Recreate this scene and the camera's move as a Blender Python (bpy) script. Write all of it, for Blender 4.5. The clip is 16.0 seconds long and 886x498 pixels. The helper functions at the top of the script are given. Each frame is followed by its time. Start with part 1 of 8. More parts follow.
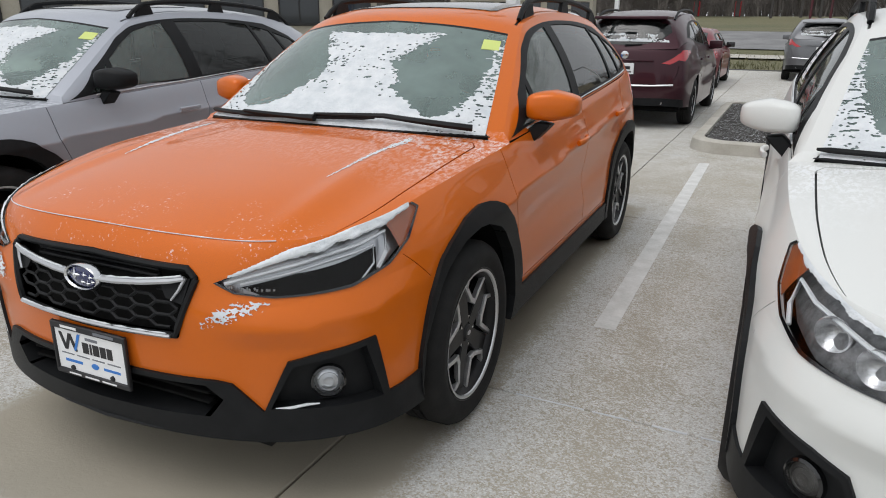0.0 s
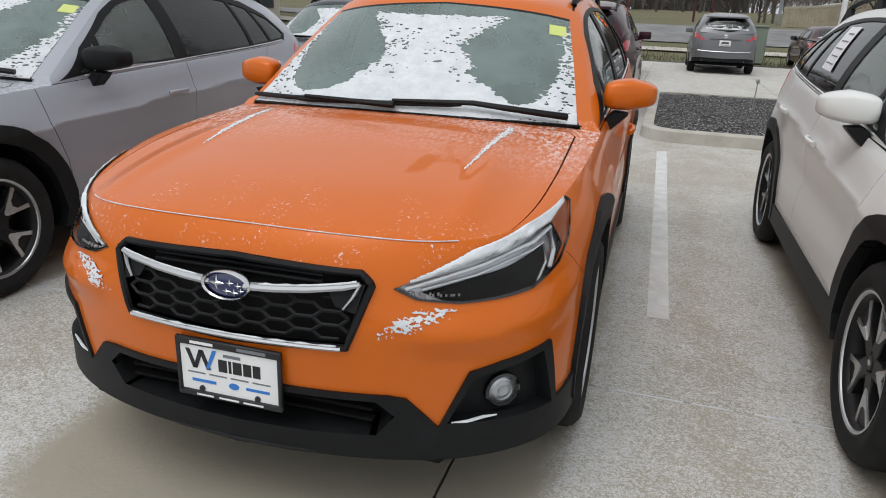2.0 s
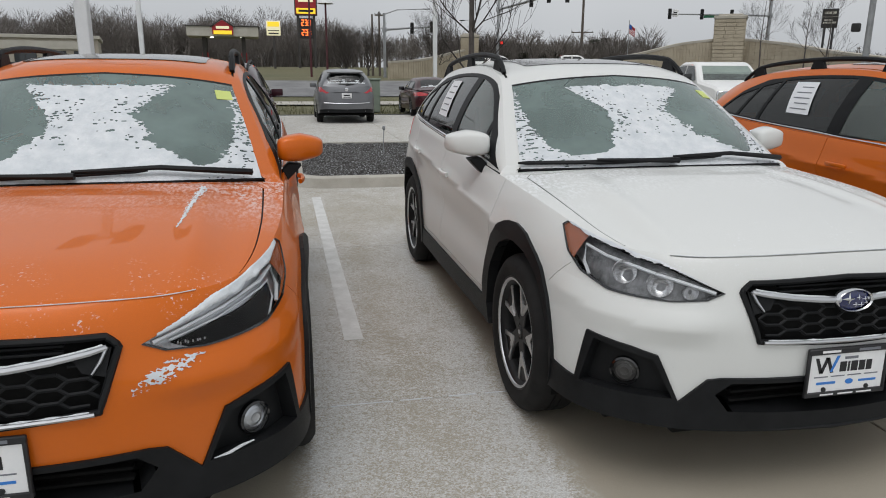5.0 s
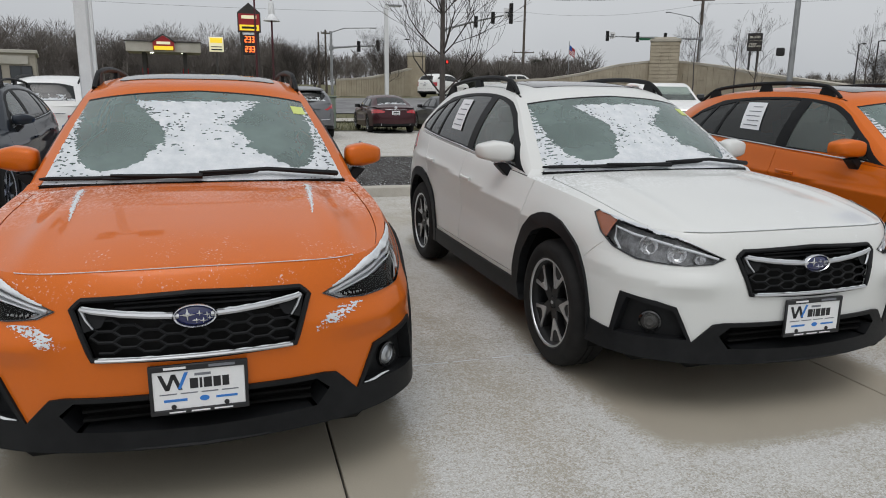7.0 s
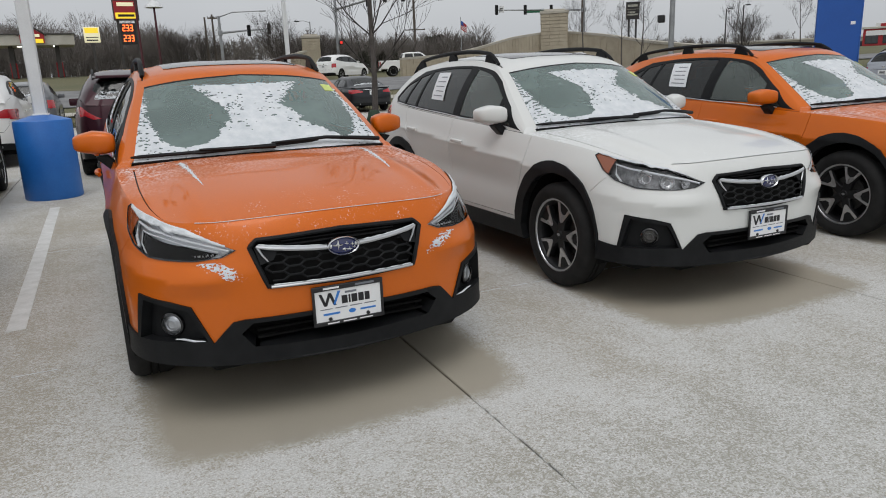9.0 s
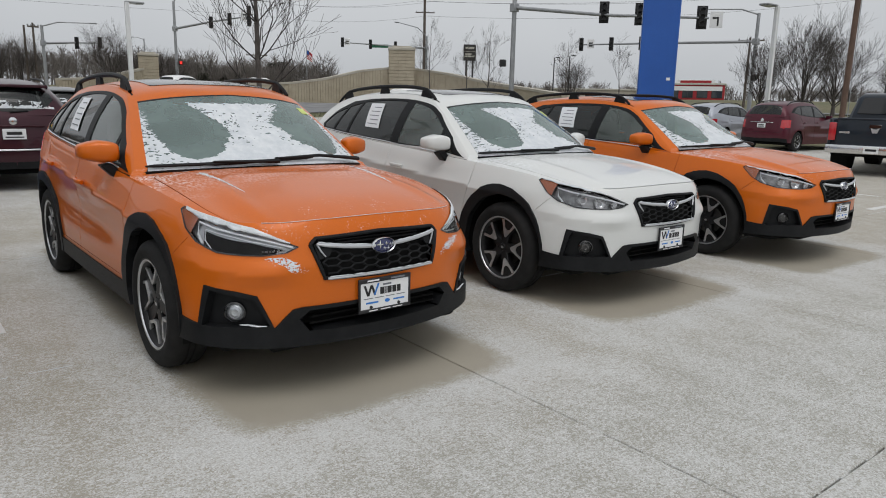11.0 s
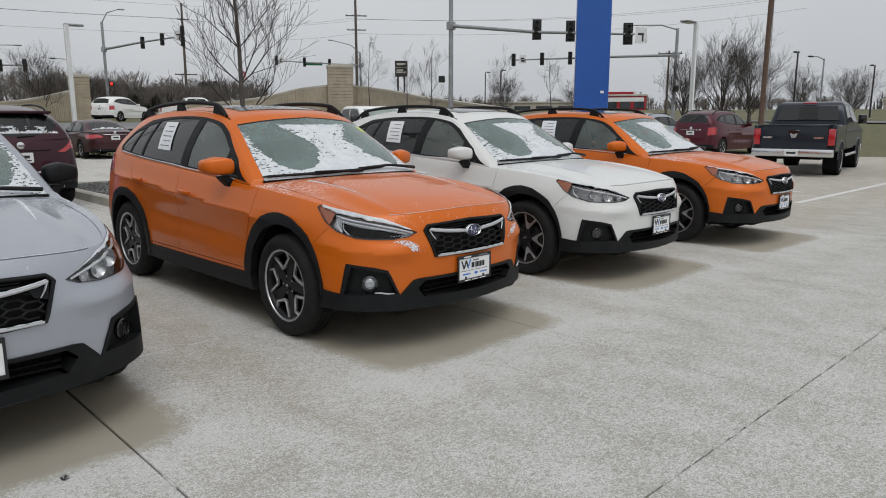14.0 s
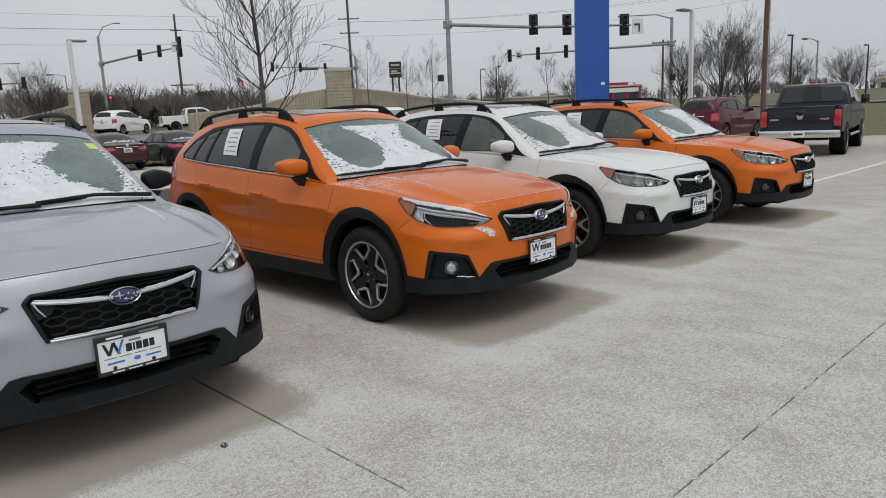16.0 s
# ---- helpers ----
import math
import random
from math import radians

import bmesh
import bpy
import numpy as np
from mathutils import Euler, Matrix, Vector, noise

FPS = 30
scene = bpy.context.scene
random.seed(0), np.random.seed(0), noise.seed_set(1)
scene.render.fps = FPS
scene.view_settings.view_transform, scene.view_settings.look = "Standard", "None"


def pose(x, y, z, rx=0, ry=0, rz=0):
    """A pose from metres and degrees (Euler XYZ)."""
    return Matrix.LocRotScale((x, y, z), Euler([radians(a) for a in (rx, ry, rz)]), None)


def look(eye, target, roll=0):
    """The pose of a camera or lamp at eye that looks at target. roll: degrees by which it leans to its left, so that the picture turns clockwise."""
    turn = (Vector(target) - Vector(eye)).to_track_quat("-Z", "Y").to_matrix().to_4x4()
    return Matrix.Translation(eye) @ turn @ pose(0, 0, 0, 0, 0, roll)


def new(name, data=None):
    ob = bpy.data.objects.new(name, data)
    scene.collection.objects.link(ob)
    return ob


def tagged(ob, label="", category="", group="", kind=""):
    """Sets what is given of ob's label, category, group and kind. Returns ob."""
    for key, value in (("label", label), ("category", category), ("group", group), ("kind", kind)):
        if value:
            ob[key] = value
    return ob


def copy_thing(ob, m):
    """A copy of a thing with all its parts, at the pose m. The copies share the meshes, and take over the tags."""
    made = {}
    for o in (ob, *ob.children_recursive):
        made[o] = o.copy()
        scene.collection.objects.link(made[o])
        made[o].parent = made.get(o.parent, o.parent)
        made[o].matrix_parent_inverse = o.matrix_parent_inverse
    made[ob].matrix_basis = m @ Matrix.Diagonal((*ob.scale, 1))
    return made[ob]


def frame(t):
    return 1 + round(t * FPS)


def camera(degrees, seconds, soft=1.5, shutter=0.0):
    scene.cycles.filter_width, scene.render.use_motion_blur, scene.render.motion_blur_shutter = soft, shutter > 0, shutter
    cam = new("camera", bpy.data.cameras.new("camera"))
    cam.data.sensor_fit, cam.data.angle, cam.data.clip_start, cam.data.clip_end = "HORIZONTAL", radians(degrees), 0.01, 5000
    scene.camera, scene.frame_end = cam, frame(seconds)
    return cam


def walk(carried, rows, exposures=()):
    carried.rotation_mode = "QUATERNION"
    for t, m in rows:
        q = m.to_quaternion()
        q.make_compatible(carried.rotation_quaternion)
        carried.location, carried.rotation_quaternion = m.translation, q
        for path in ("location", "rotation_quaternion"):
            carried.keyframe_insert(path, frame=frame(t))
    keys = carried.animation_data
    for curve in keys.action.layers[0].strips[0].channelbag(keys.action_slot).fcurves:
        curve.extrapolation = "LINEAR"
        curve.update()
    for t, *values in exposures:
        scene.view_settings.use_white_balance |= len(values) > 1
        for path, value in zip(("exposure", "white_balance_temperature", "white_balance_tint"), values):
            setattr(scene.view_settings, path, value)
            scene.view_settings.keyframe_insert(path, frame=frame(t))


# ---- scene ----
cam = camera(64.6, 16.0, 1.0)
PATH = [
    (0, (1.832, -2.216, 1.462), (1.008, -0.5, 0.849), 0.5),
    (0.5, (1.593, -2.218, 1.426), (0.799, -0.49, 0.809), 2.2),
    (1, (1.374, -2.203, 1.429), (0.571, -0.468, 0.841), 2.2),
    (1.5, (1.17, -2.291, 1.428), (0.515, -0.495, 0.841), 0.3),
    (2, (1.049, -2.372, 1.431), (0.503, -0.558, 0.789), 2.2),
    (2.5, (1.031, -2.384, 1.434), (0.475, -0.58, 0.772), 3.3),
    (3, (1.038, -2.384, 1.433), (0.467, -0.574, 0.801), 2.8),
    (3.5, (1.106, -2.328, 1.447), (0.866, -0.438, 0.838), 0.7),
    (4, (1.073, -2.366, 1.462), (1.202, -0.442, 0.933), 2.2),
    (4.2, (1.029, -2.439, 1.459), (1.339, -0.526, 0.967), -0.0),
    (6.3, (0.492, -3.078, 1.467), (0.943, -1.186, 0.999), -0.5),
    (6.5, (0.379, -3.142, 1.466), (0.832, -1.248, 1.013), -2.5),
    (7, (0.185, -3.288, 1.467), (0.742, -1.416, 1.037), 0.7),
    (7.5, (0.01, -3.488, 1.463), (0.601, -1.627, 1.027), -0.1),
    (8, (-0.288, -3.581, 1.47), (0.309, -1.711, 1.088), 0.2),
    (8.5, (-0.573, -3.644, 1.468), (0.196, -1.847, 1.042), 0.6),
    (9, (-0.789, -3.727, 1.438), (0.02, -1.964, 0.949), -2.2),
    (9.5, (-1.063, -3.758, 1.435), (-0.207, -2.019, 0.941), -1.3),
    (10, (-1.347, -3.79, 1.459), (-0.286, -2.156, 1.003), -3.4),
    (10.2, (-1.449, -3.767, 1.449), (-0.314, -2.182, 1.004), -0.8),
    (12.3, (-2.564, -4.112, 1.453), (-1.265, -2.641, 1.07), -0.4),
    (12.5, (-2.651, -4.144, 1.442), (-1.363, -2.664, 1.055), -1.6),
    (13, (-2.899, -4.135, 1.461), (-1.632, -2.629, 1.104), 0.7),
    (13.5, (-3.135, -4.004, 1.434), (-1.821, -2.538, 1.085), -2.0),
    (14, (-3.28, -4.084, 1.463), (-1.917, -2.666, 1.097), -0.0),
    (14.5, (-3.418, -4.128, 1.461), (-2.052, -2.709, 1.115), 0.4),
    (15, (-3.582, -4.157, 1.429), (-2.271, -2.698, 1.036), -0.5),
    (15.5, (-3.733, -4.088, 1.459), (-2.42, -2.623, 1.096), -0.2),
    (16, (-3.899, -3.991, 1.452), (-2.535, -2.575, 1.083), -2.6),
]
EXPOSURES = [(0.0, 0.28), (2.5, 0.27), (3.5, 0.22), (4.0, 0.1), (6.5, 0.02), (16.0, 0.04)]
walk(cam, [(t, look(eye, target, roll)) for t, eye, target, roll in PATH], EXPOSURES)

# ---- world and light ----
world = bpy.data.worlds.new("overcast")
scene.world = world
world.use_nodes = True
wn = world.node_tree
for n in list(wn.nodes):
    wn.nodes.remove(n)
w_out = wn.nodes.new("ShaderNodeOutputWorld")
w_bg = wn.nodes.new("ShaderNodeBackground")
w_sky = wn.nodes.new("ShaderNodeTexSky")
w_sky.sky_type = "NISHITA"
w_sky.sun_disc = False
w_sky.sun_elevation, w_sky.sun_rotation = radians(55), radians(200)
w_sky.dust_density, w_sky.air_density, w_sky.ozone_density = 6.0, 1.5, 1.0
w_grey = wn.nodes.new("ShaderNodeHueSaturation")
w_grey.inputs["Saturation"].default_value = 0.07
w_mix = wn.nodes.new("ShaderNodeMix")
w_mix.data_type = "RGBA"
w_mix.inputs["Factor"].default_value = 0.72
# a closed cloud deck: nearly even, a little brighter overhead, with broad soft cloud
w_tc = wn.nodes.new("ShaderNodeTexCoord")
w_no = wn.nodes.new("ShaderNodeTexNoise")
w_no.inputs["Scale"].default_value, w_no.inputs["Detail"].default_value = 2.2, 3.0
w_rp = wn.nodes.new("ShaderNodeValToRGB")
w_rp.color_ramp.elements[0].position, w_rp.color_ramp.elements[1].position = 0.3, 0.75
w_rp.color_ramp.elements[0].color = (4.76, 4.98, 5.28, 1)
w_rp.color_ramp.elements[1].color = (5.82, 6.04, 6.28, 1)
wn.links.new(w_tc.outputs["Generated"], w_no.inputs["Vector"])
wn.links.new(w_no.outputs["Fac"], w_rp.inputs["Fac"])
wn.links.new(w_sky.outputs["Color"], w_grey.inputs["Color"])
wn.links.new(w_grey.outputs["Color"], w_mix.inputs["A"])
wn.links.new(w_rp.outputs["Color"], w_mix.inputs["B"])
wn.links.new(w_mix.outputs["Result"], w_bg.inputs["Color"])
w_bg.inputs["Strength"].default_value = 0.125
wn.links.new(w_bg.outputs["Background"], w_out.inputs["Surface"])

sun = new("sun", bpy.data.lights.new("sun", "SUN"))
sun.data.energy, sun.data.angle, sun.data.color = 0.75, radians(40), (1.0, 0.98, 0.97)
sun.matrix_world = look((0, 0, 40), (6, 14, 0))

# ---- materials ----
MATS = {}


class Mat:
    """A small builder round one node material."""

    def __init__(self, name):
        self.m = bpy.data.materials.new(name)
        self.m.use_nodes = True
        self.t = self.m.node_tree
        self.b = self.t.nodes["Principled BSDF"]
        self.o = self.t.nodes["Material Output"]
        self.c = None
        MATS[name] = self.m

    def node(self, kind, **inputs):
        n = self.t.nodes.new("ShaderNode" + kind)
        for k, v in inputs.items():
            n.inputs[k.replace("_", " ")].default_value = v
        return n

    def link(self, a, b):
        self.t.links.new(a, b)

    def coords(self):
        if self.c is None:
            self.c = self.node("TexCoord").outputs["Object"]
        return self.c

    def set(self, **inputs):
        for k, v in inputs.items():
            self.b.inputs[k.replace("_", " ")].default_value = v
        return self

    def noise(self, scale, detail=3.0, stretch=None, world_space=False, rough=0.55):
        n = self.node("TexNoise", Scale=scale, Detail=detail, Roughness=rough)
        src = self.node("NewGeometry").outputs["Position"] if world_space else self.coords()
        if stretch:
            mp = self.node("Mapping", Scale=stretch)
            self.link(src, mp.inputs["Vector"])
            src = mp.outputs["Vector"]
        self.link(src, n.inputs["Vector"])
        return n.outputs["Fac"]

    def ramp(self, fac, *stops):
        r = self.node("ValToRGB")
        e = r.color_ramp.elements
        while len(e) < len(stops):
            e.new(0.5)
        for el, (p, col) in zip(e, stops):
            el.position = p
            el.color = (*col, 1) if isinstance(col, tuple) else (col, col, col, 1)
        self.link(fac, r.inputs["Fac"])
        return r.outputs["Color"]

    def mix(self, fac, a, b, blend="MIX"):
        n = self.t.nodes.new("ShaderNodeMix")
        n.data_type, n.blend_type = "RGBA", blend
        for s, v in (("Factor", fac), ("A", a), ("B", b)):
            if isinstance(v, (int, float)):
                n.inputs[s].default_value = v if s == "Factor" else (v, v, v, 1)
            elif isinstance(v, tuple):
                n.inputs[s].default_value = (*v, 1)
            else:
                self.link(v, n.inputs[s])
        return n.outputs["Result"]

    def math(self, op, a, b=0.0, c=0.0):
        n = self.t.nodes.new("ShaderNodeMath")
        n.operation = op
        for i, v in enumerate((a, b, c)):
            if isinstance(v, (int, float)):
                n.inputs[i].default_value = v
            else:
                self.link(v, n.inputs[i])
        return n.outputs[0]

    def color(self, src):
        self.link(src, self.b.inputs["Base Color"])
        return self

    def bump(self, fac, strength=0.3, distance=0.01):
        n = self.node("Bump", Strength=strength, Distance=distance)
        self.link(fac, n.inputs["Height"])
        self.link(n.outputs["Normal"], self.b.inputs["Normal"])
        return self


def grained(name, dark, light, scale=8.0, rough=0.6, bump=0.1, fine=90.0, metallic=0.0, world_space=False, spec=0.5):
    """A surface with broad and fine variation between two colours."""
    m = Mat(name).set(Roughness=rough, Metallic=metallic, Specular_IOR_Level=spec)
    big = m.ramp(m.noise(scale, 4.0, world_space=world_space), (0.3, dark), (0.7, light))
    small = m.noise(fine, 2.0, world_space=world_space)
    m.color(m.mix(0.25, big, m.ramp(small, (0.35, dark), (0.65, light))))
    if bump:
        m.bump(small, bump, 0.004)
    return m.m


def car_paint(name, col, metallic=0.25, dust=0.5, flake=0.08, salt=0.03):
    """Clear-coated paint with fine flake, road film low down and thin snow dust on the hood by the windscreen."""
    m = Mat(name).set(Metallic=metallic, Roughness=0.42, Specular_IOR_Level=0.2, Coat_Weight=0.6, Coat_Roughness=0.03, Coat_IOR=1.42)
    fl = m.noise(900.0, 1.0)
    lo = tuple(c * (1 - flake) for c in col)
    hi = tuple(min(1.0, c * (1 + flake)) for c in col)
    base = m.ramp(fl, (0.35, lo), (0.65, hi))
    sep = m.node("SeparateXYZ")
    m.link(m.coords(), sep.inputs[0])
    x, y, z = sep.outputs
    # salt film: grows towards the sills, broken by noise
    low = m.node("MapRange", From_Min=0.75, From_Max=0.3, To_Min=0.0, To_Max=1.0)
    m.link(z, low.inputs["Value"])
    film = m.math("MULTIPLY", m.math("MULTIPLY", low.outputs[0], m.noise(5.0, 5.0)), salt * 2.0)
    base = m.mix(film, base, (0.42, 0.40, 0.37))
    # snow dust: on the upper faces of the hood, thickest before the windscreen
    nrm = m.node("NewGeometry").outputs["Normal"]
    ns = m.node("SeparateXYZ")
    m.link(nrm, ns.inputs[0])
    up = m.node("MapRange", From_Min=0.8, From_Max=0.97, To_Min=0.0, To_Max=1.0)
    m.link(ns.outputs[2], up.inputs["Value"])
    back = m.node("MapRange", From_Min=-0.30, From_Max=0.30, To_Min=0.0, To_Max=1.0)
    m.link(y, back.inputs["Value"])
    side = m.node("MapRange", From_Min=0.12, From_Max=0.72, To_Min=0.22, To_Max=1.0)
    m.link(m.math("ABSOLUTE", x), side.inputs["Value"])
    hood_end = m.node("MapRange", From_Min=0.62, From_Max=0.50, To_Min=0.0, To_Max=1.0)
    m.link(y, hood_end.inputs["Value"])
    grain = m.ramp(m.noise(70.0, 4.0, (1.0, 0.45, 1.0), rough=0.7), (0.44, 0.0), (0.60, 1.0))
    broad = m.ramp(m.noise(6.0, 3.0), (0.34, 0.15), (0.55, 1.0))
    f = m.math("MULTIPLY", m.math("MULTIPLY", m.math("MULTIPLY", up.outputs[0], hood_end.outputs[0]), back.outputs[0]), side.outputs[0])
    f = m.math("MULTIPLY", m.math("MULTIPLY", f, grain), m.math("MULTIPLY", broad, dust))
    # loose flakes stuck along the nose
    nose = m.node("MapRange", From_Min=-0.55, From_Max=-0.75, To_Min=0.0, To_Max=1.0)
    m.link(y, nose.inputs["Value"])
    high = m.node("MapRange", From_Min=0.78, From_Max=0.85, To_Min=0.0, To_Max=1.0)
    m.link(z, high.inputs["Value"])
    flakes = m.math("MULTIPLY", m.ramp(m.noise(95.0, 3.0, rough=0.6), (0.60, 0.0), (0.68, 0.8)), m.ramp(m.noise(7.0, 3.0), (0.48, 0.0), (0.60, 1.0)))
    f = m.math("MAXIMUM", f, m.math("MULTIPLY", m.math("MULTIPLY", flakes, dust), m.math("MULTIPLY", nose.outputs[0], high.outputs[0])))
    m.color(m.mix(f, base, (0.74, 0.76, 0.79)))
    m.link(m.math("SUBTRACT", 0.6, m.math("MINIMUM", m.math("MULTIPLY", m.math("ADD", f, film), 1.6), 0.55)), m.b.inputs["Coat Weight"])
    return m.m


def glass_mat(name, tint, gloss=0.03, ior=1.5, haze=0.0, haze_col=(0.35, 0.42, 0.40)):
    """Thin car glass: tinted see-through under a Fresnel reflection, lifted by a pale veil painted in for reflected
    light.
    """
    m = Mat(name)
    tr = m.node("BsdfTransparent", Color=(*tint, 1))
    gl = m.node("BsdfGlossy", Color=(1, 1, 1, 1), Roughness=gloss)
    fr = m.node("Fresnel", IOR=ior)
    mx = m.t.nodes.new("ShaderNodeMixShader")
    m.link(fr.outputs[0], mx.inputs[0])
    body = tr.outputs[0]
    if haze:
        df = m.node("BsdfDiffuse", Color=(*haze_col, 1))
        hz = m.t.nodes.new("ShaderNodeMixShader")
        m.link(m.math("MULTIPLY", m.ramp(m.noise(3.0, 4.0), (0.3, 0.55), (0.7, 1.0)), haze), hz.inputs[0])
        m.link(body, hz.inputs[1])
        m.link(df.outputs[0], hz.inputs[2])
        body = hz.outputs[0]
    m.link(body, mx.inputs[1])
    m.link(gl.outputs[0], mx.inputs[2])
    m.link(mx.outputs[0], m.o.inputs["Surface"])
    return m.m


ORANGE = car_paint("paint_orange", (0.605, 0.126, 0.003), 0.12, 0.95)
GUIDE = Mat("light_guide_white").set(Base_Color=(0.74, 0.76, 0.78, 1), Roughness=0.3).m
WHITE_P = car_paint("paint_white", (0.655, 0.665, 0.65), 0.0, 0.8, 0.03)
SILVER_P = car_paint("paint_silver", (0.365, 0.385, 0.43), 0.30, 0.6)
MAROON_P = car_paint("paint_maroon", (0.042, 0.010, 0.017), 0.4, 0.0)
GREY_P = car_paint("paint_grey", (0.17, 0.175, 0.185), 0.6, 0.0)
DRED_P = car_paint("paint_dark_red", (0.05, 0.012, 0.016), 0.4, 0.0)
BLACK_P = car_paint("paint_black", (0.02, 0.022, 0.026), 0.3, 0.0)
NAVY_P = car_paint("paint_navy", (0.018, 0.024, 0.034), 0.4, 0.0)
RED_P = car_paint("paint_red", (0.17, 0.012, 0.022), 0.3, 0.0)
RUBY_P = car_paint("paint_ruby", (0.075, 0.009, 0.02), 0.35, 0.0)
PEARL_P = car_paint("paint_plain_white", (0.78, 0.78, 0.77), 0.0, 0.0, 0.02)
TRIM = grained("cladding_plastic", (0.007, 0.0075, 0.0085), (0.014, 0.0148, 0.016), 14.0, 0.5, 0.12, 600.0, spec=0.17)
RUBBER = grained("tyre_rubber", (0.010, 0.010, 0.0105), (0.023, 0.0225, 0.022), 10.0, 0.78, 0.15, 200.0, spec=0.2)
LINER = grained("wheel_liner", (0.006, 0.006, 0.006), (0.012, 0.012, 0.012), 10.0, 0.9, 0.0, spec=0.1)
GAP = grained("panel_gap", (0.004, 0.004, 0.004), (0.008, 0.008, 0.008), 10.0, 0.8, 0.0)
GLOSSBLK = Mat("gloss_black").set(Base_Color=(0.008, 0.008, 0.009, 1), Roughness=0.12, Coat_Weight=0.5).m
LAMPGREY = grained("lamp_bowl", (0.10, 0.10, 0.102), (0.32, 0.32, 0.325), 40.0, 0.35, 0.0, 200.0, 0.5)
BOWL = grained("lamp_reflector", (0.55, 0.55, 0.56), (0.86, 0.86, 0.87), 60.0, 0.22, 0.15, 240.0, 0.75)
ALLOY = grained("machined_alloy", (0.50, 0.50, 0.51), (0.66, 0.66, 0.67), 30.0, 0.34, 0.05, 400.0, 0.85)
DARKALLOY = grained("dark_alloy", (0.008, 0.008, 0.009), (0.018, 0.018, 0.019), 20.0, 0.4, 0.05, 300.0, 0.2, spec=0.3)
BRAKE = grained("brake_steel", (0.05, 0.048, 0.045), (0.12, 0.115, 0.11), 30.0, 0.5, 0.05, 200.0, 0.6)
CHROME = Mat("satin_chrome").set(Base_Color=(0.72, 0.73, 0.75, 1), Metallic=1.0, Roughness=0.16).m
SATIN = Mat("satin_silver").set(Base_Color=(0.55, 0.56, 0.58, 1), Metallic=0.9, Roughness=0.3).m
WSGLASS = glass_mat("windscreen_glass", (0.66, 0.78, 0.73), 0.02, 1.5, 0.66, (0.25, 0.335, 0.315))
DOORGLASS = glass_mat("door_glass", (0.66, 0.74, 0.70), 0.02, 1.5, 0.38, (0.24, 0.285, 0.265))
PRIVACY = glass_mat("privacy_glass", (0.10, 0.11, 0.11), 0.02, 1.5, 0.03)
LENS = glass_mat("lamp_lens", (0.94, 0.95, 0.96), 0.03, 1.25)
AMBER = Mat("amber_lens").set(Base_Color=(0.34, 0.085, 0.022, 1), Roughness=0.15, Coat_Weight=1.0).m
REDLENS = Mat("red_lens").set(Base_Color=(0.42, 0.012, 0.02, 1), Roughness=0.15, Coat_Weight=1.0).m
INTERIOR = grained("cabin_fabric", (0.05, 0.052, 0.055), (0.09, 0.092, 0.095), 20.0, 0.9, 0.2, 400.0)
PLATE_W = grained("plate_white", (0.72, 0.73, 0.74), (0.80, 0.80, 0.80), 12.0, 0.45, 0.0)
INK = Mat("ink_black").set(Base_Color=(0.012, 0.012, 0.014, 1), Roughness=0.5).m
GREY_INK = Mat("ink_grey").set(Base_Color=(0.16, 0.17, 0.19, 1), Roughness=0.6).m
INK_BLUE = Mat("ink_blue").set(Base_Color=(0.03, 0.18, 0.55, 1), Roughness=0.5).m
EMBLEM = Mat("emblem_blue").set(Base_Color=(0.009, 0.014, 0.085, 1), Roughness=0.15, Coat_Weight=1.0).m
YELLOW = Mat("sticker_yellow").set(Base_Color=(0.58, 0.66, 0.20, 1), Roughness=0.6).m
PAPER = grained("paper_white", (0.70, 0.72, 0.75), (0.78, 0.79, 0.81), 5.0, 0.8, 0.0)


def snow_mat(name, thin=False):
    m = Mat(name).set(Roughness=0.75, Subsurface_Weight=0.0, Specular_IOR_Level=0.3)
    big = m.ramp(m.noise(14.0, 5.0), (0.3, (0.54, 0.575, 0.605)), (0.7, (0.70, 0.72, 0.74)))
    m.color(big)
    m.bump(m.noise(60.0, 4.0), 0.6, 0.01)
    return m.m


SNOW = snow_mat("snow")


# ---- mesh helpers ----
def part(name, bm, material, parent=None, label=""):
    """Links a bmesh, or (verts, faces[, normals]), as one mesh object under a thing or a part."""
    me = bpy.data.meshes.new(name)
    if isinstance(bm, tuple):
        me.from_pydata([tuple(v) for v in bm[0]], [], bm[1])
        me.validate()
    else:
        bm.normal_update()
        bm.to_mesh(me)
        bm.free()
    for p in me.polygons:
        p.use_smooth = True
    if isinstance(bm, tuple) and len(bm) > 2 and bm[2] is not None and len(bm[2]) == len(me.vertices):
        me.normals_split_custom_set_from_vertices([tuple(n) for n in bm[2]])
    else:
        me.set_sharp_from_angle(angle=radians(38))
    mats = material if isinstance(material, (list, tuple)) else [material]
    for k in mats:
        me.materials.append(k)
    ob = new(name, me)
    ob.parent = parent
    return tagged(ob, label)


def thing(name, label, category, m=None, group="", kind=""):
    ob = new(name)
    ob.empty_display_size = 0.2
    if m is not None:
        ob.matrix_basis = m
    return tagged(ob, label, category, group, kind)


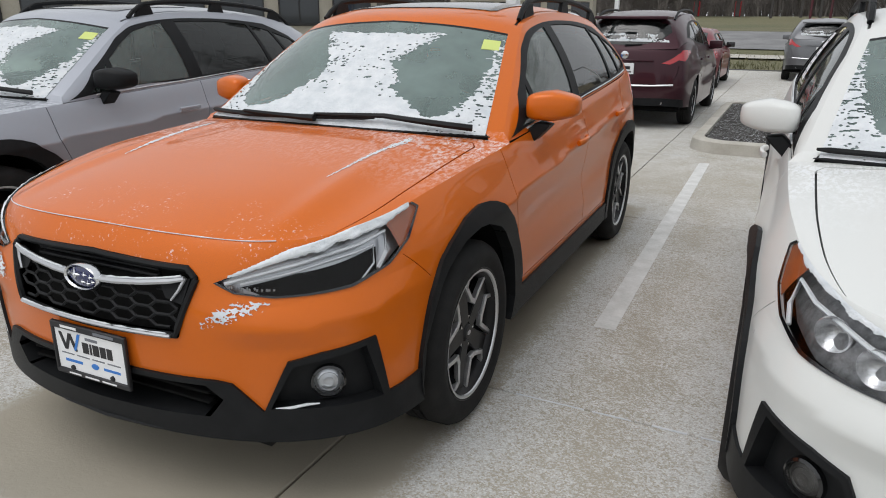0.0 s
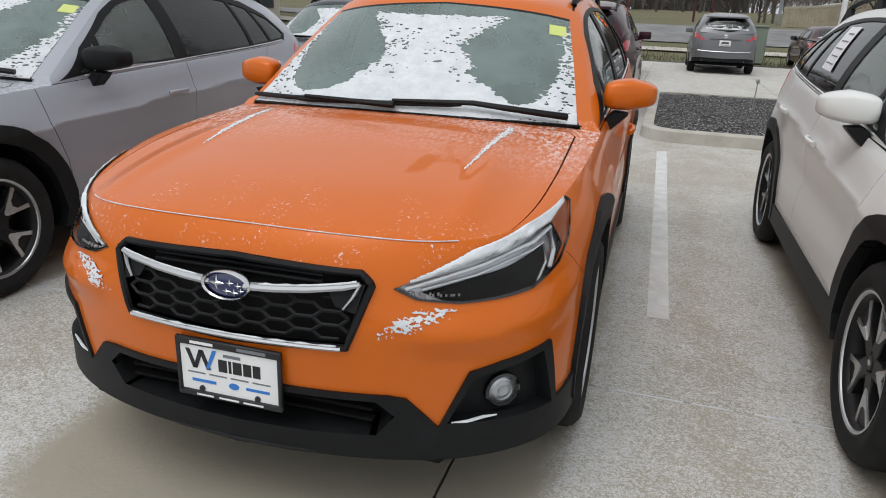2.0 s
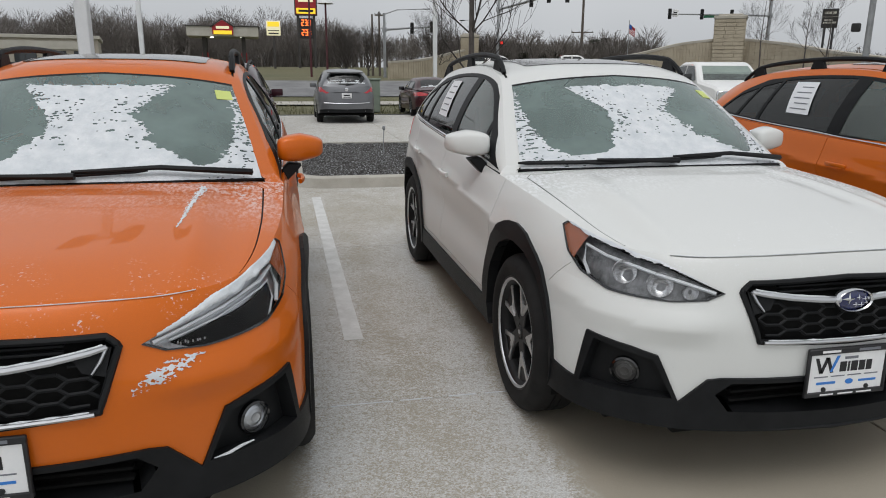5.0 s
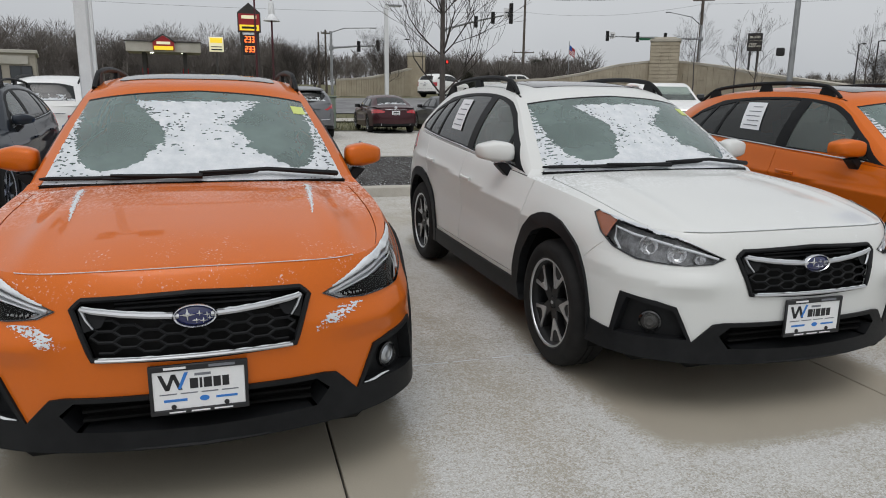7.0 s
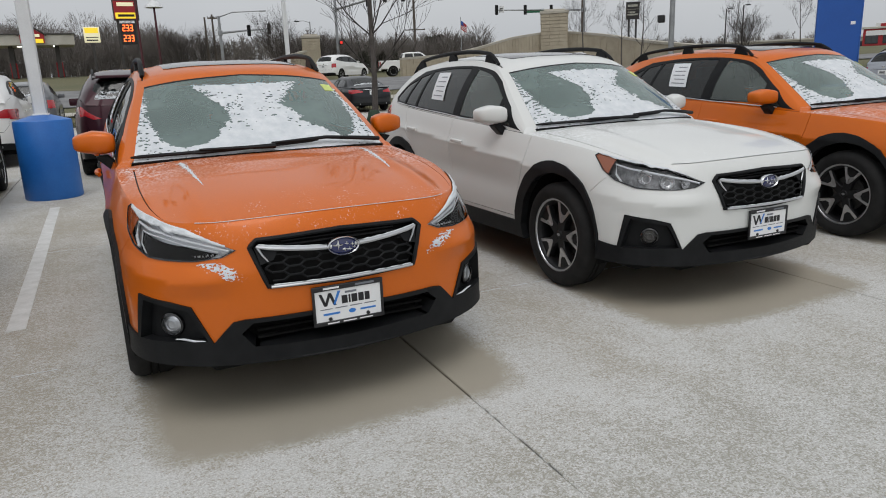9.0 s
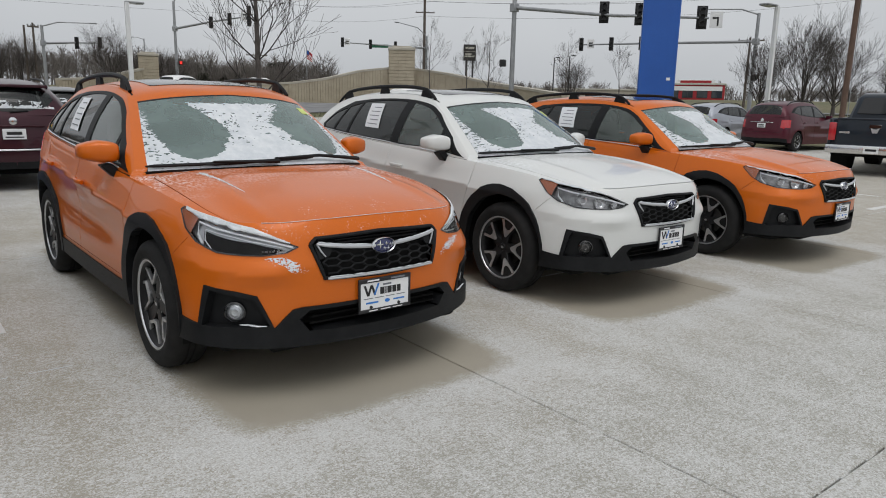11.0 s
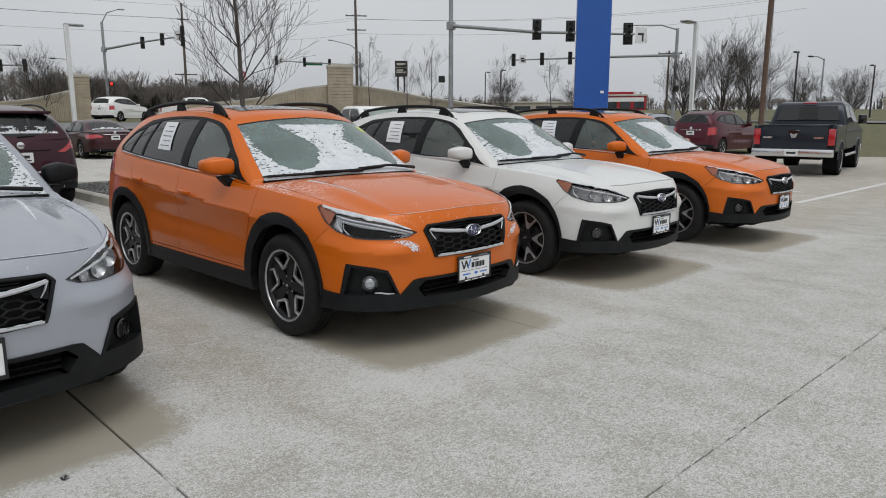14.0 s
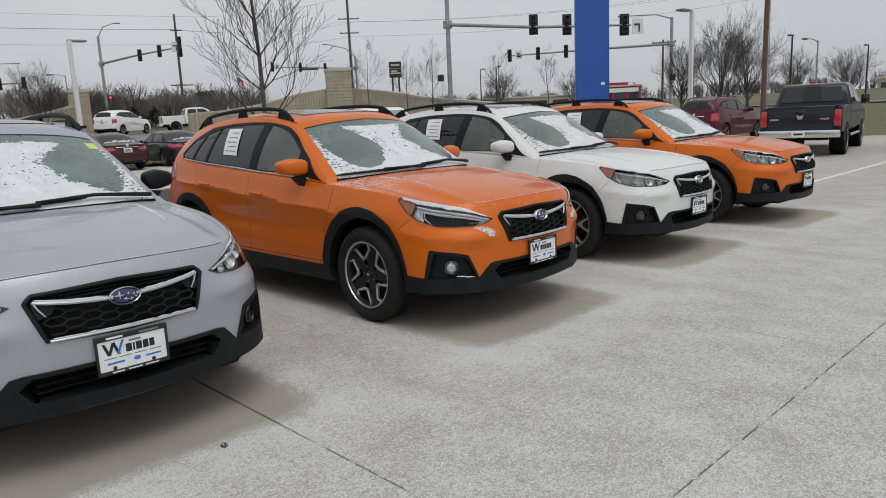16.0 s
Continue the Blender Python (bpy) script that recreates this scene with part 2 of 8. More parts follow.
def box(bm, c, s, bevel=0.0, m=None, seg=1):
    r = bmesh.ops.create_cube(bm, size=1.0)
    vs = r["verts"]
    bmesh.ops.scale(bm, vec=s, verts=vs)
    if bevel:
        es = list({e for v in vs for e in v.link_edges})
        g = bmesh.ops.bevel(bm, geom=es, offset=bevel, segments=seg, profile=0.7, affect="EDGES")
        vs = list({v for f in g["faces"] for v in f.verts} | {v for v in vs if v.is_valid})
    if m is not None:
        bmesh.ops.transform(bm, matrix=m, verts=vs)
    bmesh.ops.translate(bm, vec=c, verts=vs)
    return vs


def boxes(*items):
    bm = bmesh.new()
    for it in items:
        box(bm, *it)
    return bm


def rod(bm, a, b, r1, r2=None, seg=10, caps=True):
    """A tapered rod from a to b."""
    a, b = Vector(a), Vector(b)
    d = b - a
    r2 = r1 if r2 is None else r2
    q = d.to_track_quat("Z", "Y").to_matrix().to_4x4()
    bmesh.ops.create_cone(bm, cap_ends=caps, segments=seg, radius1=r1, radius2=max(r2, 1e-4), depth=d.length,
                          matrix=Matrix.Translation((a + b) / 2) @ q)


def rods(*items, seg=10):
    bm = bmesh.new()
    for it in items:
        rod(bm, *it, seg=seg)
    return bm


def lathe(profile, seg=40, axis="x", start=0.0, turn=2 * math.pi):
    """Turns (radius, along) points round an axis; returns a bmesh."""
    bm = bmesh.new()
    full = abs(turn - 2 * math.pi) < 1e-6
    n = seg if full else seg + 1
    rings = []
    for i in range(n):
        a = start + turn * i / seg
        ring = []
        for r, s in profile:
            p = (s, r * math.cos(a), r * math.sin(a)) if axis == "x" else (r * math.cos(a), r * math.sin(a), s)
            if axis == "y":
                p = (r * math.cos(a), s, r * math.sin(a))
            ring.append(bm.verts.new(p))
        rings.append(ring)
    for i in range(seg):
        A, B = rings[i], rings[(i + 1) % n]
        for j in range(len(profile) - 1):
            bm.faces.new((A[j], A[j + 1], B[j + 1], B[j]))
    bmesh.ops.remove_doubles(bm, verts=bm.verts, dist=1e-5)
    bmesh.ops.recalc_face_normals(bm, faces=bm.faces)
    return bm


def sweep(points, radius, seg=8, flat=1.0, caps=True):
    """A tube along points; radius a number or one per point; flat squeezes it in z."""
    bm = bmesh.new()
    pts = [Vector(p) for p in points]
    rs = radius if isinstance(radius, (list, tuple)) else [radius] * len(pts)
    rings = []
    for i, p in enumerate(pts):
        d = (pts[min(i + 1, len(pts) - 1)] - pts[max(i - 1, 0)]).normalized()
        side = d.cross(Vector((0, 0, 1)))
        if side.length < 1e-3:
            side = Vector((1, 0, 0))
        side.normalize()
        up = side.cross(d)
        rings.append([bm.verts.new(p + side * math.cos(k * 2 * math.pi / seg) * rs[i] + up * math.sin(k * 2 * math.pi / seg) * rs[i] * flat) for k in range(seg)])
    for A, B in zip(rings, rings[1:]):
        for k in range(seg):
            bm.faces.new((A[k], A[(k + 1) % seg], B[(k + 1) % seg], B[k]))
    if caps:
        bm.faces.new(rings[0][::-1])
        bm.faces.new(rings[-1])
    bmesh.ops.recalc_face_normals(bm, faces=bm.faces)
    return bm


def prism(poly, lo, hi, axis="y", bevel=0.0):
    """A flat polygon (two coordinates a point) drawn out along an axis from lo to hi."""
    bm = bmesh.new()

    def at(p, s):
        return {"y": (p[0], s, p[1]), "x": (s, p[0], p[1]), "z": (p[0], p[1], s)}[axis]
    A = [bm.verts.new(at(p, lo)) for p in poly]
    B = [bm.verts.new(at(p, hi)) for p in poly]
    bm.faces.new(A)
    bm.faces.new(B[::-1])
    for i in range(len(poly)):
        j = (i + 1) % len(poly)
        bm.faces.new((A[j], A[i], B[i], B[j]))
    bmesh.ops.recalc_face_normals(bm, faces=bm.faces)
    if bevel:
        bmesh.ops.bevel(bm, geom=list(bm.edges), offset=bevel, segments=1, profile=0.7, affect="EDGES")
    return bm


def merged(*bms):
    out = bmesh.new()
    for b in bms:
        me = bpy.data.meshes.new("tmp")
        b.to_mesh(me)
        b.free()
        out.from_mesh(me)
        bpy.data.meshes.remove(me)
    return out


def moved(bm, m):
    bmesh.ops.transform(bm, matrix=m, verts=bm.verts)
    if m.determinant() < 0:
        bmesh.ops.reverse_faces(bm, faces=bm.faces)
    return bm


# ---- curved panels: flat cells, cut by polygons, then bent onto a surface ----
def cr(P, t):
    """Catmull-Rom through the rows of P at the places t (0 .. len - 1)."""
    P = np.asarray(P, float)
    t = np.asarray(t, float)
    k = np.clip(np.floor(t).astype(int), 0, len(P) - 2)
    f = (t - k)[..., None]
    p0, p1, p2, p3 = P[np.maximum(k - 1, 0)], P[k], P[k + 1], P[np.minimum(k + 2, len(P) - 1)]
    return 0.5 * (2 * p1 + (p2 - p0) * f + (2 * p0 - 5 * p1 + 4 * p2 - p3) * f ** 2 + (3 * p1 - p0 - 3 * p2 + p3) * f ** 3)


def split(poly, a, b):
    """Splits a flat polygon by the line a-b: (left part, right part)."""
    dx, dy = b[0] - a[0], b[1] - a[1]
    L, R = [], []
    n = len(poly)
    d = [dx * (p[1] - a[1]) - dy * (p[0] - a[0]) for p in poly]
    for i in range(n):
        p, q, dp, dq = poly[i], poly[(i + 1) % n], d[i], d[(i + 1) % n]
        if dp >= 0:
            L.append(p)
        if dp <= 0:
            R.append(p)
        if dp * dq < 0:
            s = dp / (dp - dq)
            c = (p[0] + s * (q[0] - p[0]), p[1] + s * (q[1] - p[1]))
            L.append(c)
            R.append(c)
    return (L if len(L) > 2 else None), (R if len(R) > 2 else None)


def area(poly):
    return 0.5 * sum(p[0] * q[1] - q[0] * p[1] for p, q in zip(poly, poly[1:] + poly[:1]))


def within(poly, x, y):
    """Whether the flat place lies inside a convex polygon that runs anticlockwise."""
    return all((q[0] - p[0]) * (y - p[1]) - (q[1] - p[1]) * (x - p[0]) >= -1e-12 for p, q in zip(poly, poly[1:] + poly[:1]))


class Patch:
    def __init__(self, f, us, vs, flip=False):
        self.f, self.flip = f, flip
        self.cells = {"body": [[(u0, v0), (u1, v0), (u1, v1), (u0, v1)] for u0, u1 in zip(us, us[1:]) for v0, v1 in zip(vs, vs[1:])]}
        self.du, self.dv = (us[-1] - us[0]) * 1e-3, (vs[-1] - vs[0]) * 1e-3
        gu, gv = np.linspace(us[0], us[-1], 500), np.linspace(vs[0], vs[-1], 120)
        self.gu, self.gv = gu, gv
        U, V = np.meshgrid(gu, gv, indexing="ij")
        self.tab = f(U.ravel(), V.ravel()).reshape(500, 120, 3)

    def flat(self, pts, axes, u_lo=None, u_hi=None):
        """Surface points given by two of their coordinates -> flat places."""
        lo = 0 if u_lo is None else np.searchsorted(self.gu, u_lo)
        hi = len(self.gu) if u_hi is None else np.searchsorted(self.gu, u_hi)
        T = self.tab[lo:hi]
        ia, ib = ["xyz".index(c) for c in axes]
        out = []
        for p in pts:
            d = (T[..., ia] - p[0]) ** 2 + (T[..., ib] - p[1]) ** 2
            k = int(np.argmin(d))
            i, j = divmod(k, T.shape[1])
            out.append((float(self.gu[lo + i]), float(self.gv[j])))
        return out

    def carve(self, name, poly, src="body"):
        """Moves what lies inside the convex flat polygon from src to name (None: it is cut away)."""
        if area(poly) < 0:
            poly = poly[::-1]
        x0, x1 = min(p[0] for p in poly), max(p[0] for p in poly)
        y0, y1 = min(p[1] for p in poly), max(p[1] for p in poly)
        keep, got = [], []
        for c in self.cells.get(src, []):
            if max(p[0] for p in c) < x0 or min(p[0] for p in c) > x1 or max(p[1] for p in c) < y0 or min(p[1] for p in c) > y1:
                keep.append(c)
                continue
            for a, b in zip(poly, poly[1:] + poly[:1]):
                L, R = split(c, a, b)
                if R and abs(area(R)) > 1e-9:
                    keep.append(R)
                c = L
                if not c or abs(area(c)) < 1e-9:
                    c = None
                    break
            if c:
                got.append(c)
        self.cells[src] = keep
        if name:
            self.cells.setdefault(name, []).extend(got)
        return self

    def stripe(self, name, pts, width, src="body"):
        """Carves a band of that half width round a line of flat places."""
        for a, b in zip(pts, pts[1:]):
            dx, dy = (b[0] - a[0]) / self.du, (b[1] - a[1]) / self.dv
            n = math.hypot(dx, dy)
            if n == 0:
                continue
            mid = self.f(np.array([(a[0] + b[0]) / 2]), np.array([(a[1] + b[1]) / 2]))[0]
            ox, oy = -dy / n * self.du, dx / n * self.dv
            off = self.f(np.array([(a[0] + b[0]) / 2 + ox]), np.array([(a[1] + b[1]) / 2 + oy]))[0]
            s = width / max(np.linalg.norm(off - mid), 1e-9)
            ox, oy = ox * s, oy * s
            self.carve(name, [(a[0] + ox, a[1] + oy), (b[0] + ox, b[1] + oy), (b[0] - ox, b[1] - oy), (a[0] - ox, a[1] - oy)], src)

    def normals(self, u, v):
        du, dv = self.du, self.dv
        a = self.f(u + du, v) - self.f(u - du, v)
        b = self.f(u, v + dv) - self.f(u, v - dv)
        n = np.cross(a, b)
        n /= np.maximum(np.linalg.norm(n, axis=1, keepdims=True), 1e-9)
        return -n if self.flip else n

    def mesh(self, name, offset=0.0, skirt=0.0):
        """(verts, faces, normals) of a region, pushed out by offset, with a rim that goes skirt deep."""
        key, flat, faces = {}, [], []
        for c in self.cells.get(name, []):
            f = []
            for p in c:
                k = (round(p[0], 5), round(p[1], 5))
                if k not in key:
                    key[k] = len(flat)
                    flat.append(p)
                if not f or f[-1] != key[k]:
                    f.append(key[k])
            if len(f) > 1 and f[0] == f[-1]:
                f.pop()
            if len(set(f)) == len(f) > 2:
                faces.append(f[::-1] if self.flip else f)
        if not flat:
            return [], [], []
        uv = np.array(flat)
        n = self.normals(uv[:, 0], uv[:, 1])
        p = self.f(uv[:, 0], uv[:, 1]) + n * offset
        P, N = [tuple(q) for q in p], [tuple(q) for q in n]
        if skirt:
            used = {}
            for f in faces:
                for a, b in zip(f, f[1:] + f[:1]):
                    used[(a, b)] = 1
            cells = [(min(p_[0] for p_ in c), max(p_[0] for p_ in c), min(p_[1] for p_ in c), max(p_[1] for p_ in c), c) for c in self.cells.get(name, [])]
            for (a, b) in list(used):
                if (b, a) in used:
                    continue
                ex, ey = flat[b][0] - flat[a][0], flat[b][1] - flat[a][1]
                k = -1.0 if self.flip else 1.0
                ln = math.hypot(ex / self.du, ey / self.dv)
                if ln < 1e-9:
                    continue
                ox = (flat[a][0] + flat[b][0]) / 2 + k * ey / self.dv / ln * self.du * 0.25
                oy = (flat[a][1] + flat[b][1]) / 2 - k * ex / self.du / ln * self.dv * 0.25
                if any(x0 <= ox <= x1 and y0 <= oy <= y1 and within(c, ox, oy) for x0, x1, y0, y1, c in cells):
                    continue
                e = p[b] - p[a]
                out = np.cross(e, n[a] + n[b])
                ln = np.linalg.norm(out)
                if ln < 1e-9:
                    continue
                out = tuple(out / ln)
                i = len(P)
                P += [tuple(p[a]), tuple(p[b]), tuple(p[b] - n[b] * skirt), tuple(p[a] - n[a] * skirt)]
                N += [out] * 4
                faces.append([i + 1, i, i + 3, i + 2])
        return P, faces, N


def joined(*pieces):
    P, F, N = [], [], []
    for p, f, n in pieces:
        k = len(P)
        P += list(p)
        N += list(n)
        F += [[i + k for i in q] for q in f]
    return P, F, N


def mirrored(piece):
    p, f, n = piece
    return [(-a, b, c) for a, b, c in p], [q[::-1] for q in f], [(-a, b, c) for a, b, c in n]


def open_middle(piece):
    """Leaves out the faces that lie in the plane of symmetry."""
    P = piece[0]
    return (P, [f for f in piece[1] if any(abs(P[i][0]) > 0.004 for i in f)], *piece[2:])


def both(piece):
    return joined(piece, mirrored(piece))


def ring_poly(c, r, n=28, squeeze=1.0):
    return [(c[0] + r * squeeze * math.cos(2 * math.pi * i / n), c[1] + r * math.sin(2 * math.pi * i / n)) for i in range(n)]


# ---- the compact crossover ----
def wheel(parent, at, side, r=0.352, w=0.225, rim=0.250, kind="star", name="wheel"):
    """A wheel as tyre, rim, spokes and hub cap; side +1: its face looks to +x."""
    W = new(name)
    W.parent = parent
    W.matrix_basis = pose(*at) @ Matrix.Diagonal((side, 1, 1, 1))
    h = w / 2
    tyre = [(rim - 0.012, -h + 0.02), (rim + 0.02, -h + 0.004), (rim + 0.06, -h), (r - 0.03, -h + 0.008), (r - 0.012, -h + 0.022), (r - 0.001, -h + 0.045), (r, -0.022), (r - 0.008, -0.020), (r - 0.008, -0.012), (r, -0.010),
            (r, 0.010), (r - 0.008, 0.012), (r - 0.008, 0.020), (r, 0.022), (r - 0.001, h - 0.045), (r - 0.012, h - 0.022), (r - 0.03, h - 0.008), (rim + 0.06, h), (rim + 0.035, h - 0.001), (rim + 0.02, h - 0.006), (rim, h - 0.012), (rim - 0.012, h - 0.02)]
    bm = lathe(tyre, 48)
    part("tyre", bm, RUBBER, W)
    barrel = lathe([(rim - 0.02, -h + 0.02), (rim - 0.03, -0.04), (rim - 0.035, h - 0.05), (rim - 0.018, h - 0.022), (rim + 0.004, h - 0.010), (rim + 0.004, h - 0.016)], 48)
    part("rim", merged(barrel, lathe([(0.0, -0.02), (rim - 0.03, -0.03)], 32)), DARKALLOY, W)
    part("rim_flange", lathe([(rim - 0.016, h - 0.019), (rim - 0.013, h - 0.013), (rim - 0.003, h - 0.011)], 48), SATIN, W)
    xf = h - 0.034

    def polar(deg, q):
        return (rim - 0.012) * q * math.sin(radians(deg)), (rim - 0.012) * q * math.cos(radians(deg))

    def bar(p, q, w_):
        d = Vector((q[0] - p[0], q[1] - p[1])).normalized()
        a, b = Vector(p) - d * w_ * 0.4, Vector(q) + d * w_ * 0.4
        n = Vector((-d.y, d.x)) * w_ / 2
        return prism([tuple(a + n), tuple(b + n), tuple(b - n), tuple(a - n)], xf - 0.02, xf, "x", 0.002)
    # five dark arms with bright faces
    for i in range(5):
        m = Matrix.Rotation(2 * math.pi * i / 5 + 0.3, 4, "X")
        if kind == "star":
            arm = prism([(-0.030, 0.030), (0.030, 0.030), (0.036, 0.11), (0.050, rim - 0.024), (-0.050, rim - 0.024), (-0.036, 0.11)], xf - 0.05, xf - 0.010, "x", 0.004)
            mm = Matrix.Rotation(2 * math.pi * i / 5 + 0.3 + math.pi / 5, 4, "X")
            # a bright bracket that opens towards the rim, one arm longer than the other
            line = [polar(21, 0.985), polar(5, 0.50), polar(-9, 0.53), polar(-27, 0.80), polar(-20, 0.96)]
            loop = [bar(p, q, w_) for p, q, w_ in zip(line, line[1:], (0.017, 0.020, 0.018, 0.016))]
            part("spoke", moved(arm, m), DARKALLOY, W)
            part("spoke_face", moved(merged(*loop), mm), ALLOY, W)
        else:
            arm = prism([(-0.036, 0.03), (0.036, 0.03), (0.034, 0.12), (0.080, rim - 0.030), (-0.080, rim - 0.030), (-0.034, 0.12)], xf - 0.05, xf - 0.006, "x", 0.004)
            # a forked bright face: two blades that part towards the rim
            blade = [prism([polar(0.3 * s_, 0.37), polar(7 * s_, 0.40), polar(20 * s_, 0.985), polar(14.5 * s_, 0.99), polar(9.5 * s_, 0.68), polar(0.3 * s_, 0.62)], xf - 0.02, xf - (0.0 if s_ > 0 else 0.003), "x") for s_ in (-1, 1)]
            part("spoke", moved(arm, m), DARKALLOY, W)
            part("spoke_face", moved(merged(*blade), m), ALLOY, W)
    part("hub_cap", moved(lathe([(0.0, -0.004), (0.014, -0.004), (0.026, -0.005), (0.031, -0.010), (0.034, -0.03)], 20), Matrix.Translation((xf + 0.002, 0, 0))), DARKALLOY, W)
    part("cap_mark", moved(lathe([(0.0, 0.0), (0.012, 0.0), (0.012, -0.003)], 14), Matrix.Translation((xf - 0.001, 0, 0)) @ Matrix.Diagonal((1, 1.25, 0.8, 1))), SATIN, W)
    for i in range(5):
        a = 2 * math.pi * i / 5
        part("wheel_nut", rods(((xf - 0.03, 0.056 * math.cos(a), 0.056 * math.sin(a)), (xf - 0.012, 0.056 * math.cos(a), 0.056 * math.sin(a)), 0.010), seg=6), CHROME, W)
    part("brake_disc", moved(lathe([(0.05, 0.0), (0.14, 0.0), (0.14, 0.02), (0.05, 0.02)], 28), Matrix.Translation((-0.01, 0, 0))), BRAKE, W)
    return W


# plan of the body half, from the nose round the corner to the tail: sill, waist and shoulder lines
LOW = [(-0.30, -0.885), (0.0, -0.905), (0.30, -0.885), (0.56, -0.815), (0.742, -0.70), (0.838, -0.54), (0.870, -0.28), (0.87, 0.0), (0.868, 0.5), (0.868, 1.3), (0.868, 2.2), (0.87, 2.68), (0.85, 3.03), (0.78, 3.31), (0.58, 3.46), (0.3, 3.51), (0.0, 3.52), (-0.3, 3.51)]
MID = [(-0.30, -0.905), (0.0, -0.930), (0.30, -0.905), (0.55, -0.825), (0.732, -0.705), (0.828, -0.53), (0.873, -0.265), (0.885, 0.0), (0.882, 0.5), (0.880, 1.3), (0.882, 2.2), (0.890, 2.68), (0.865, 3.05), (0.80, 3.33), (0.60, 3.47), (0.3, 3.52), (0.0, 3.535), (-0.3, 3.52)]
TOP = [(-0.30, -0.822, 0.884), (0.0, -0.838, 0.888), (0.30, -0.822, 0.884), (0.52, -0.755, 0.875), (0.665, -0.62, 0.878), (0.75, -0.42, 0.905), (0.79, -0.18, 0.942), (0.806, 0.08, 0.966), (0.812, 0.5, 0.992), (0.816, 1.3, 1.040), (0.816, 2.2, 1.092), (0.812, 2.72, 1.128), (0.78, 3.06, 1.150)]
TOP += [(0.72, 3.30, 1.110), (0.56, 3.41, 1.06), (0.28, 3.455, 1.05), (0.0, 3.465, 1.05), (-0.28, 3.455, 1.05)]
ZLOW = [0.275, 0.275, 0.275, 0.278, 0.285, 0.285, 0.28, 0.27, 0.255, 0.25, 0.255, 0.27, 0.30, 0.32, 0.34, 0.34, 0.34, 0.34]


def body_wall(a, h, low_l=None, mid_l=None, top_l=None, zlow=None, soft=1.0):
    """The upright skin: a runs along the plan (0 nose .. 15 tail), h from sill to shoulder."""
    LOW_, MID_, TOP_, ZLOW_ = low_l or LOW, mid_l or MID, top_l or TOP, zlow or ZLOW
    t = np.asarray(a, float) + 1.0
    h = np.asarray(h, float)
    low = np.concatenate([cr(LOW_, t), cr(np.array(ZLOW_)[:, None], t)], axis=-1)
    top = cr(TOP_, t)
    mid = np.concatenate([cr(MID_, t), (0.60 + 0.0 * t)[..., None]], axis=-1)
    out = cr(MID_, t) - cr(TOP_, t)[..., :2]
    out /= np.maximum(np.linalg.norm(out, axis=-1, keepdims=True), 1e-6)
    up = mid + (top - mid) * 0.62
    up[..., :2] += out * 0.020
    over = top.copy()
    over[..., :2] -= out * 0.05
    over[..., 2] += 0.012
    q = np.clip(h, -0.05, 1.05) * 3.0
    pts = [2 * low - mid, low, mid, up, top, over]
    k = np.clip(np.floor(q).astype(int), 0, 2)
    f = (q - k)[..., None]
    S = np.stack(pts, axis=0)
    i = np.arange(len(t))
    p0, p1, p2, p3 = S[k, i], S[k + 1, i], S[k + 2, i], S[k + 3, i]
    p = 0.5 * (2 * p1 + (p2 - p0) * f + (2 * p0 - 5 * p1 + 4 * p2 - p3) * f ** 2 + (3 * p1 - p0 - 3 * p2 + p3) * f ** 3)
    y, z = p[:, 1], p[:, 2]
    flank = 1 / (1 + np.exp(-(y - 0.25) / 0.12)) / (1 + np.exp((y - 3.0) / 0.12))
    crease = 0.024 * np.exp(-np.abs(z - 0.795 - 0.062 * (y - 0.4)) / 0.055)
    hollow = -0.026 * np.exp(-((z - 0.61 - 0.02 * y) / 0.10) ** 2) / (1 + np.exp(-(y - 0.55) / 0.12)) / (1 + np.exp((y - 2.15) / 0.12))
    # haunches over the wheels, and the folded nose beside the grille
    haunch = 0.020 * np.exp(-((z - 0.80) / 0.10) ** 2) * (np.exp(-((y - 2.75) / 0.45) ** 2) + np.exp(-((y - 0.0) / 0.42) ** 2))
    p[:, 0] += (crease * flank + hollow + haunch) * np.clip(p[:, 0] / 0.5, 0, 1)
    cheek = 0.018 * np.exp(-((z - 0.66) / 0.055) ** 2) * np.exp(-((np.abs(p[:, 0]) - 0.56) / 0.15) ** 2)
    p[:, 1] -= cheek * (y < 0)
    # a crisp fold that runs from under the lamp round the corner to the wheel arch
    ax = np.abs(p[:, 0])
    fold_z = 0.640 + 0.06 * np.clip((y + 0.80) / 0.5, 0, 1)
    fold = 0.012 * np.clip(1 - np.abs(z - fold_z) / 0.065, 0, 1) * np.clip((ax - 0.44) / 0.12, 0, 1) * np.clip((-0.30 - y) / 0.15, 0, 1)
    p[:, :2] += out * fold[:, None] * np.stack([np.sign(p[:, 0] + 1e-9), np.ones_like(y)], axis=-1) ** 2
    return p


A_CORNER, A_PILLAR = 3.4, 7.0


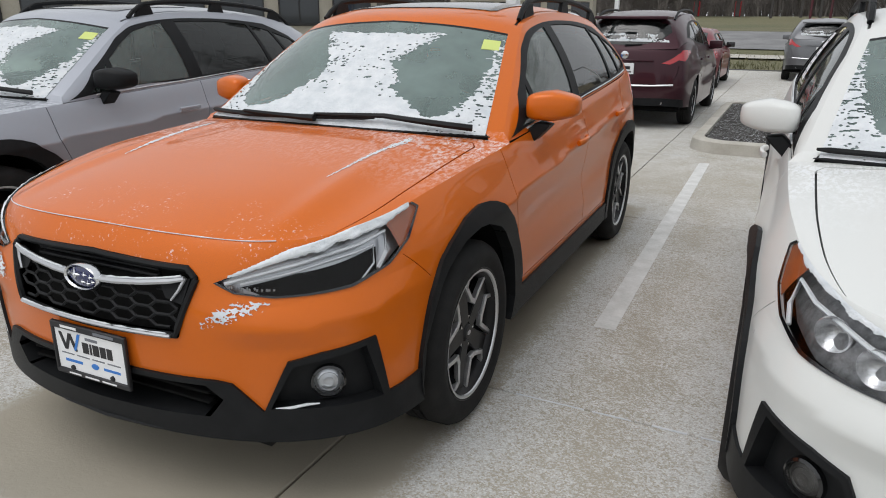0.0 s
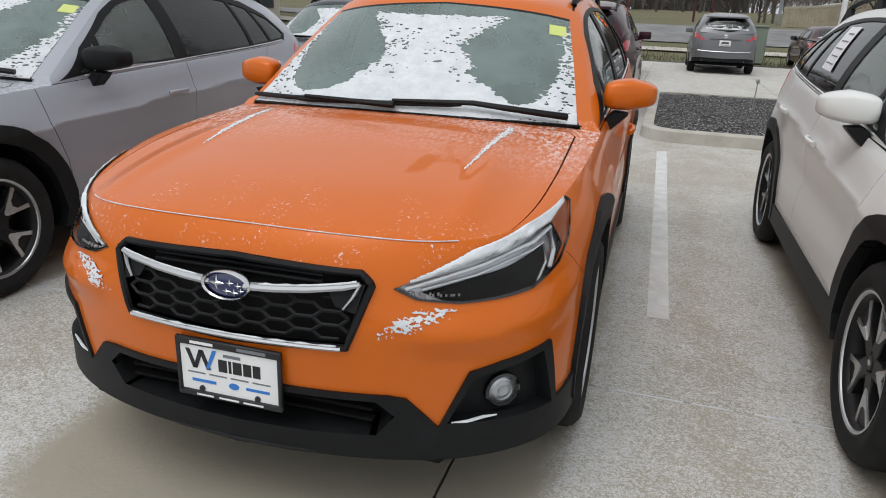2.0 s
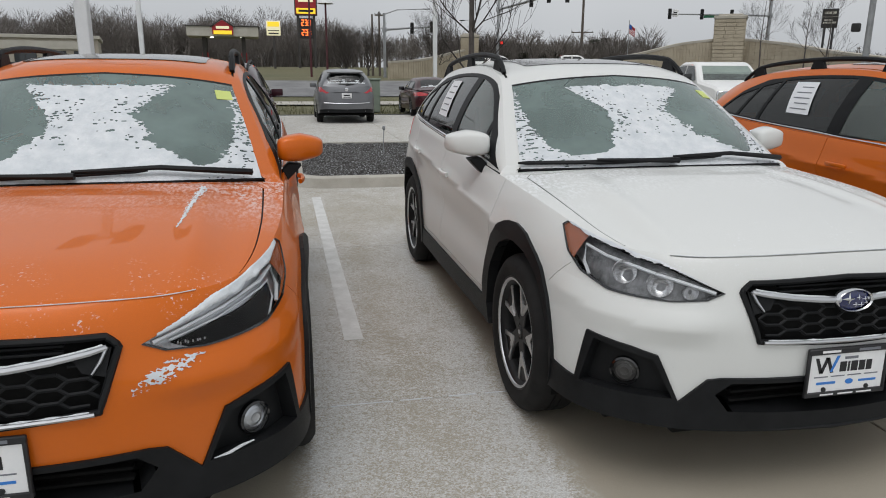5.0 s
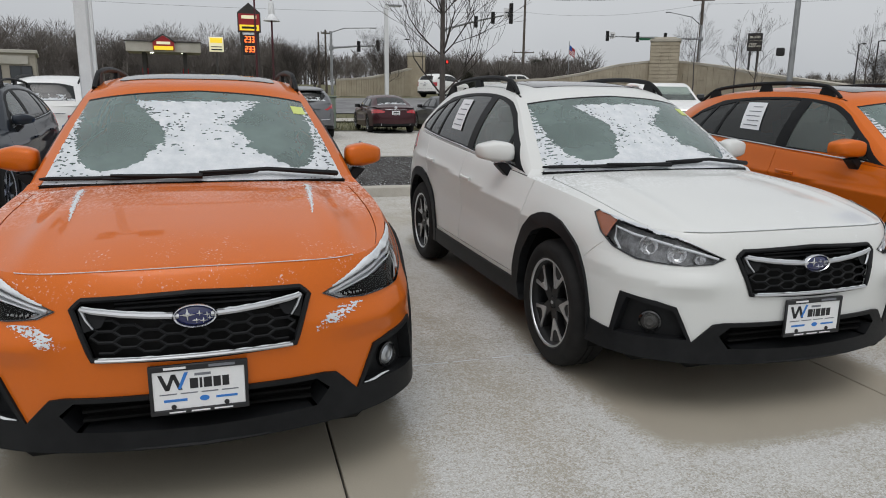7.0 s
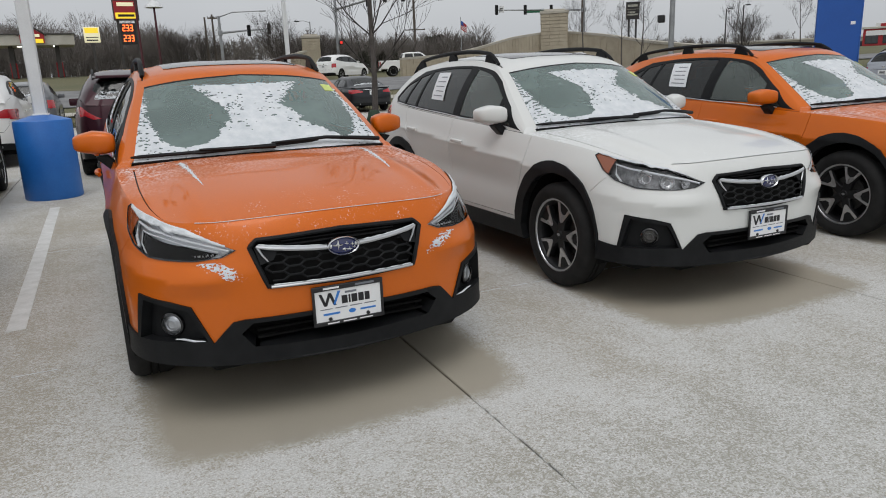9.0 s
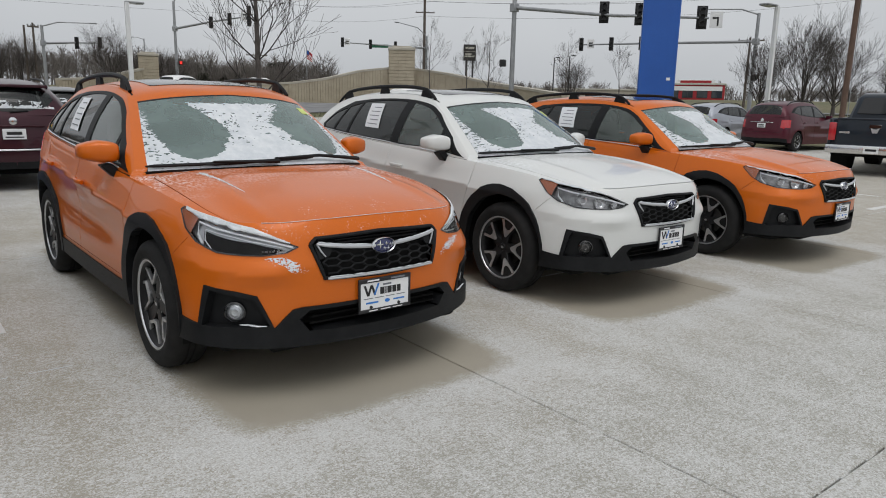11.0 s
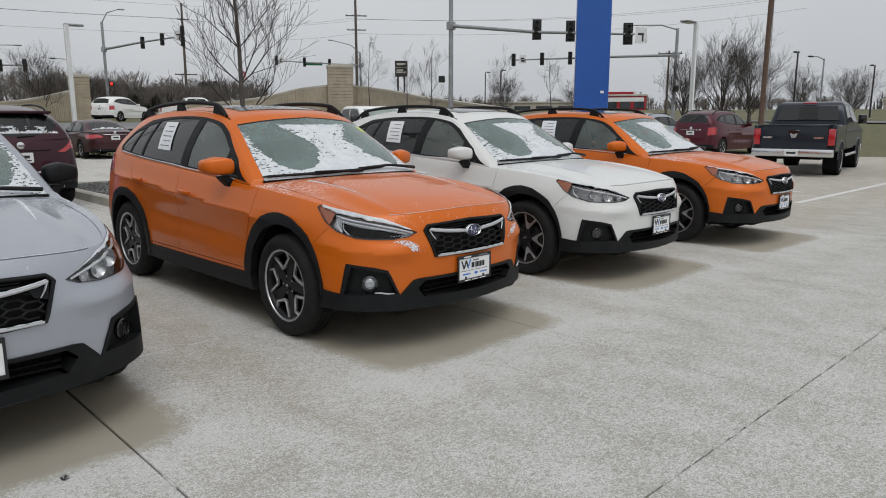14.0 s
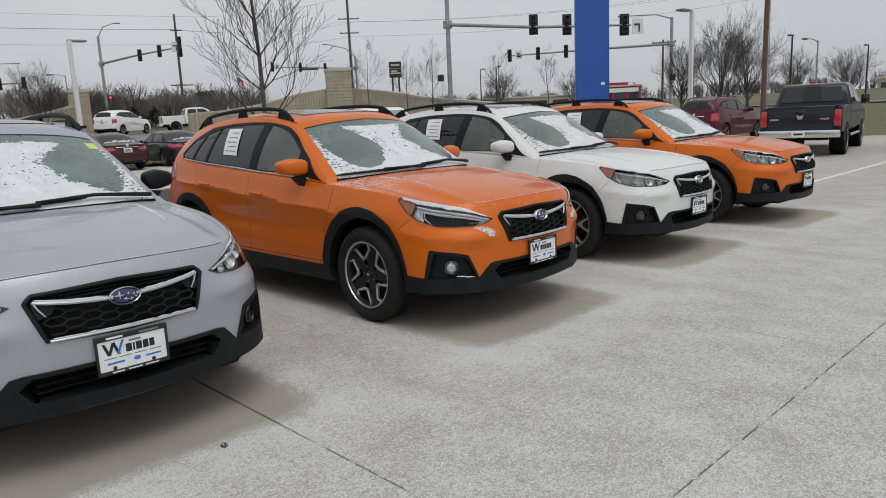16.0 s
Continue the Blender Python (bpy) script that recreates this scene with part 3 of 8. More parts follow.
def hood_skin(s, q):
    """Hood and cowl: s from the middle to the fender's edge, q from the lip to the windscreen."""
    s, q = np.asarray(s, float), np.asarray(q, float)
    one = np.ones_like(s)

    def top(a):
        return body_wall(np.asarray(a, float), one)
    ss, qq = np.clip(s, -0.02, 1), np.clip(q, 0, 1)
    front, side = top(A_CORNER * np.abs(ss)), top(A_CORNER + (A_PILLAR - A_CORNER) * qq)
    front[:, 0] *= np.sign(ss + 1e-12)
    mid = cr([(0, -0.838, 0.888), (0, -0.60, 0.938), (0, -0.30, 0.975), (0, 0.0, 1.012), (0, 0.27, 1.040)], qq * 4)
    cowl = np.stack([0.812 * ss, 0.27 + 0.23 * np.abs(ss) ** 2.2, 1.040 - 0.048 * np.abs(ss) ** 3], axis=-1)
    c00, c10, c01, c11 = mid[:1] * 0 + np.array([[0, -0.838, 0.888]]), top(np.full_like(s, A_CORNER)), np.array([[0, 0.27, 1.040]]) + 0 * front, top(np.full_like(s, A_PILLAR))
    S, Q = np.abs(ss)[:, None], qq[:, None]
    sg = np.stack([np.sign(ss + 1e-12), one, one], axis=-1)
    p = (1 - Q) * front + Q * cowl + (1 - S) * mid + S * side * sg - ((1 - S) * (1 - Q) * c00 + S * (1 - Q) * c10 * sg + (1 - S) * Q * c01 + S * Q * c11 * sg)
    sw = np.clip(np.abs(ss), 0, 1)
    bulge = np.sin(np.pi * np.clip(qq, 0, 1)) ** 0.7
    p[:, 2] += bulge * (0.012 * (1 - sw ** 2) + 0.009 * np.exp(-((sw - 0.60) / 0.07) ** 2) - 0.010 * np.exp(-((sw - 0.76) / 0.09) ** 2) + 0.005 * np.clip(1 - np.abs(sw - 0.60) / 0.10, 0, 1))
    return p


ROOF_C = [(0.27, 1.040), (0.60, 1.242), (0.93, 1.434), (1.12, 1.522), (1.55, 1.570), (2.15, 1.575), (2.75, 1.533), (3.22, 1.452), (3.37, 1.26), (3.465, 1.05)]
ROOF_E = [(0.778, 0.50, 1.010), (0.705, 0.80, 1.210), (0.628, 1.10, 1.396), (0.598, 1.28, 1.472), (0.584, 1.65, 1.520), (0.578, 2.20, 1.522), (0.574, 2.75, 1.478), (0.58, 3.13, 1.365), (0.64, 3.30, 1.215), (0.69, 3.39, 1.07)]
BELT = [(0.800, 0.50, 0.994), (0.806, 0.80, 1.010), (0.808, 1.10, 1.028), (0.808, 1.30, 1.040), (0.808, 1.65, 1.060), (0.808, 2.20, 1.092), (0.800, 2.75, 1.130), (0.768, 3.10, 1.148), (0.722, 3.30, 1.110), (0.69, 3.40, 1.060)]


def roof_skin(s, v, rc=None, re=None):
    s, v = np.asarray(s, float), np.asarray(v, float)
    vv = np.clip(v, 0, 9)
    c, e = cr(rc or ROOF_C, vv), cr(re or ROOF_E, vv)
    w = np.abs(s) ** 3.2
    return np.stack([s * e[:, 0], c[:, 0] * (1 - w) + e[:, 1] * w, c[:, 1] * (1 - w) + e[:, 2] * w], axis=-1)


def side_skin(v, w, belt=None, re=None):
    v, w = np.asarray(v, float), np.asarray(w, float)
    vv = np.clip(v, 0, 9)
    b, e = cr(belt or BELT, vv), cr(re or ROOF_E, vv)
    p = b + (e - b) * w[:, None]
    p[:, 0] += 0.035 * 4 * w * (1 - w) * np.clip((e[:, 2] - b[:, 2]) / 0.3, 0, 1)
    return p


def clear_glass(x, t, seed=0.0):
    """Where the windscreen is free of snow: x across in metres, t from cowl (0) to header (1)."""
    n1 = noise.noise(Vector((x * 4, t * 4, 1.3 + seed)))
    n2 = noise.noise(Vector((x * 14, t * 22, 4.1 + seed)))
    n3 = noise.noise(Vector((x * 38 + t * 9, t * 96, 7.7 + seed)))
    n4 = noise.noise(Vector((x * 66 + t * 20, t * 190, 2.2 + seed)))
    ts = (0.10, 0.14, 0.20, 0.30, 0.41, 0.52, 0.64, 0.76, 0.88)
    left = np.interp(t, ts, (-0.52, -0.31, -0.255, -0.215, -0.165, -0.17, -0.245, -0.30, -0.34)) + 0.03 * n1 + 0.02 * n2 + 0.016 * n3 + 0.012 * n4
    right = np.interp(t, ts, (0.52, 0.45, 0.37, 0.255, 0.235, 0.165, 0.22, 0.32, 0.30)) + 0.03 * n1 + 0.05 * n2 + 0.04 * n3 + 0.03 * n4
    rim_l = np.interp(t, ts, (-0.44, -0.50, -0.545, -0.575, -0.59, -0.595, -0.58, -0.575, -0.58)) + 0.02 * n2 + 0.025 * n3 + 0.02 * n4
    rim_r = np.interp(t, ts, (0.48, 0.535, 0.565, 0.59, 0.60, 0.595, 0.58, 0.575, 0.58)) + 0.02 * n2 + 0.025 * n3 + 0.02 * n4
    if t > 0.835 + 0.03 * n1 + 0.03 * n2 + 0.03 * n3:
        return True
    if rim_l < x < left or right < x < rim_r:
        return True
    # loose flakes along the pillars, and thin places with slanting tears inside the drift
    if x <= rim_l or x >= rim_r:
        return n3 * 0.9 + n4 * 0.8 > 0.66 - 0.75 * t
    inner = min(x - left, right - x)
    return 0.24 < t and n3 * 0.8 + n4 * 0.8 + 0.5 * n2 > 0.43 + 1.5 * inner + 0.6 * max(0.0, 0.45 - t) + 0.8 * max(0.0, t - 0.62)


def snow_sheet(f, us, vs, free, lift=0.006):
    """A thin uneven layer of snow over part of a skin, left out where free(u, v) says so."""
    nu, nv = len(us), len(vs)
    U, V = np.meshgrid(us, vs, indexing="ij")
    p = f(U.ravel(), V.ravel()).reshape(nu, nv, 3)
    du = np.gradient(p, axis=0)
    dv = np.gradient(p, axis=1)
    n = np.cross(du, dv)
    n /= np.maximum(np.linalg.norm(n, axis=2, keepdims=True), 1e-9)
    n *= np.sign(n[..., 2:3])
    on = np.array([[not free(us[i], vs[j], p[i, j]) for j in range(nv)] for i in range(nu)])
    ids, P, F = {}, [], []
    for i in range(nu - 1):
        for j in range(nv - 1):
            k = [(i, j), (i + 1, j), (i + 1, j + 1), (i, j + 1)]
            c = sum(bool(on[q]) for q in k)
            if c < 3:
                continue
            if c == 3:
                k = [q for q in k if on[q]]
            f4 = []
            for q in k:
                if q not in ids:
                    ids[q] = len(P)
                    nb = on[max(q[0] - 2, 0):q[0] + 3, max(q[1] - 2, 0):q[1] + 3].mean()
                    P.append(tuple(p[q] + n[q] * (0.001 + lift * (nb ** 2) * (0.7 + 0.5 * noise.noise(Vector(p[q]) * 40)))))
                f4.append(ids[q])
            F.append(f4)
    return P, F


def rim_strip(wall, poly, width=0.010):
    """The dark seal round a lamp: a narrow band inside its outline, a little proud."""
    c = np.mean(np.array(poly), axis=0)
    pts = []
    for p, q in zip(poly, poly[1:] + poly[:1]):
        for i in range(5):
            pts.append((p[0] + (q[0] - p[0]) * i / 5, p[1] + (q[1] - p[1]) * i / 5))
    uv = np.array(pts)
    uv[:, 1] = np.minimum(uv[:, 1], 0.99)
    o, nrm = body_wall(uv[:, 0], uv[:, 1]), wall.normals(uv[:, 0], uv[:, 1])
    mid = o.mean(axis=0)
    d = mid - o
    i_ = o + d / np.linalg.norm(d, axis=1, keepdims=True) * width
    o, i_ = o + nrm * 0.0045, i_ + nrm * 0.0045
    n = len(o)
    P = [tuple(p) for p in o] + [tuple(p) for p in i_]
    N = [tuple(p) for p in nrm] * 2
    return P, [[k, (k + 1) % n, n + (k + 1) % n, n + k] for k in range(n)], N


def crossover(name, paint, label, m, limited=True, mirror_paint=True, group="crossovers in the front row"):
    """A five-door crossover with black cladding; origin on the ground under the middle of the front axle, nose to -y."""
    C = thing(name, label, "car", m, group)
    wall = Patch(body_wall, list(np.linspace(0, 15, 106)), list(np.linspace(0, 1, 33)))
    hood = Patch(hood_skin, list(np.linspace(0, 1, 41)), list(np.linspace(0, 1, 29)))
    roof = Patch(roof_skin, list(np.linspace(0, 1, 25)), list(np.linspace(0, 9, 73)))
    side = Patch(side_skin, list(np.linspace(0, 9, 73)), list(np.linspace(0, 1, 17)), flip=False)

    def fr(*pts):
        return wall.flat(pts, "xz", 0, 6.2)

    def sd(*pts):
        return wall.flat(pts, "yz", 2.5, 13.5)

    def sv(*pts):
        return side.flat([(y, z + 0.042 * min(1.0, max(0.0, (z - 1.2) / 0.2))) for y, z in pts], "yz")
    # wheel openings and their mouldings
    for yc, arch in ((0.0, "arch_f"), (2.665, "arch_r")):
        wall.carve(arch, sd(*(ring_poly((yc + 0.036, 0.378), 0.464, 44) if yc == 0 else ring_poly((yc, 0.368), 0.476, 44))))
        wall.carve(None, sd(*ring_poly((yc, 0.352), 0.418, 40)), arch)
    # the black lower front: intake surround, lamp pockets, sill band
    wall.carve("grille", fr((-0.02, 0.818), (0.355, 0.806), (0.388, 0.775), (0.330, 0.602), (-0.02, 0.594)))
    wall.carve("intake", fr((-0.02, 0.466), (0.40, 0.458), (0.445, 0.415), (0.395, 0.352), (-0.02, 0.346)))
    wall.carve("chin", fr((-0.02, 0.486), (0.425, 0.478), (0.472, 0.464), (0.575, 0.352)) + [(p[0], -0.1) for p in fr((0.575, 0.30))] + [(-0.1, -0.1)])
    wall.carve("pocket", fr((0.570, 0.385), (0.635, 0.522), (0.70, 0.542)) + sd((-0.635, 0.562), (-0.59, 0.385)))
    wall.carve("chin", fr((0.548, 0.362), (0.625, 0.540), (0.70, 0.562)) + sd((-0.605, 0.586), (-0.565, 0.36)))
    band = fr((0.50, 0.376), (0.56, 0.378), (0.62, 0.380), (0.68, 0.384)) + sd((-0.62, 0.388), (-0.52, 0.394), (-0.44, 0.402), (-0.34, 0.415))
    for p, q in zip(band, band[1:]):
        wall.carve("chin", [(p[0], -0.1), (q[0], -0.1), q, p])
    # headlamp
    lamp = fr((0.428, 0.764), (0.485, 0.738), (0.59, 0.726)) + sd((-0.63, 0.734), (-0.50, 0.772), (-0.40, 0.826), (-0.300, 0.904), (-0.320, 0.922))
    lamp = lamp + [(p[0], min(p[1], 0.985)) for p in fr((0.70, 0.882), (0.60, 0.848))]
    wall.carve("headlight", lamp)
    # sills and rear bumper
    wall.carve("sill", sd((0.36, 0.372), (2.32, 0.372), (2.32, 0.2), (0.36, 0.2)))
    tail_u = [(12.0, -0.05), (12.0, 0.34), (15.05, 0.34), (15.05, -0.05)]
    wall.carve("rear_cladding", tail_u)
    wall.carve("taillight", sd((3.02, 0.99), (3.28, 0.90), (3.35, 1.02), (3.12, 1.13)))
    wall.carve("taillight", wall.flat(((0.78, 0.99), (0.50, 0.93), (0.46, 1.03), (0.70, 1.08)), "xz", 12, 15))
    # shut lines
    for line in (sd((0.385, 0.995), (0.40, 0.80), (0.475, 0.62), (0.50, 0.375)), sd((1.60, 1.055), (1.615, 0.7), (1.59, 0.375)), sd((2.62, 1.12), (2.52, 0.92), (2.34, 0.72), (2.24, 0.5), (2.22, 0.375)), sd((0.50, 0.40), (2.20, 0.40))):
        wall.stripe("gap", line, 0.0028)
    for line in (sd((-0.44, 0.79), (-0.335, 0.69)),):
        wall.stripe("gap", line, 0.002)
    if not limited:
        wall.stripe("gap", [(0.0, 0.99), (2.3, 0.99)], 0.003)
    # doors
    wall.carve("front_door", sd((0.385, 1.0), (0.40, 0.80), (0.475, 0.62), (0.50, 0.40), (1.59, 0.40), (1.615, 0.7), (1.60, 1.07)))
    wall.carve("rear_door", sd((1.60, 1.07), (1.615, 0.7), (1.59, 0.40), (2.20, 0.40), (2.24, 0.5), (2.34, 0.72), (2.52, 0.92), (2.62, 1.14)))
    wall.carve("front_bumper", [(-0.1, -0.1), (-0.1, 0.99), (3.3, 0.99)] + fr((0.66, 0.80)) + sd((-0.44, 0.79), (-0.335, 0.69), (-0.335, 0.20)))
    # hood shut line
    hood.stripe("gap", [(0.895, 0.02), (0.895, 0.93), (0.86, 0.965), (0.0, 0.975)], 0.0035)
    hood.carve("hood", [(-0.1, -0.1), (0.895, -0.1), (0.895, 0.93), (0.86, 0.965), (-0.1, 0.975)])
    # glass
    roof.carve("cowl", [(-0.1, -0.1), (0.97, -0.1), (0.925, 0.10), (-0.1, 0.10)])
    roof.carve("windshield", [(-0.1, 0.10), (0.925, 0.10), (0.925, 2.02), (-0.1, 2.30)])
    roof.carve("visor", [(-0.1, 2.30), (0.925, 2.02), (0.925, 2.10), (-0.1, 2.38)])
    roof.carve("sunroof", [(-0.1, 3.25), (0.70, 3.25), (0.74, 3.32), (0.74, 4.55), (0.70, 4.62), (-0.1, 4.62)])
    roof.carve("rear_window", [(-0.1, 7.25), (0.86, 7.25), (0.80, 8.55), (-0.1, 8.55)])
    roof.stripe("gap", [(0.955, 2.6), (0.955, 6.9)], 0.006)
    side.carve("dlo", sv((0.555, 1.005), (0.78, 1.165), (1.06, 1.330), (1.30, 1.405), (1.62, 1.438), (2.15, 1.438), (2.55, 1.405), (2.80, 1.325), (2.985, 1.205), (2.94, 1.158), (2.5, 1.120), (1.6, 1.068)))
    side.carve("quarter_glass", sv((0.70, 1.035), (0.865, 1.045), (0.885, 1.20)), "dlo")
    side.carve("front_glass", sv((0.900, 1.045), (1.525, 1.083), (1.470, 1.410), (1.335, 1.388), (1.10, 1.318), (0.925, 1.225)), "dlo")
    side.carve("rear_glass", sv((1.640, 1.092), (2.42, 1.136), (2.33, 1.402), (2.00, 1.420), (1.585, 1.415)), "dlo")
    side.carve("rear_glass", sv((2.455, 1.140), (2.69, 1.160), (2.565, 1.360), (2.365, 1.395)), "dlo")
    side.carve("tail_glass", sv((2.725, 1.163), (2.925, 1.182), (2.955, 1.205), (2.80, 1.300), (2.60, 1.352)), "dlo")

    body_piece = joined(wall.mesh("body", 0, 0.012), hood.mesh("body", 0, 0.01), roof.mesh("body", 0, 0.008), side.mesh("body", 0, 0.012))
    # foot of the pillar: closes the corner between hood, fender and windscreen
    hs, rs = np.linspace(0.905, 1.0, 6), np.linspace(0.925, 1.0, 6)
    f0, f1 = hood_skin(hs, np.full(6, 1.0)), roof_skin(rs, np.full(6, 0.16))
    fm = (f0 + f1) / 2 + np.array((0.0, -0.006, 0.006))
    foot = ([tuple(p) for p in np.concatenate([f0, fm, f1])], [[r * 6 + i, r * 6 + i + 1, r * 6 + i + 7, r * 6 + i + 6] for r in range(2) for i in range(5)], [(0.25, -0.45, 0.85)] * 18)
    body_piece = joined(body_piece, foot)
    part("body", both(body_piece), paint, C)
    part("hood", both(hood.mesh("hood", 0, 0.012)), paint, C)
    fb = part("front_bumper", both(wall.mesh("front_bumper", 0, 0.014)), paint, C)
    lining = [(wall, ("body", "front_bumper", "front_door", "rear_door", "gap", "sill", "rear_cladding"), 0.016), (hood, ("gap", "hood"), 0.014), (roof, ("gap",), 0.006)]
    part("panel_lining", both(joined(*[P.mesh(n, -d) for P, ns, d in lining for n in ns])), GAP, C)
    for s, fix in ((1, lambda p: p), (-1, mirrored)):
        fd = part("front_door", fix(wall.mesh("front_door", 0, 0.012)), paint, C)
        rd = part("rear_door", fix(wall.mesh("rear_door", 0, 0.012)), paint, C)
        for door, (y0, z0) in ((fd, (1.40, 0.885)), (rd, (2.32, 0.935))):
            hb = sweep([(s * 0.900, y0 - 0.09, z0 - 0.004), (s * 0.914, y0 - 0.06, z0), (s * 0.918, y0, z0 + 0.003), (s * 0.914, y0 + 0.06, z0 + 0.004), (s * 0.898, y0 + 0.09, z0 + 0.004)], 0.0125, 8, 1.25)
            part("door_handle", hb, paint, door)
        part("front_glass", fix(joined(side.mesh("front_glass", -0.004), side.mesh("quarter_glass", -0.004))), DOORGLASS, C).visible_shadow = False
        part("rear_glass", fix(joined(side.mesh("rear_glass", -0.004), side.mesh("tail_glass", -0.004))), PRIVACY, C, "dark privacy glass")
        part("window_trim", fix(side.mesh("dlo", 0.001, 0.012)), TRIM, C)
        for arch in ("arch_f", "arch_r"):
            part("wheel_arch_moulding", fix(wall.mesh(arch, 0.016, 0.05)), TRIM, C, "black plastic wheel arch moulding")
        part("sill_cladding", fix(wall.mesh("sill", 0.012, 0.03)), TRIM, C)
        part("taillight", fix(wall.mesh("taillight", 0.004, 0.01)), REDLENS, C)
        # headlamp: dark bowl under a clear lens, light guide, projector, amber end
        hl = part("headlight", fix(wall.mesh("headlight", -0.030 if limited else -0.045, 0.0)), SATIN if limited else LAMPGREY, C, "clear headlamp dusted with snow")
        part("lens", fix(wall.mesh("headlight", 0.003)), LENS, hl).visible_shadow = False
        part("lamp_rim", fix(joined(*[rim_strip(wall, lamp)])), GLOSSBLK, hl)

        def on_lamp(x, z, d):
            u, v = wall.flat([(x, z)], "xz", 0, 6.2)[0]
            q = body_wall(np.array([u]), np.array([v]))[0] + wall.normals(np.array([u]), np.array([v]))[0] * d
            return (s * q[0], q[1], q[2])

        def on_side(y, z, d):
            u, v = wall.flat([(y, z)], "yz", 2.5, 8)[0]
            q = body_wall(np.array([u]), np.array([v]))[0] + wall.normals(np.array([u]), np.array([v]))[0] * d
            return (s * q[0], q[1], q[2])
        keep = wall.cells["headlight"]
        if limited:
            wall.cells["headlight"], wall.cells["dark_panel"] = list(keep), []
            wall.carve("dark_panel", fr((0.500, 0.757), (0.585, 0.724)) + sd((-0.630, 0.730), (-0.535, 0.764), (-0.512, 0.828)) + fr((0.625, 0.790)), "headlight")
            part("dark_panel", fix(wall.mesh("dark_panel", -0.014, 0.02)), LINER, hl)
            wall.cells["headlight"] = keep
        guide = [on_lamp(0.455, 0.764, -0.006), on_lamp(0.54, 0.788, -0.006), on_lamp(0.63, 0.814, -0.006), on_side(-0.56, 0.844, -0.006), on_side(-0.465, 0.866, -0.006), on_side(-0.492, 0.81, -0.006), on_side(-0.535, 0.768, -0.006)]
        part("light_guide", sweep(guide, 0.0065, 6), GUIDE, hl)
        if limited:
            inner = [on_lamp(0.50, 0.762, -0.008), on_lamp(0.62, 0.792, -0.008), on_side(-0.575, 0.824, -0.008), on_side(-0.520, 0.834, -0.008), on_side(-0.540, 0.785, -0.008), on_side(-0.60, 0.745, -0.008)]
            part("light_guide", sweep(inner, 0.0032, 6), GUIDE, hl)
        wall.cells["headlight"] = list(keep)
        wall.cells["amber"] = []
        wall.carve("amber", sd((-0.43, 0.74), (-0.455, 0.93), (-0.25, 0.95), (-0.25, 0.74)), "headlight")
        part("turn_lens", fix(wall.mesh("amber", -0.006)), AMBER, hl)
        wall.cells["headlight"] = keep
        if limited:
            spots = ((0.56, 0.752, 0.020), (0.655, 0.766, 0.027))
        else:
            spots = ((0.53, 0.766, 0.026), (0.62, 0.782, 0.044), (0.705, 0.808, 0.042))
        for x, z, r in spots:
            cx, cy, cz = on_lamp(x, z, -0.03)
            bowl = lathe([(0.0, 0.018), (r * 0.5, 0.012), (r * 0.86, -0.004), (r, -0.012), (r * 1.05, -0.008)], 20, "y")
            part("projector" if limited else "reflector", moved(bowl, pose(cx, cy, cz, 0, 0, s * 28)), BOWL if not limited else GLOSSBLK, hl)
        if limited:
            leds = bmesh.new()
            for i in range(14):
                x, y, z = on_lamp(0.462 + 0.0095 * i, 0.752 - 0.0002 * i, -0.006)
                box(leds, (x, y, z), (0.0045, 0.006, 0.011 - 0.0004 * i), 0.001)
            part("led_row", leds, SATIN, hl)
        # snow that lies on the lamp's upper edge
        lu = [p[0] for p in lamp]
        lamp_line = 0.79 if limited else 0.92
        u_lo, u_hi = min(lu), max(lu)
        up_e, lo_e = {}, {}
        fine_u = np.linspace(u_lo, u_hi, 70)
        for u_ in fine_u:
            hit = []
            for p, q in zip(lamp, lamp[1:] + lamp[:1]):
                if (p[0] - u_) * (q[0] - u_) <= 0 and p[0] != q[0]:
                    hit.append(p[1] + (q[1] - p[1]) * (u_ - p[0]) / (q[0] - p[0]))
            up_e[u_], lo_e[u_] = max(hit), min(hit)
        U_ = np.array([up_e[u_] for u_ in fine_u])
        L_ = np.array([lo_e[u_] for u_ in fine_u])

        def lamp_free(u, v, p):
            a_, b_ = np.interp(u, fine_u, L_), np.interp(u, fine_u, U_)
            q = (u - u_lo) / (u_hi - u_lo)
            lo = a_ + (b_ - a_) * (lamp_line - 0.06 * q + 0.08 * noise.noise(Vector((u * 4, 0, 3))) + 0.05 * noise.noise(Vector((u * 22, v * 30, 5))) + 0.35 * max(0.0, 0.28 - q) + 0.5 * max(0.0, q - 0.82))
            return not (lo < v < b_ + 0.010) or q < 0.05 or q > 0.95
        sp, sf = snow_sheet(body_wall, np.linspace(u_lo, u_hi, 90), np.linspace(L_.min(), min(1.0, U_.max() + 0.015), 80), lamp_free, 0.009 if limited else 0.0025)
        sp = [tuple(np.array(p) + np.array((0.0, -0.004, 0.003))) for p in sp]
        if sf:
            if s < 0:
                sp, sf = [(-a, b, c) for a, b, c in sp], [f[::-1] for f in sf]
            part("snow", (sp, sf), SNOW, hl, "thin snow along the lamp's upper edge")
        # fog lamp in its pocket
        part("fog_pocket", fix(wall.mesh("pocket", -0.040)), TRIM, C)
        fx, fy, fz = np.abs(on_lamp(0.712, 0.450, -0.020)) * np.array((1, -1, 1))
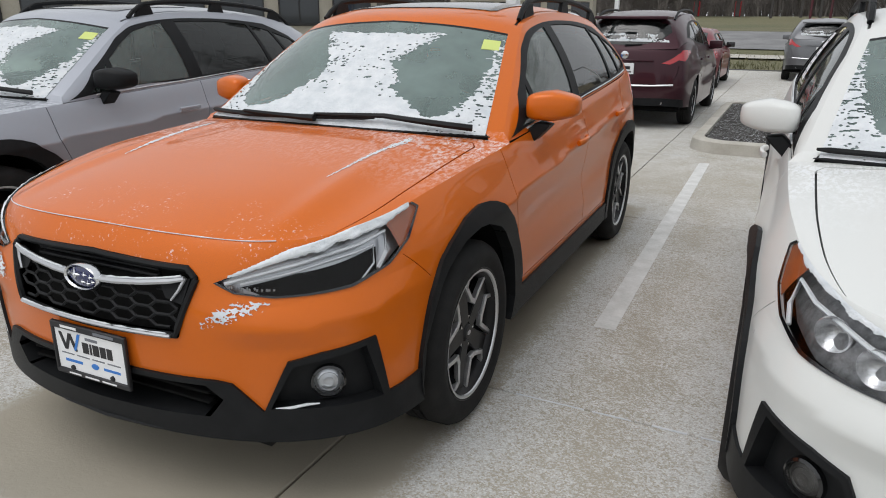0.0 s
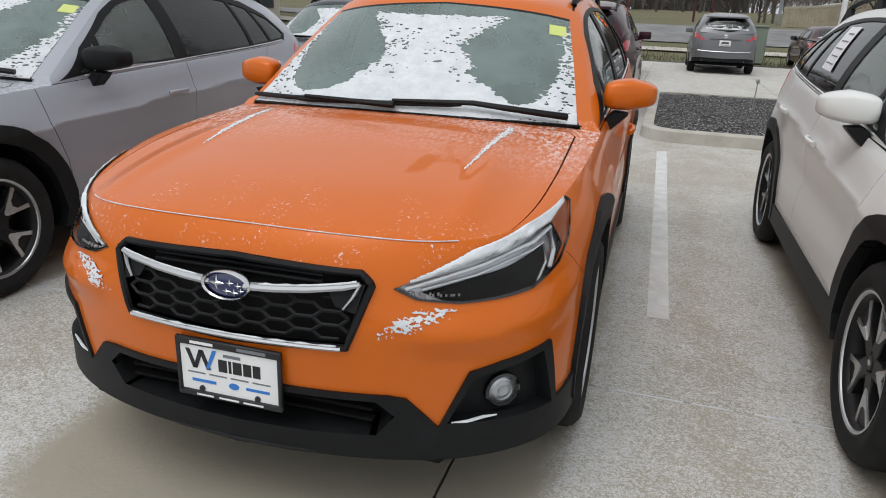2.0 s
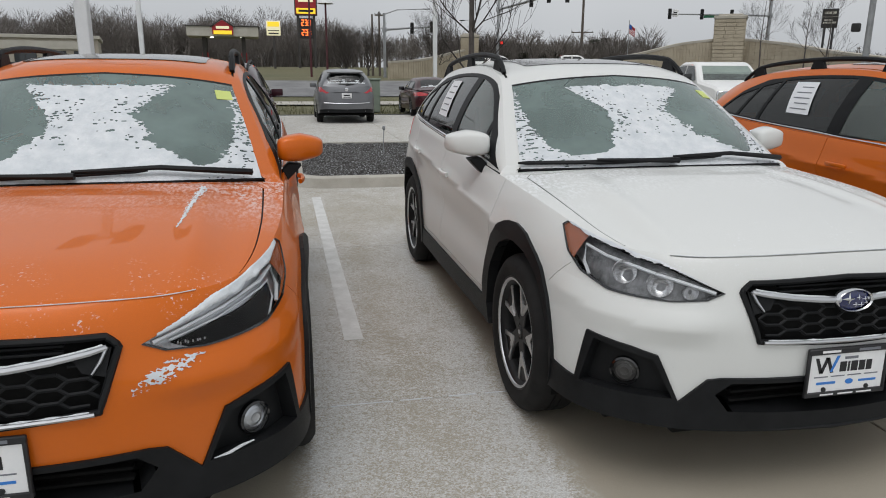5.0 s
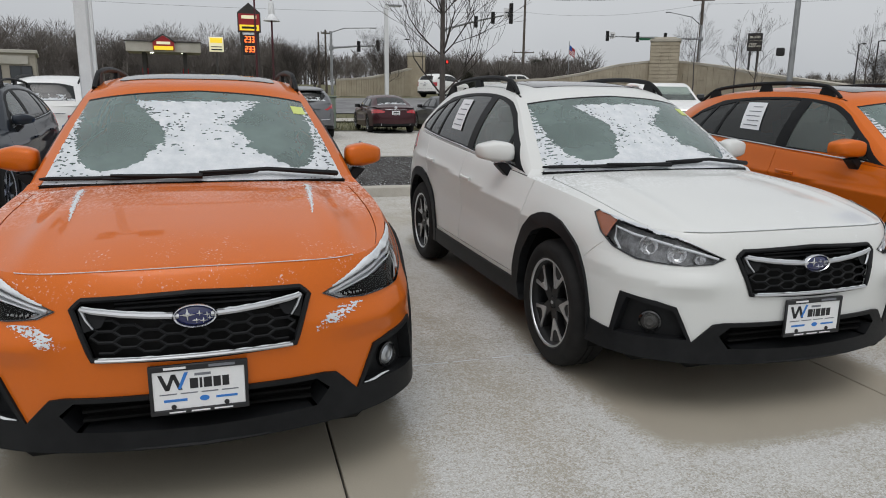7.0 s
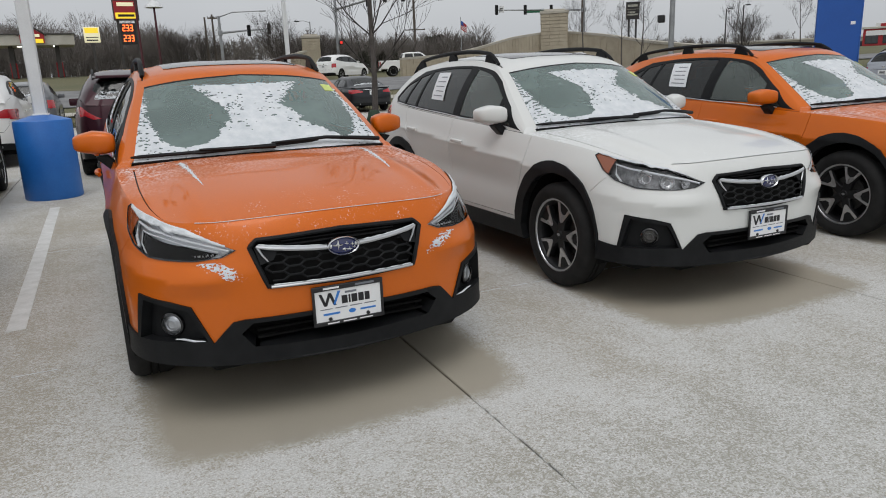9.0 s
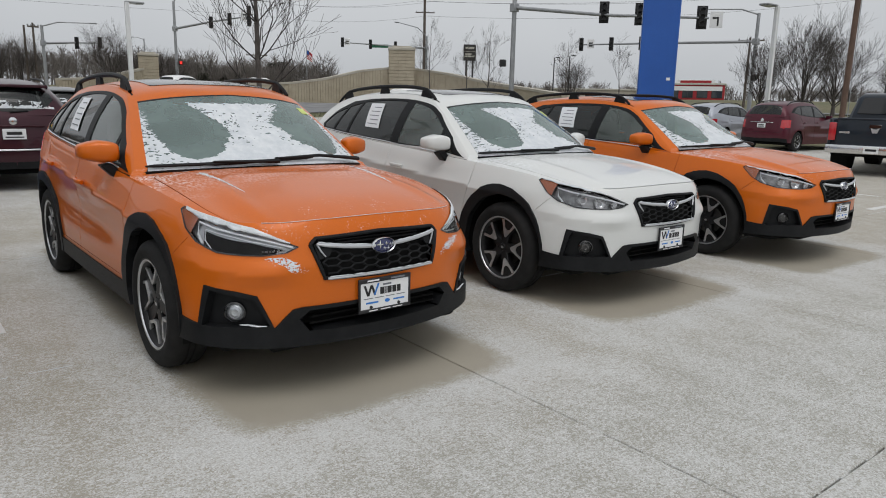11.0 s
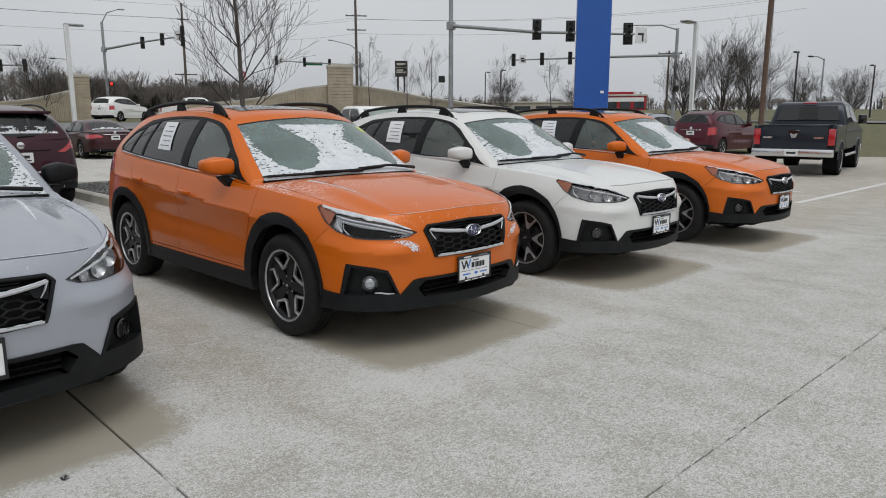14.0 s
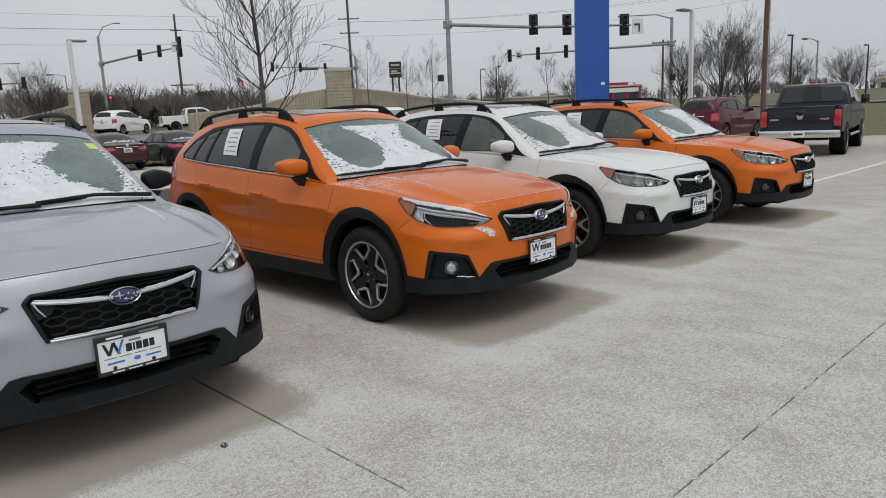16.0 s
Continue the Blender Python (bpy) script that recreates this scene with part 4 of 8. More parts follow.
        fl = part("fog_lamp", moved(lathe([(0.0, -0.004), (0.012, -0.002), (0.016, -0.004), (0.028, 0.0), (0.031, -0.003), (0.041, 0.004)], 14, "y"), pose(s * fx, fy + 0.012, fz, 0, 0, s * 38)), SATIN if limited else BRAKE, C, "round fog lamp")
        part("bezel", moved(lathe([(0.040, 0.004), (0.045, -0.008), (0.052, -0.004), (0.056, 0.05)], 24, "y"), pose(s * fx, fy + 0.012, fz, 0, 0, s * 38)), GLOSSBLK, fl)
        part("lens", moved(lathe([(0.0, -0.016), (0.028, -0.013), (0.044, -0.006)], 24, "y"), pose(s * fx, fy + 0.012, fz, 0, 0, s * 38)), LENS, fl).visible_shadow = False
        if limited:
            ledge = wall.flat([(0.585, 0.392), (0.62, 0.394), (0.66, 0.396), (0.695, 0.398)], "xz", 0, 6.2)
            lq = [body_wall(np.array([p[0]]), np.array([p[1]]))[0] + wall.normals(np.array([p[0]]), np.array([p[1]]))[0] * 0.004 for p in ledge]
            part("snow", sweep([(s * p[0], p[1], p[2]) for p in lq], [0.002, 0.005, 0.0045, 0.002], 6), SNOW, C, "snow on the lamp pocket's ledge")
        # door mirror
        mc = (s * 0.900, 0.825, 1.115)
        mir = bmesh.new()
        bmesh.ops.create_uvsphere(mir, u_segments=20, v_segments=12, radius=1.0)
        for v in mir.verts:
            x, y, z = v.co
            sq = lambda q, e: math.copysign(abs(q) ** e, q)
            x, y, z = sq(x, 0.50), sq(y, 0.7), sq(z, 0.40)
            if y > 0.35:
                y = 0.35
            taper = 1 - (0.40 * max(0, x) - 0.04 if z > 0 else 0.26 * max(0, x))
            v.co = (mc[0] + s * x * 0.112, mc[1] + y * 0.082 + 0.034 * x, mc[2] + z * (0.070 if z > 0 else 0.062) * taper * (1 - 0.12 * max(0.0, -x)) + 0.004 * x)
        if s < 0:
            bmesh.ops.reverse_faces(mir, faces=mir.faces)
        up = mir.copy()
        bmesh.ops.bisect_plane(up, geom=up.verts[:] + up.edges[:] + up.faces[:], plane_co=(mc[0], 0, mc[2] - 0.018), plane_no=(-0.10 * s, 0.30, 1), clear_inner=True)
        bmesh.ops.bisect_plane(mir, geom=mir.verts[:] + mir.edges[:] + mir.faces[:], plane_co=(mc[0], 0, mc[2] - 0.018), plane_no=(-0.10 * s, 0.30, 1), clear_outer=True)
        mo = part("door_mirror", mir, TRIM, C)
        part("mirror_cap", up, paint if mirror_paint else TRIM, mo)
        part("mirror_glass", boxes(((mc[0], mc[1] + 0.032, mc[2] + 0.004), (0.17, 0.004, 0.092), 0.002)), CHROME, mo)
        part("mirror_foot", prism([(s * x_, z_) for x_, z_ in ((0.795, 0.962), (0.825, 0.958), (0.880, 1.012), (0.905, 1.040), (0.838, 1.050), (0.800, 1.010))], 0.755, 0.845, "y", 0.006), TRIM, mo)
        sill_p = [side_skin(np.array([p[0]]), np.array([p[1]]))[0] for p in sv((0.74, 1.026), (0.9, 1.034), (1.2, 1.050), (1.5, 1.068), (1.8, 1.086), (2.1, 1.104), (2.4, 1.124), (2.7, 1.146), (2.9, 1.162))]
        part("snow", sweep([(s * (p[0] + 0.003), p[1], p[2]) for p in sill_p], [0.0045 + 0.003 * noise.noise(Vector((p[1] * 7, s, 3))) for p in sill_p], 5), SNOW, C, "thin snow along the window sill")
        # roof rail on three feet
        vs = np.linspace(2.95, 6.55, 24)
        rp = roof_skin(np.full(24, 0.955), vs)
        lift = 0.062 * np.clip(np.sin(np.linspace(0, math.pi, 24)) * 2.6, 0, 1) ** 0.8
        rail = part("roof_rail", sweep([(s * p[0], p[1], p[2] + l + 0.004) for p, l in zip(rp, lift)], [0.0135 + 0.003 * math.sin(math.pi * i / 23) for i in range(24)], 8, 1.1), TRIM, C, "raised black roof rail")
        for i in (3, 12, 20):
            part("rail_foot", prism([(rp[i][1] - 0.09, rp[i][2] - 0.03), (rp[i][1] + 0.09, rp[i][2] - 0.03), (rp[i][1] + 0.05, rp[i][2] + lift[i]), (rp[i][1] - 0.05, rp[i][2] + lift[i])], *sorted((s * (rp[i][0] - 0.013), s * (rp[i][0] + 0.013))), "x", 0.004), TRIM, rail)
        for yc, n in ((0.0, 0), (2.665, 1)):
            wheel(C, (s * 0.778, yc, 0.352), s, kind="star" if limited else "split")
            part("wheel_liner", moved(lathe([(0.10, -0.02), (0.435, -0.02), (0.435, 0.30)], 24, "x", -0.25, math.pi + 0.5), pose(s * 0.56, yc, 0.352) @ Matrix.Diagonal((s, 1, 1, 1))), LINER, C)
    # front: black chin, deep intake, grille
    part("chin_cladding", both(wall.mesh("chin", 0.010, 0.11)), TRIM, C, "black plastic lower bumper")
    part("rear_cladding", both(wall.mesh("rear_cladding", 0.010, 0.03)), TRIM, C)
    ik = part("intake", both(open_middle(wall.mesh("intake", -0.10))), LINER, C)
    part("intake_bar", boxes(*[((0, -0.845 + 0.0, z), (0.76, 0.03, 0.010), 0.003) for z in (0.380, 0.412)]), LINER, ik)
    part("splitter", sweep([(-0.58, -0.750, 0.296), (-0.40, -0.855, 0.284), (-0.2, -0.895, 0.278), (0, -0.908, 0.276), (0.2, -0.895, 0.278), (0.40, -0.855, 0.284), (0.58, -0.750, 0.296)], 0.016, 8, 0.6), TRIM, C)
    part("skid_under", boxes(((0, 1.2, 0.27), (1.5, 3.7, 0.06), 0.02), ((0, -0.45, 0.28), (1.15, 0.75, 0.06), 0.02)), LINER, C)
    gr = part("grille", both(open_middle(wall.mesh("grille", -0.040, -0.046))), LINER, C, "black mesh grille with a chrome wing")
    ymid = lambda x, z: float(body_wall(*[np.array([q]) for q in wall.flat([(abs(x), z)], "xz", 0, 4)[0]])[0][1])
    frame_pts = [(0.0, 0.812), (0.35, 0.800), (0.380, 0.773), (0.325, 0.609), (0.0, 0.600)]
    loop = [(x, z) for x, z in frame_pts] + [(-x, z) for x, z in frame_pts[-2:0:-1]]
    dense = []
    for (x0, z0), (x1, z1) in zip(loop, loop[1:] + loop[:1]):
        for i in range(6):
            x, z = x0 + (x1 - x0) * i / 6, z0 + (z1 - z0) * i / 6
            dense.append((x, ymid(x, z) - 0.004, z))
    part("grille_frame", sweep(dense + dense[:1], 0.010, 6, 1.0, False), TRIM, gr)
    low_edge = [(x, ymid(x, 0.606) - 0.014, 0.607 + 0.004 * abs(x)) for x in np.linspace(-0.315, 0.315, 15)]
    part("lower_chrome", sweep(low_edge, 0.0065, 6), SATIN, gr)
    wing = []
    for s in (-1, 1):
        pts = [(s * x, ymid(x, z) - 0.014, z) for x, z in ((0.05, 0.744), (0.13, 0.748), (0.22, 0.756), (0.31, 0.768), (0.352, 0.776))]
        wing.append(sweep(pts, [0.013, 0.0125, 0.012, 0.011, 0.008], 8, 0.9))
        pts = [(s * x, ymid(x, z) - 0.010, z) for x, z in ((0.352, 0.776), (0.335, 0.74), (0.315, 0.712))]
        wing.append(sweep(pts, [0.006, 0.005, 0.003], 6))
    part("grille_wing", merged(*wing), SATIN, gr)
    for s in (-1, 1):
        plate = [(s * x, ymid(x, z) - d, z) for d in (0.004, -0.012) for x, z in ((0.362, 0.772), (0.270, 0.752), (0.292, 0.716), (0.345, 0.700))]
        part("wing_plate", (plate, [(0, 1, 2, 3), (7, 6, 5, 4), (0, 4, 5, 1), (1, 5, 6, 2), (2, 6, 7, 3), (3, 7, 4, 0)]), TRIM, gr)
    for s in (-1, 1):
        crust = [(s * x, ymid(x, z) - 0.017, z + 0.010) for x, z in zip(np.linspace(0.09, 0.345, 14), np.interp(np.linspace(0.09, 0.345, 14), (0.05, 0.13, 0.22, 0.31, 0.352), (0.744, 0.748, 0.756, 0.768, 0.776)))]
        part("snow", sweep(crust, [0.0035 + 0.0035 * noise.noise(Vector((p[0] * 40, s, 2))) for p in crust], 5), SNOW, gr, "thin snow on the grille's wing")
    crust = [(x, ymid(x, 0.606) - 0.018, 0.617 + 0.004 * abs(x)) for x in np.linspace(-0.305, 0.305, 40)]
    part("snow", sweep(crust, [0.0025 + 0.0035 * noise.noise(Vector((p[0] * 30, 1, 2))) for p in crust], 5), SNOW, gr)
    # honeycomb rows
    comb = bmesh.new()
    pitch, flat_, tall = 0.070, 0.046, 0.036
    for i in range(-5, 6):
        xa, xb = i * pitch - flat_ / 2, i * pitch + flat_ / 2
        for k in range(4):
            z = 0.628 + tall * k + (tall / 2 if i % 2 else 0.0)
            half = 0.318 + (z - 0.632) * 0.40
            if z > 0.738:
                continue
            if max(abs(xa), abs(xb)) < half:
                rod(comb, (xa, ymid(xa, z) + 0.004, z), (xb, ymid(xb, z) + 0.004, z), 0.0052, seg=5)
            xc = xb + pitch - flat_
            for z2 in (z - tall / 2, z + tall / 2):
                if max(abs(xb), abs(xc)) < half and 0.615 < z2 < 0.735:
                    rod(comb, (xb, ymid(xb, z) + 0.004, z), (xc, ymid(xc, z2) + 0.004, z2), 0.0052, seg=5)
    for z in (0.768, 0.785):
        half = 0.36
        box(comb, (0, ymid(0, z) + 0.028, z), (0.5, 0.02, 0.008), 0.002)
    part("grille_mesh", comb, TRIM, gr)
    # oval emblem: blue field, bright rim, one large and five small stars as plain dots
    em = part("emblem", moved(lathe([(0.0, -0.012), (0.040, -0.009), (0.056, 0.0), (0.056, 0.012)], 32, "y"), pose(0, ymid(0, 0.742) - 0.016, 0.742) @ Matrix.Diagonal((1.18, 1, 0.66, 1))), EMBLEM, gr, "blue oval emblem with a bright rim")
    part("emblem_rim", moved(lathe([(0.0525, -0.010), (0.057, -0.015), (0.062, -0.008), (0.062, 0.012)], 32, "y"), pose(0, ymid(0, 0.742) - 0.016, 0.742) @ Matrix.Diagonal((1.18, 1, 0.66, 1))), CHROME, em)
    for x, z, r in ((-0.024, 0.006, 0.026), (0.014, 0.009, 0.012), (0.038, 0.004, 0.011), (0.004, -0.014, 0.012), (0.026, -0.016, 0.012), (0.046, -0.009, 0.009)):
        st = bmesh.new()
        for k in range(4):
            rod(st, (x, ymid(0, 0.742) - 0.028, 0.742 + z), (x + r * math.cos(k * math.pi / 2), ymid(0, 0.742) - 0.026, 0.742 + z + r * 0.8 * math.sin(k * math.pi / 2)), r * 0.22, 0.0006, 5)
        part("star_mark", st, CHROME, em)
    # roof and glass
    part("windshield", both(roof.mesh("windshield", 0.0)), WSGLASS, C, "windscreen half covered with wind-packed snow")
    part("shade_band", both(roof.mesh("visor", 0.0)), TRIM, C)
    part("sunroof", both(roof.mesh("sunroof", 0.004, 0.01)), GLOSSBLK, C, "dark glass sunroof")
    part("rear_window", both(roof.mesh("rear_window", 0.0)), PRIVACY, C)
    us, vs = np.linspace(-0.925, 0.925, 300), np.linspace(0.035, 2.2, 186)
    sp, sf = snow_sheet(roof_skin, us, vs, lambda u, v, p: clear_glass(p[0], (v - 0.1) / 2.15, 0.0 if limited else 6.0), 0.0035)
    part("snow", (sp, sf), SNOW, C, "wind-packed snow on the windscreen")
    # snow streaks in the folds of the hood, a line along its lip, and a patch under each lamp
    for s in (-1, 1):
        a, b, c, wd = 0.60, 0.47, 0.955, 0.028
        us, vs = np.linspace(a - 0.16, a + 0.08, 110), np.linspace(b, c, 110)
        fr_ = lambda u, v, p: abs(u - a - 0.02 + 0.22 * (c - v)) > wd * (0.12 + 0.88 * ((v - b) / (c - b)) ** 0.7) * (0.85 + 0.35 * noise.noise(Vector((u * 30, v * 40, s))) + 0.9 * noise.noise(Vector((u * 120, v * 70, s))) + 0.9 * noise.noise(Vector((u * 320, v * 150, s)))) or v > c - 0.04 - 0.03 * noise.noise(Vector((u * 60, 0, s)))
        sp, sf = snow_sheet(hood_skin, us, vs, fr_, 0.0015)
        if s < 0:
            sp, sf = [(-p[0], p[1], p[2]) for p in sp], [f[::-1] for f in sf]
        if sf:
            part("snow_streak", (sp, sf), SNOW, C)
        c0 = wall.flat([(0.40, 0.64), (0.60, 0.715)], "xz", 0, 6.2)
        us, vs = np.linspace(c0[0][0] - 0.1, c0[1][0] + 0.1, 110), np.linspace(c0[0][1] - 0.02, c0[1][1] + 0.01, 70)
        fb_ = lambda u, v, p: (((p[0] - 0.495) * 0.92 + (p[2] - 0.690) * 0.39) / 0.100) ** 2 + (((p[2] - 0.690) * 0.92 - (p[0] - 0.495) * 0.39) / 0.027) ** 2 > 0.50 + 0.7 * noise.noise(Vector((p[0] * 20, p[2] * 30, 2 + s))) + 1.1 * noise.noise(Vector((p[0] * 75, p[2] * 120, 6 + s))) + 0.9 * noise.noise(Vector((p[0] * 170, p[2] * 260, 8))) or not limited
        sp, sf = snow_sheet(body_wall, us, vs, fb_, 0.001)
        sp = [(p[0], p[1] - 0.003, p[2]) for p in sp]
        if s < 0:
            sp, sf = [(-p[0], p[1], p[2]) for p in sp], [f[::-1] for f in sf]
        if sf:
            part("snow", (sp, sf), SNOW, fb)
    lip = body_wall(np.abs(np.linspace(-2.25, 2.25, 60)), np.full(60, 0.992))
    lip[:, 0] *= np.sign(np.linspace(-2.25, 2.25, 60))
    part("snow", sweep([(p[0], p[1] - 0.002, p[2] + 0.003) for p in lip], [0.0016 + 0.0012 * max(0, noise.noise(Vector((p[0] * 15, 0, 1)))) for p in lip], 5), SNOW, C, "line of snow along the hood's edge")
    # wipers lie along the foot of the windscreen
    for blade, arm in ((((-0.93, 0.13), (-0.60, 0.10), (-0.22, 0.13)), ((-0.50, 0.10), (-0.20, 0.05), (0.02, 0.03))), (((-0.55, 0.07), (-0.10, 0.12), (0.36, 0.20)), ((0.0, 0.14), (0.42, 0.20), (0.86, 0.06)))):
        def on_ws(pts, lift):
            u = np.interp(np.linspace(0, 2, 15), [0, 1, 2], [p[0] for p in pts])
            v = np.interp(np.linspace(0, 2, 15), [0, 1, 2], [p[1] for p in pts])
            q = roof_skin(u, v)
            n = roof.normals(np.abs(u), v)
            n[:, 0] *= np.sign(u + 1e-9)
            return [tuple(a_ + b_ * lift) for a_, b_ in zip(q, n)]
        wp = part("wiper", sweep(on_ws(blade, 0.022), [0.006] + [0.011] * 13 + [0.006], 6, 1.0), TRIM, C)
        part("wiper_arm", sweep(on_ws(arm, 0.036), [0.009 + 0.010 * i / 14 for i in range(15)], 6, 0.8), TRIM, wp)
    part("cowl_panel", both(joined(hood.mesh("gap", -0.012), roof.mesh("cowl", 0.002, 0.01))), TRIM, C)
    # cabin: floor, dash, seats, wheel
    cab = part("cabin", boxes(((0, 1.75, 0.55), (1.36, 2.9, 0.12), 0.03), ((0, 0.62, 0.88), (1.38, 0.46, 0.22), 0.07, None, 2), ((0, 2.95, 0.85), (1.2, 0.6, 0.5), 0.05)), INTERIOR, C)
    for x, y in ((-0.36, 1.45), (0.36, 1.45), (-0.36, 2.35), (0.36, 2.35)):
        se = part("seat", boxes(((x, y, 0.68), (0.50, 0.50, 0.18), 0.05, None, 2), ((x, y + 0.27, 0.98), (0.48, 0.14, 0.58), 0.05, Matrix.Rotation(radians(-14), 4, "X"), 2)), INTERIOR, C)
        part("headrest", boxes(((x, y + 0.36, 1.30), (0.26, 0.10, 0.17), 0.04, None, 2)), INTERIOR, se)
    ring = [(0.36 + 0.185 * math.cos(a), 0.98 - 0.06 * math.sin(a), 0.98 + 0.17 * math.sin(a)) for a in np.linspace(0, 2 * math.pi, 25)]
    part("steering_wheel", merged(sweep(ring, 0.014, 6, 1.0, False), boxes(((0.36, 0.965, 0.97), (0.16, 0.04, 0.10), 0.02), ((0.36, 0.97, 0.975), (0.34, 0.02, 0.03), 0.008))), GLOSSBLK, C)
    part("rear_mirror", boxes(((0, 0.92, 1.345), (0.22, 0.03, 0.065), 0.015, None, 2)), TRIM, C)
    part("sensor_housing", boxes(((0, 0.95, 1.37), (0.34, 0.10, 0.03), 0.01)), TRIM, C)
    # yellow sticker inside the upper corner of the windscreen
    u0, v0 = 0.84, 1.72
    q = roof_skin(np.array([u0 - 0.055, u0 + 0.055, u0 + 0.055, u0 - 0.055]), np.array([v0 - 0.12, v0 - 0.12, v0 + 0.10, v0 + 0.10]))
    nq = roof.normals(np.array([u0]), np.array([v0]))[0]
    q = q + nq * 0.004
    part("window_sticker", ([tuple(p) for p in q] + [tuple(p - nq * 0.003) for p in q], [[0, 1, 2, 3], [7, 6, 5, 4], [0, 4, 5, 1], [1, 5, 6, 2], [2, 6, 7, 3], [3, 7, 4, 0]]), YELLOW, C, "yellow square sticker")
    dealer_plate(C)
    return C


def dealer_plate(C, y=-0.936, z=0.492, x=0.0):
    """White dealer plate in a black frame with its printed words."""
    pl = part("plate", boxes(((x, y, z), (0.296, 0.010, 0.150), 0.002)), PLATE_W, C, "white dealer plate in a black frame")
    f = 0.011
    part("plate_frame", boxes(((x, y - 0.004, z + 0.079), (0.318, 0.014, 0.022), 0.003), ((x, y - 0.004, z - 0.077), (0.318, 0.014, 0.018), 0.003), ((x - 0.153, y - 0.004, z), (f, 0.014, 0.150), 0.003), ((x + 0.153, y - 0.004, z), (f, 0.014, 0.150), 0.003)), INK, pl)
    face = y - 0.0056
    # the dealer's mark and words as plain shapes and bars
    for k in range(4):
        xa, za = x - 0.130 + 0.021 * k, z + (0.056 if k % 2 == 0 else 0.000)
        xb, zb = x - 0.130 + 0.021 * (k + 1), z + (0.000 if k % 2 == 0 else 0.056)
        if k != 3:
            part("mark_stroke", prism([(xa, za), (xa + 0.013, za), (xb + 0.013, zb), (xb, zb)], face - 0.001, face, "y"), INK, pl)
    part("tick", prism([(x - 0.069, z + 0.004), (x - 0.060, z + 0.002), (x - 0.034, z + 0.060), (x - 0.046, z + 0.060)], face - 0.0012, face - 0.0002, "y"), INK_BLUE, pl)
    for k, w_ in enumerate((0.026, 0.008, 0.026, 0.024, 0.022)):
        xk = x - 0.030 + (0.0, 0.031, 0.044, 0.075, 0.104)[k]
        part("word_bar", boxes(((xk + w_ / 2, face, z + 0.019), (w_, 0.0012, 0.036), 0.0)), INK, pl)
    part("name_bar", boxes(((x + 0.012, face, z + 0.050), (0.052, 0.001, 0.009), 0.0)), GREY_INK, pl)
    for i in range(4):
        part("small_print", boxes(((x - 0.10 + 0.066 * i, face, z - 0.014), (0.054, 0.001, 0.004), 0.0)), GREY_INK, pl)
    part("maker_bar", boxes(((x - 0.078, face, z - 0.037), (0.074, 0.001, 0.009), 0.0)), INK_BLUE, pl)
    part("maker_bar", boxes(((x + 0.086, face, z - 0.037), (0.070, 0.001, 0.008), 0.0)), INK_BLUE, pl)
    part("oval_mark", moved(lathe([(0.0, -0.001), (0.012, -0.001), (0.012, 0.001)], 16, "y"), pose(x + 0.014, face, z - 0.037) @ Matrix.Diagonal((1.3, 1, 0.8, 1))), INK_BLUE, pl)
    for i, w_ in enumerate((0.052, 0.060, 0.060)):
        part("slogan_bar", boxes(((x - 0.074 + 0.074 * i, y - 0.0115, z - 0.077), (w_, 0.001, 0.005), 0.0)), PLATE_W, pl)
    part("frame_word_bar", boxes(((x - 0.075, y - 0.0115, z + 0.079), (0.070, 0.001, 0.008), 0.0)), PLATE_W, pl)
    part("frame_word_bar", boxes(((x + 0.075, y - 0.0115, z + 0.079), (0.085, 0.001, 0.009), 0.0)), GREY_INK, pl)
    part("plate_bolt", moved(lathe([(0.0, -0.006), (0.008, -0.004), (0.009, 0.002)], 10, "y"), pose(x - 0.085, face, z - 0.060)), INK, pl)
    part("plate_bolt", moved(lathe([(0.0, -0.006), (0.008, -0.004), (0.009, 0.002)], 10, "y"), pose(x + 0.085, face, z - 0.060)), INK, pl)


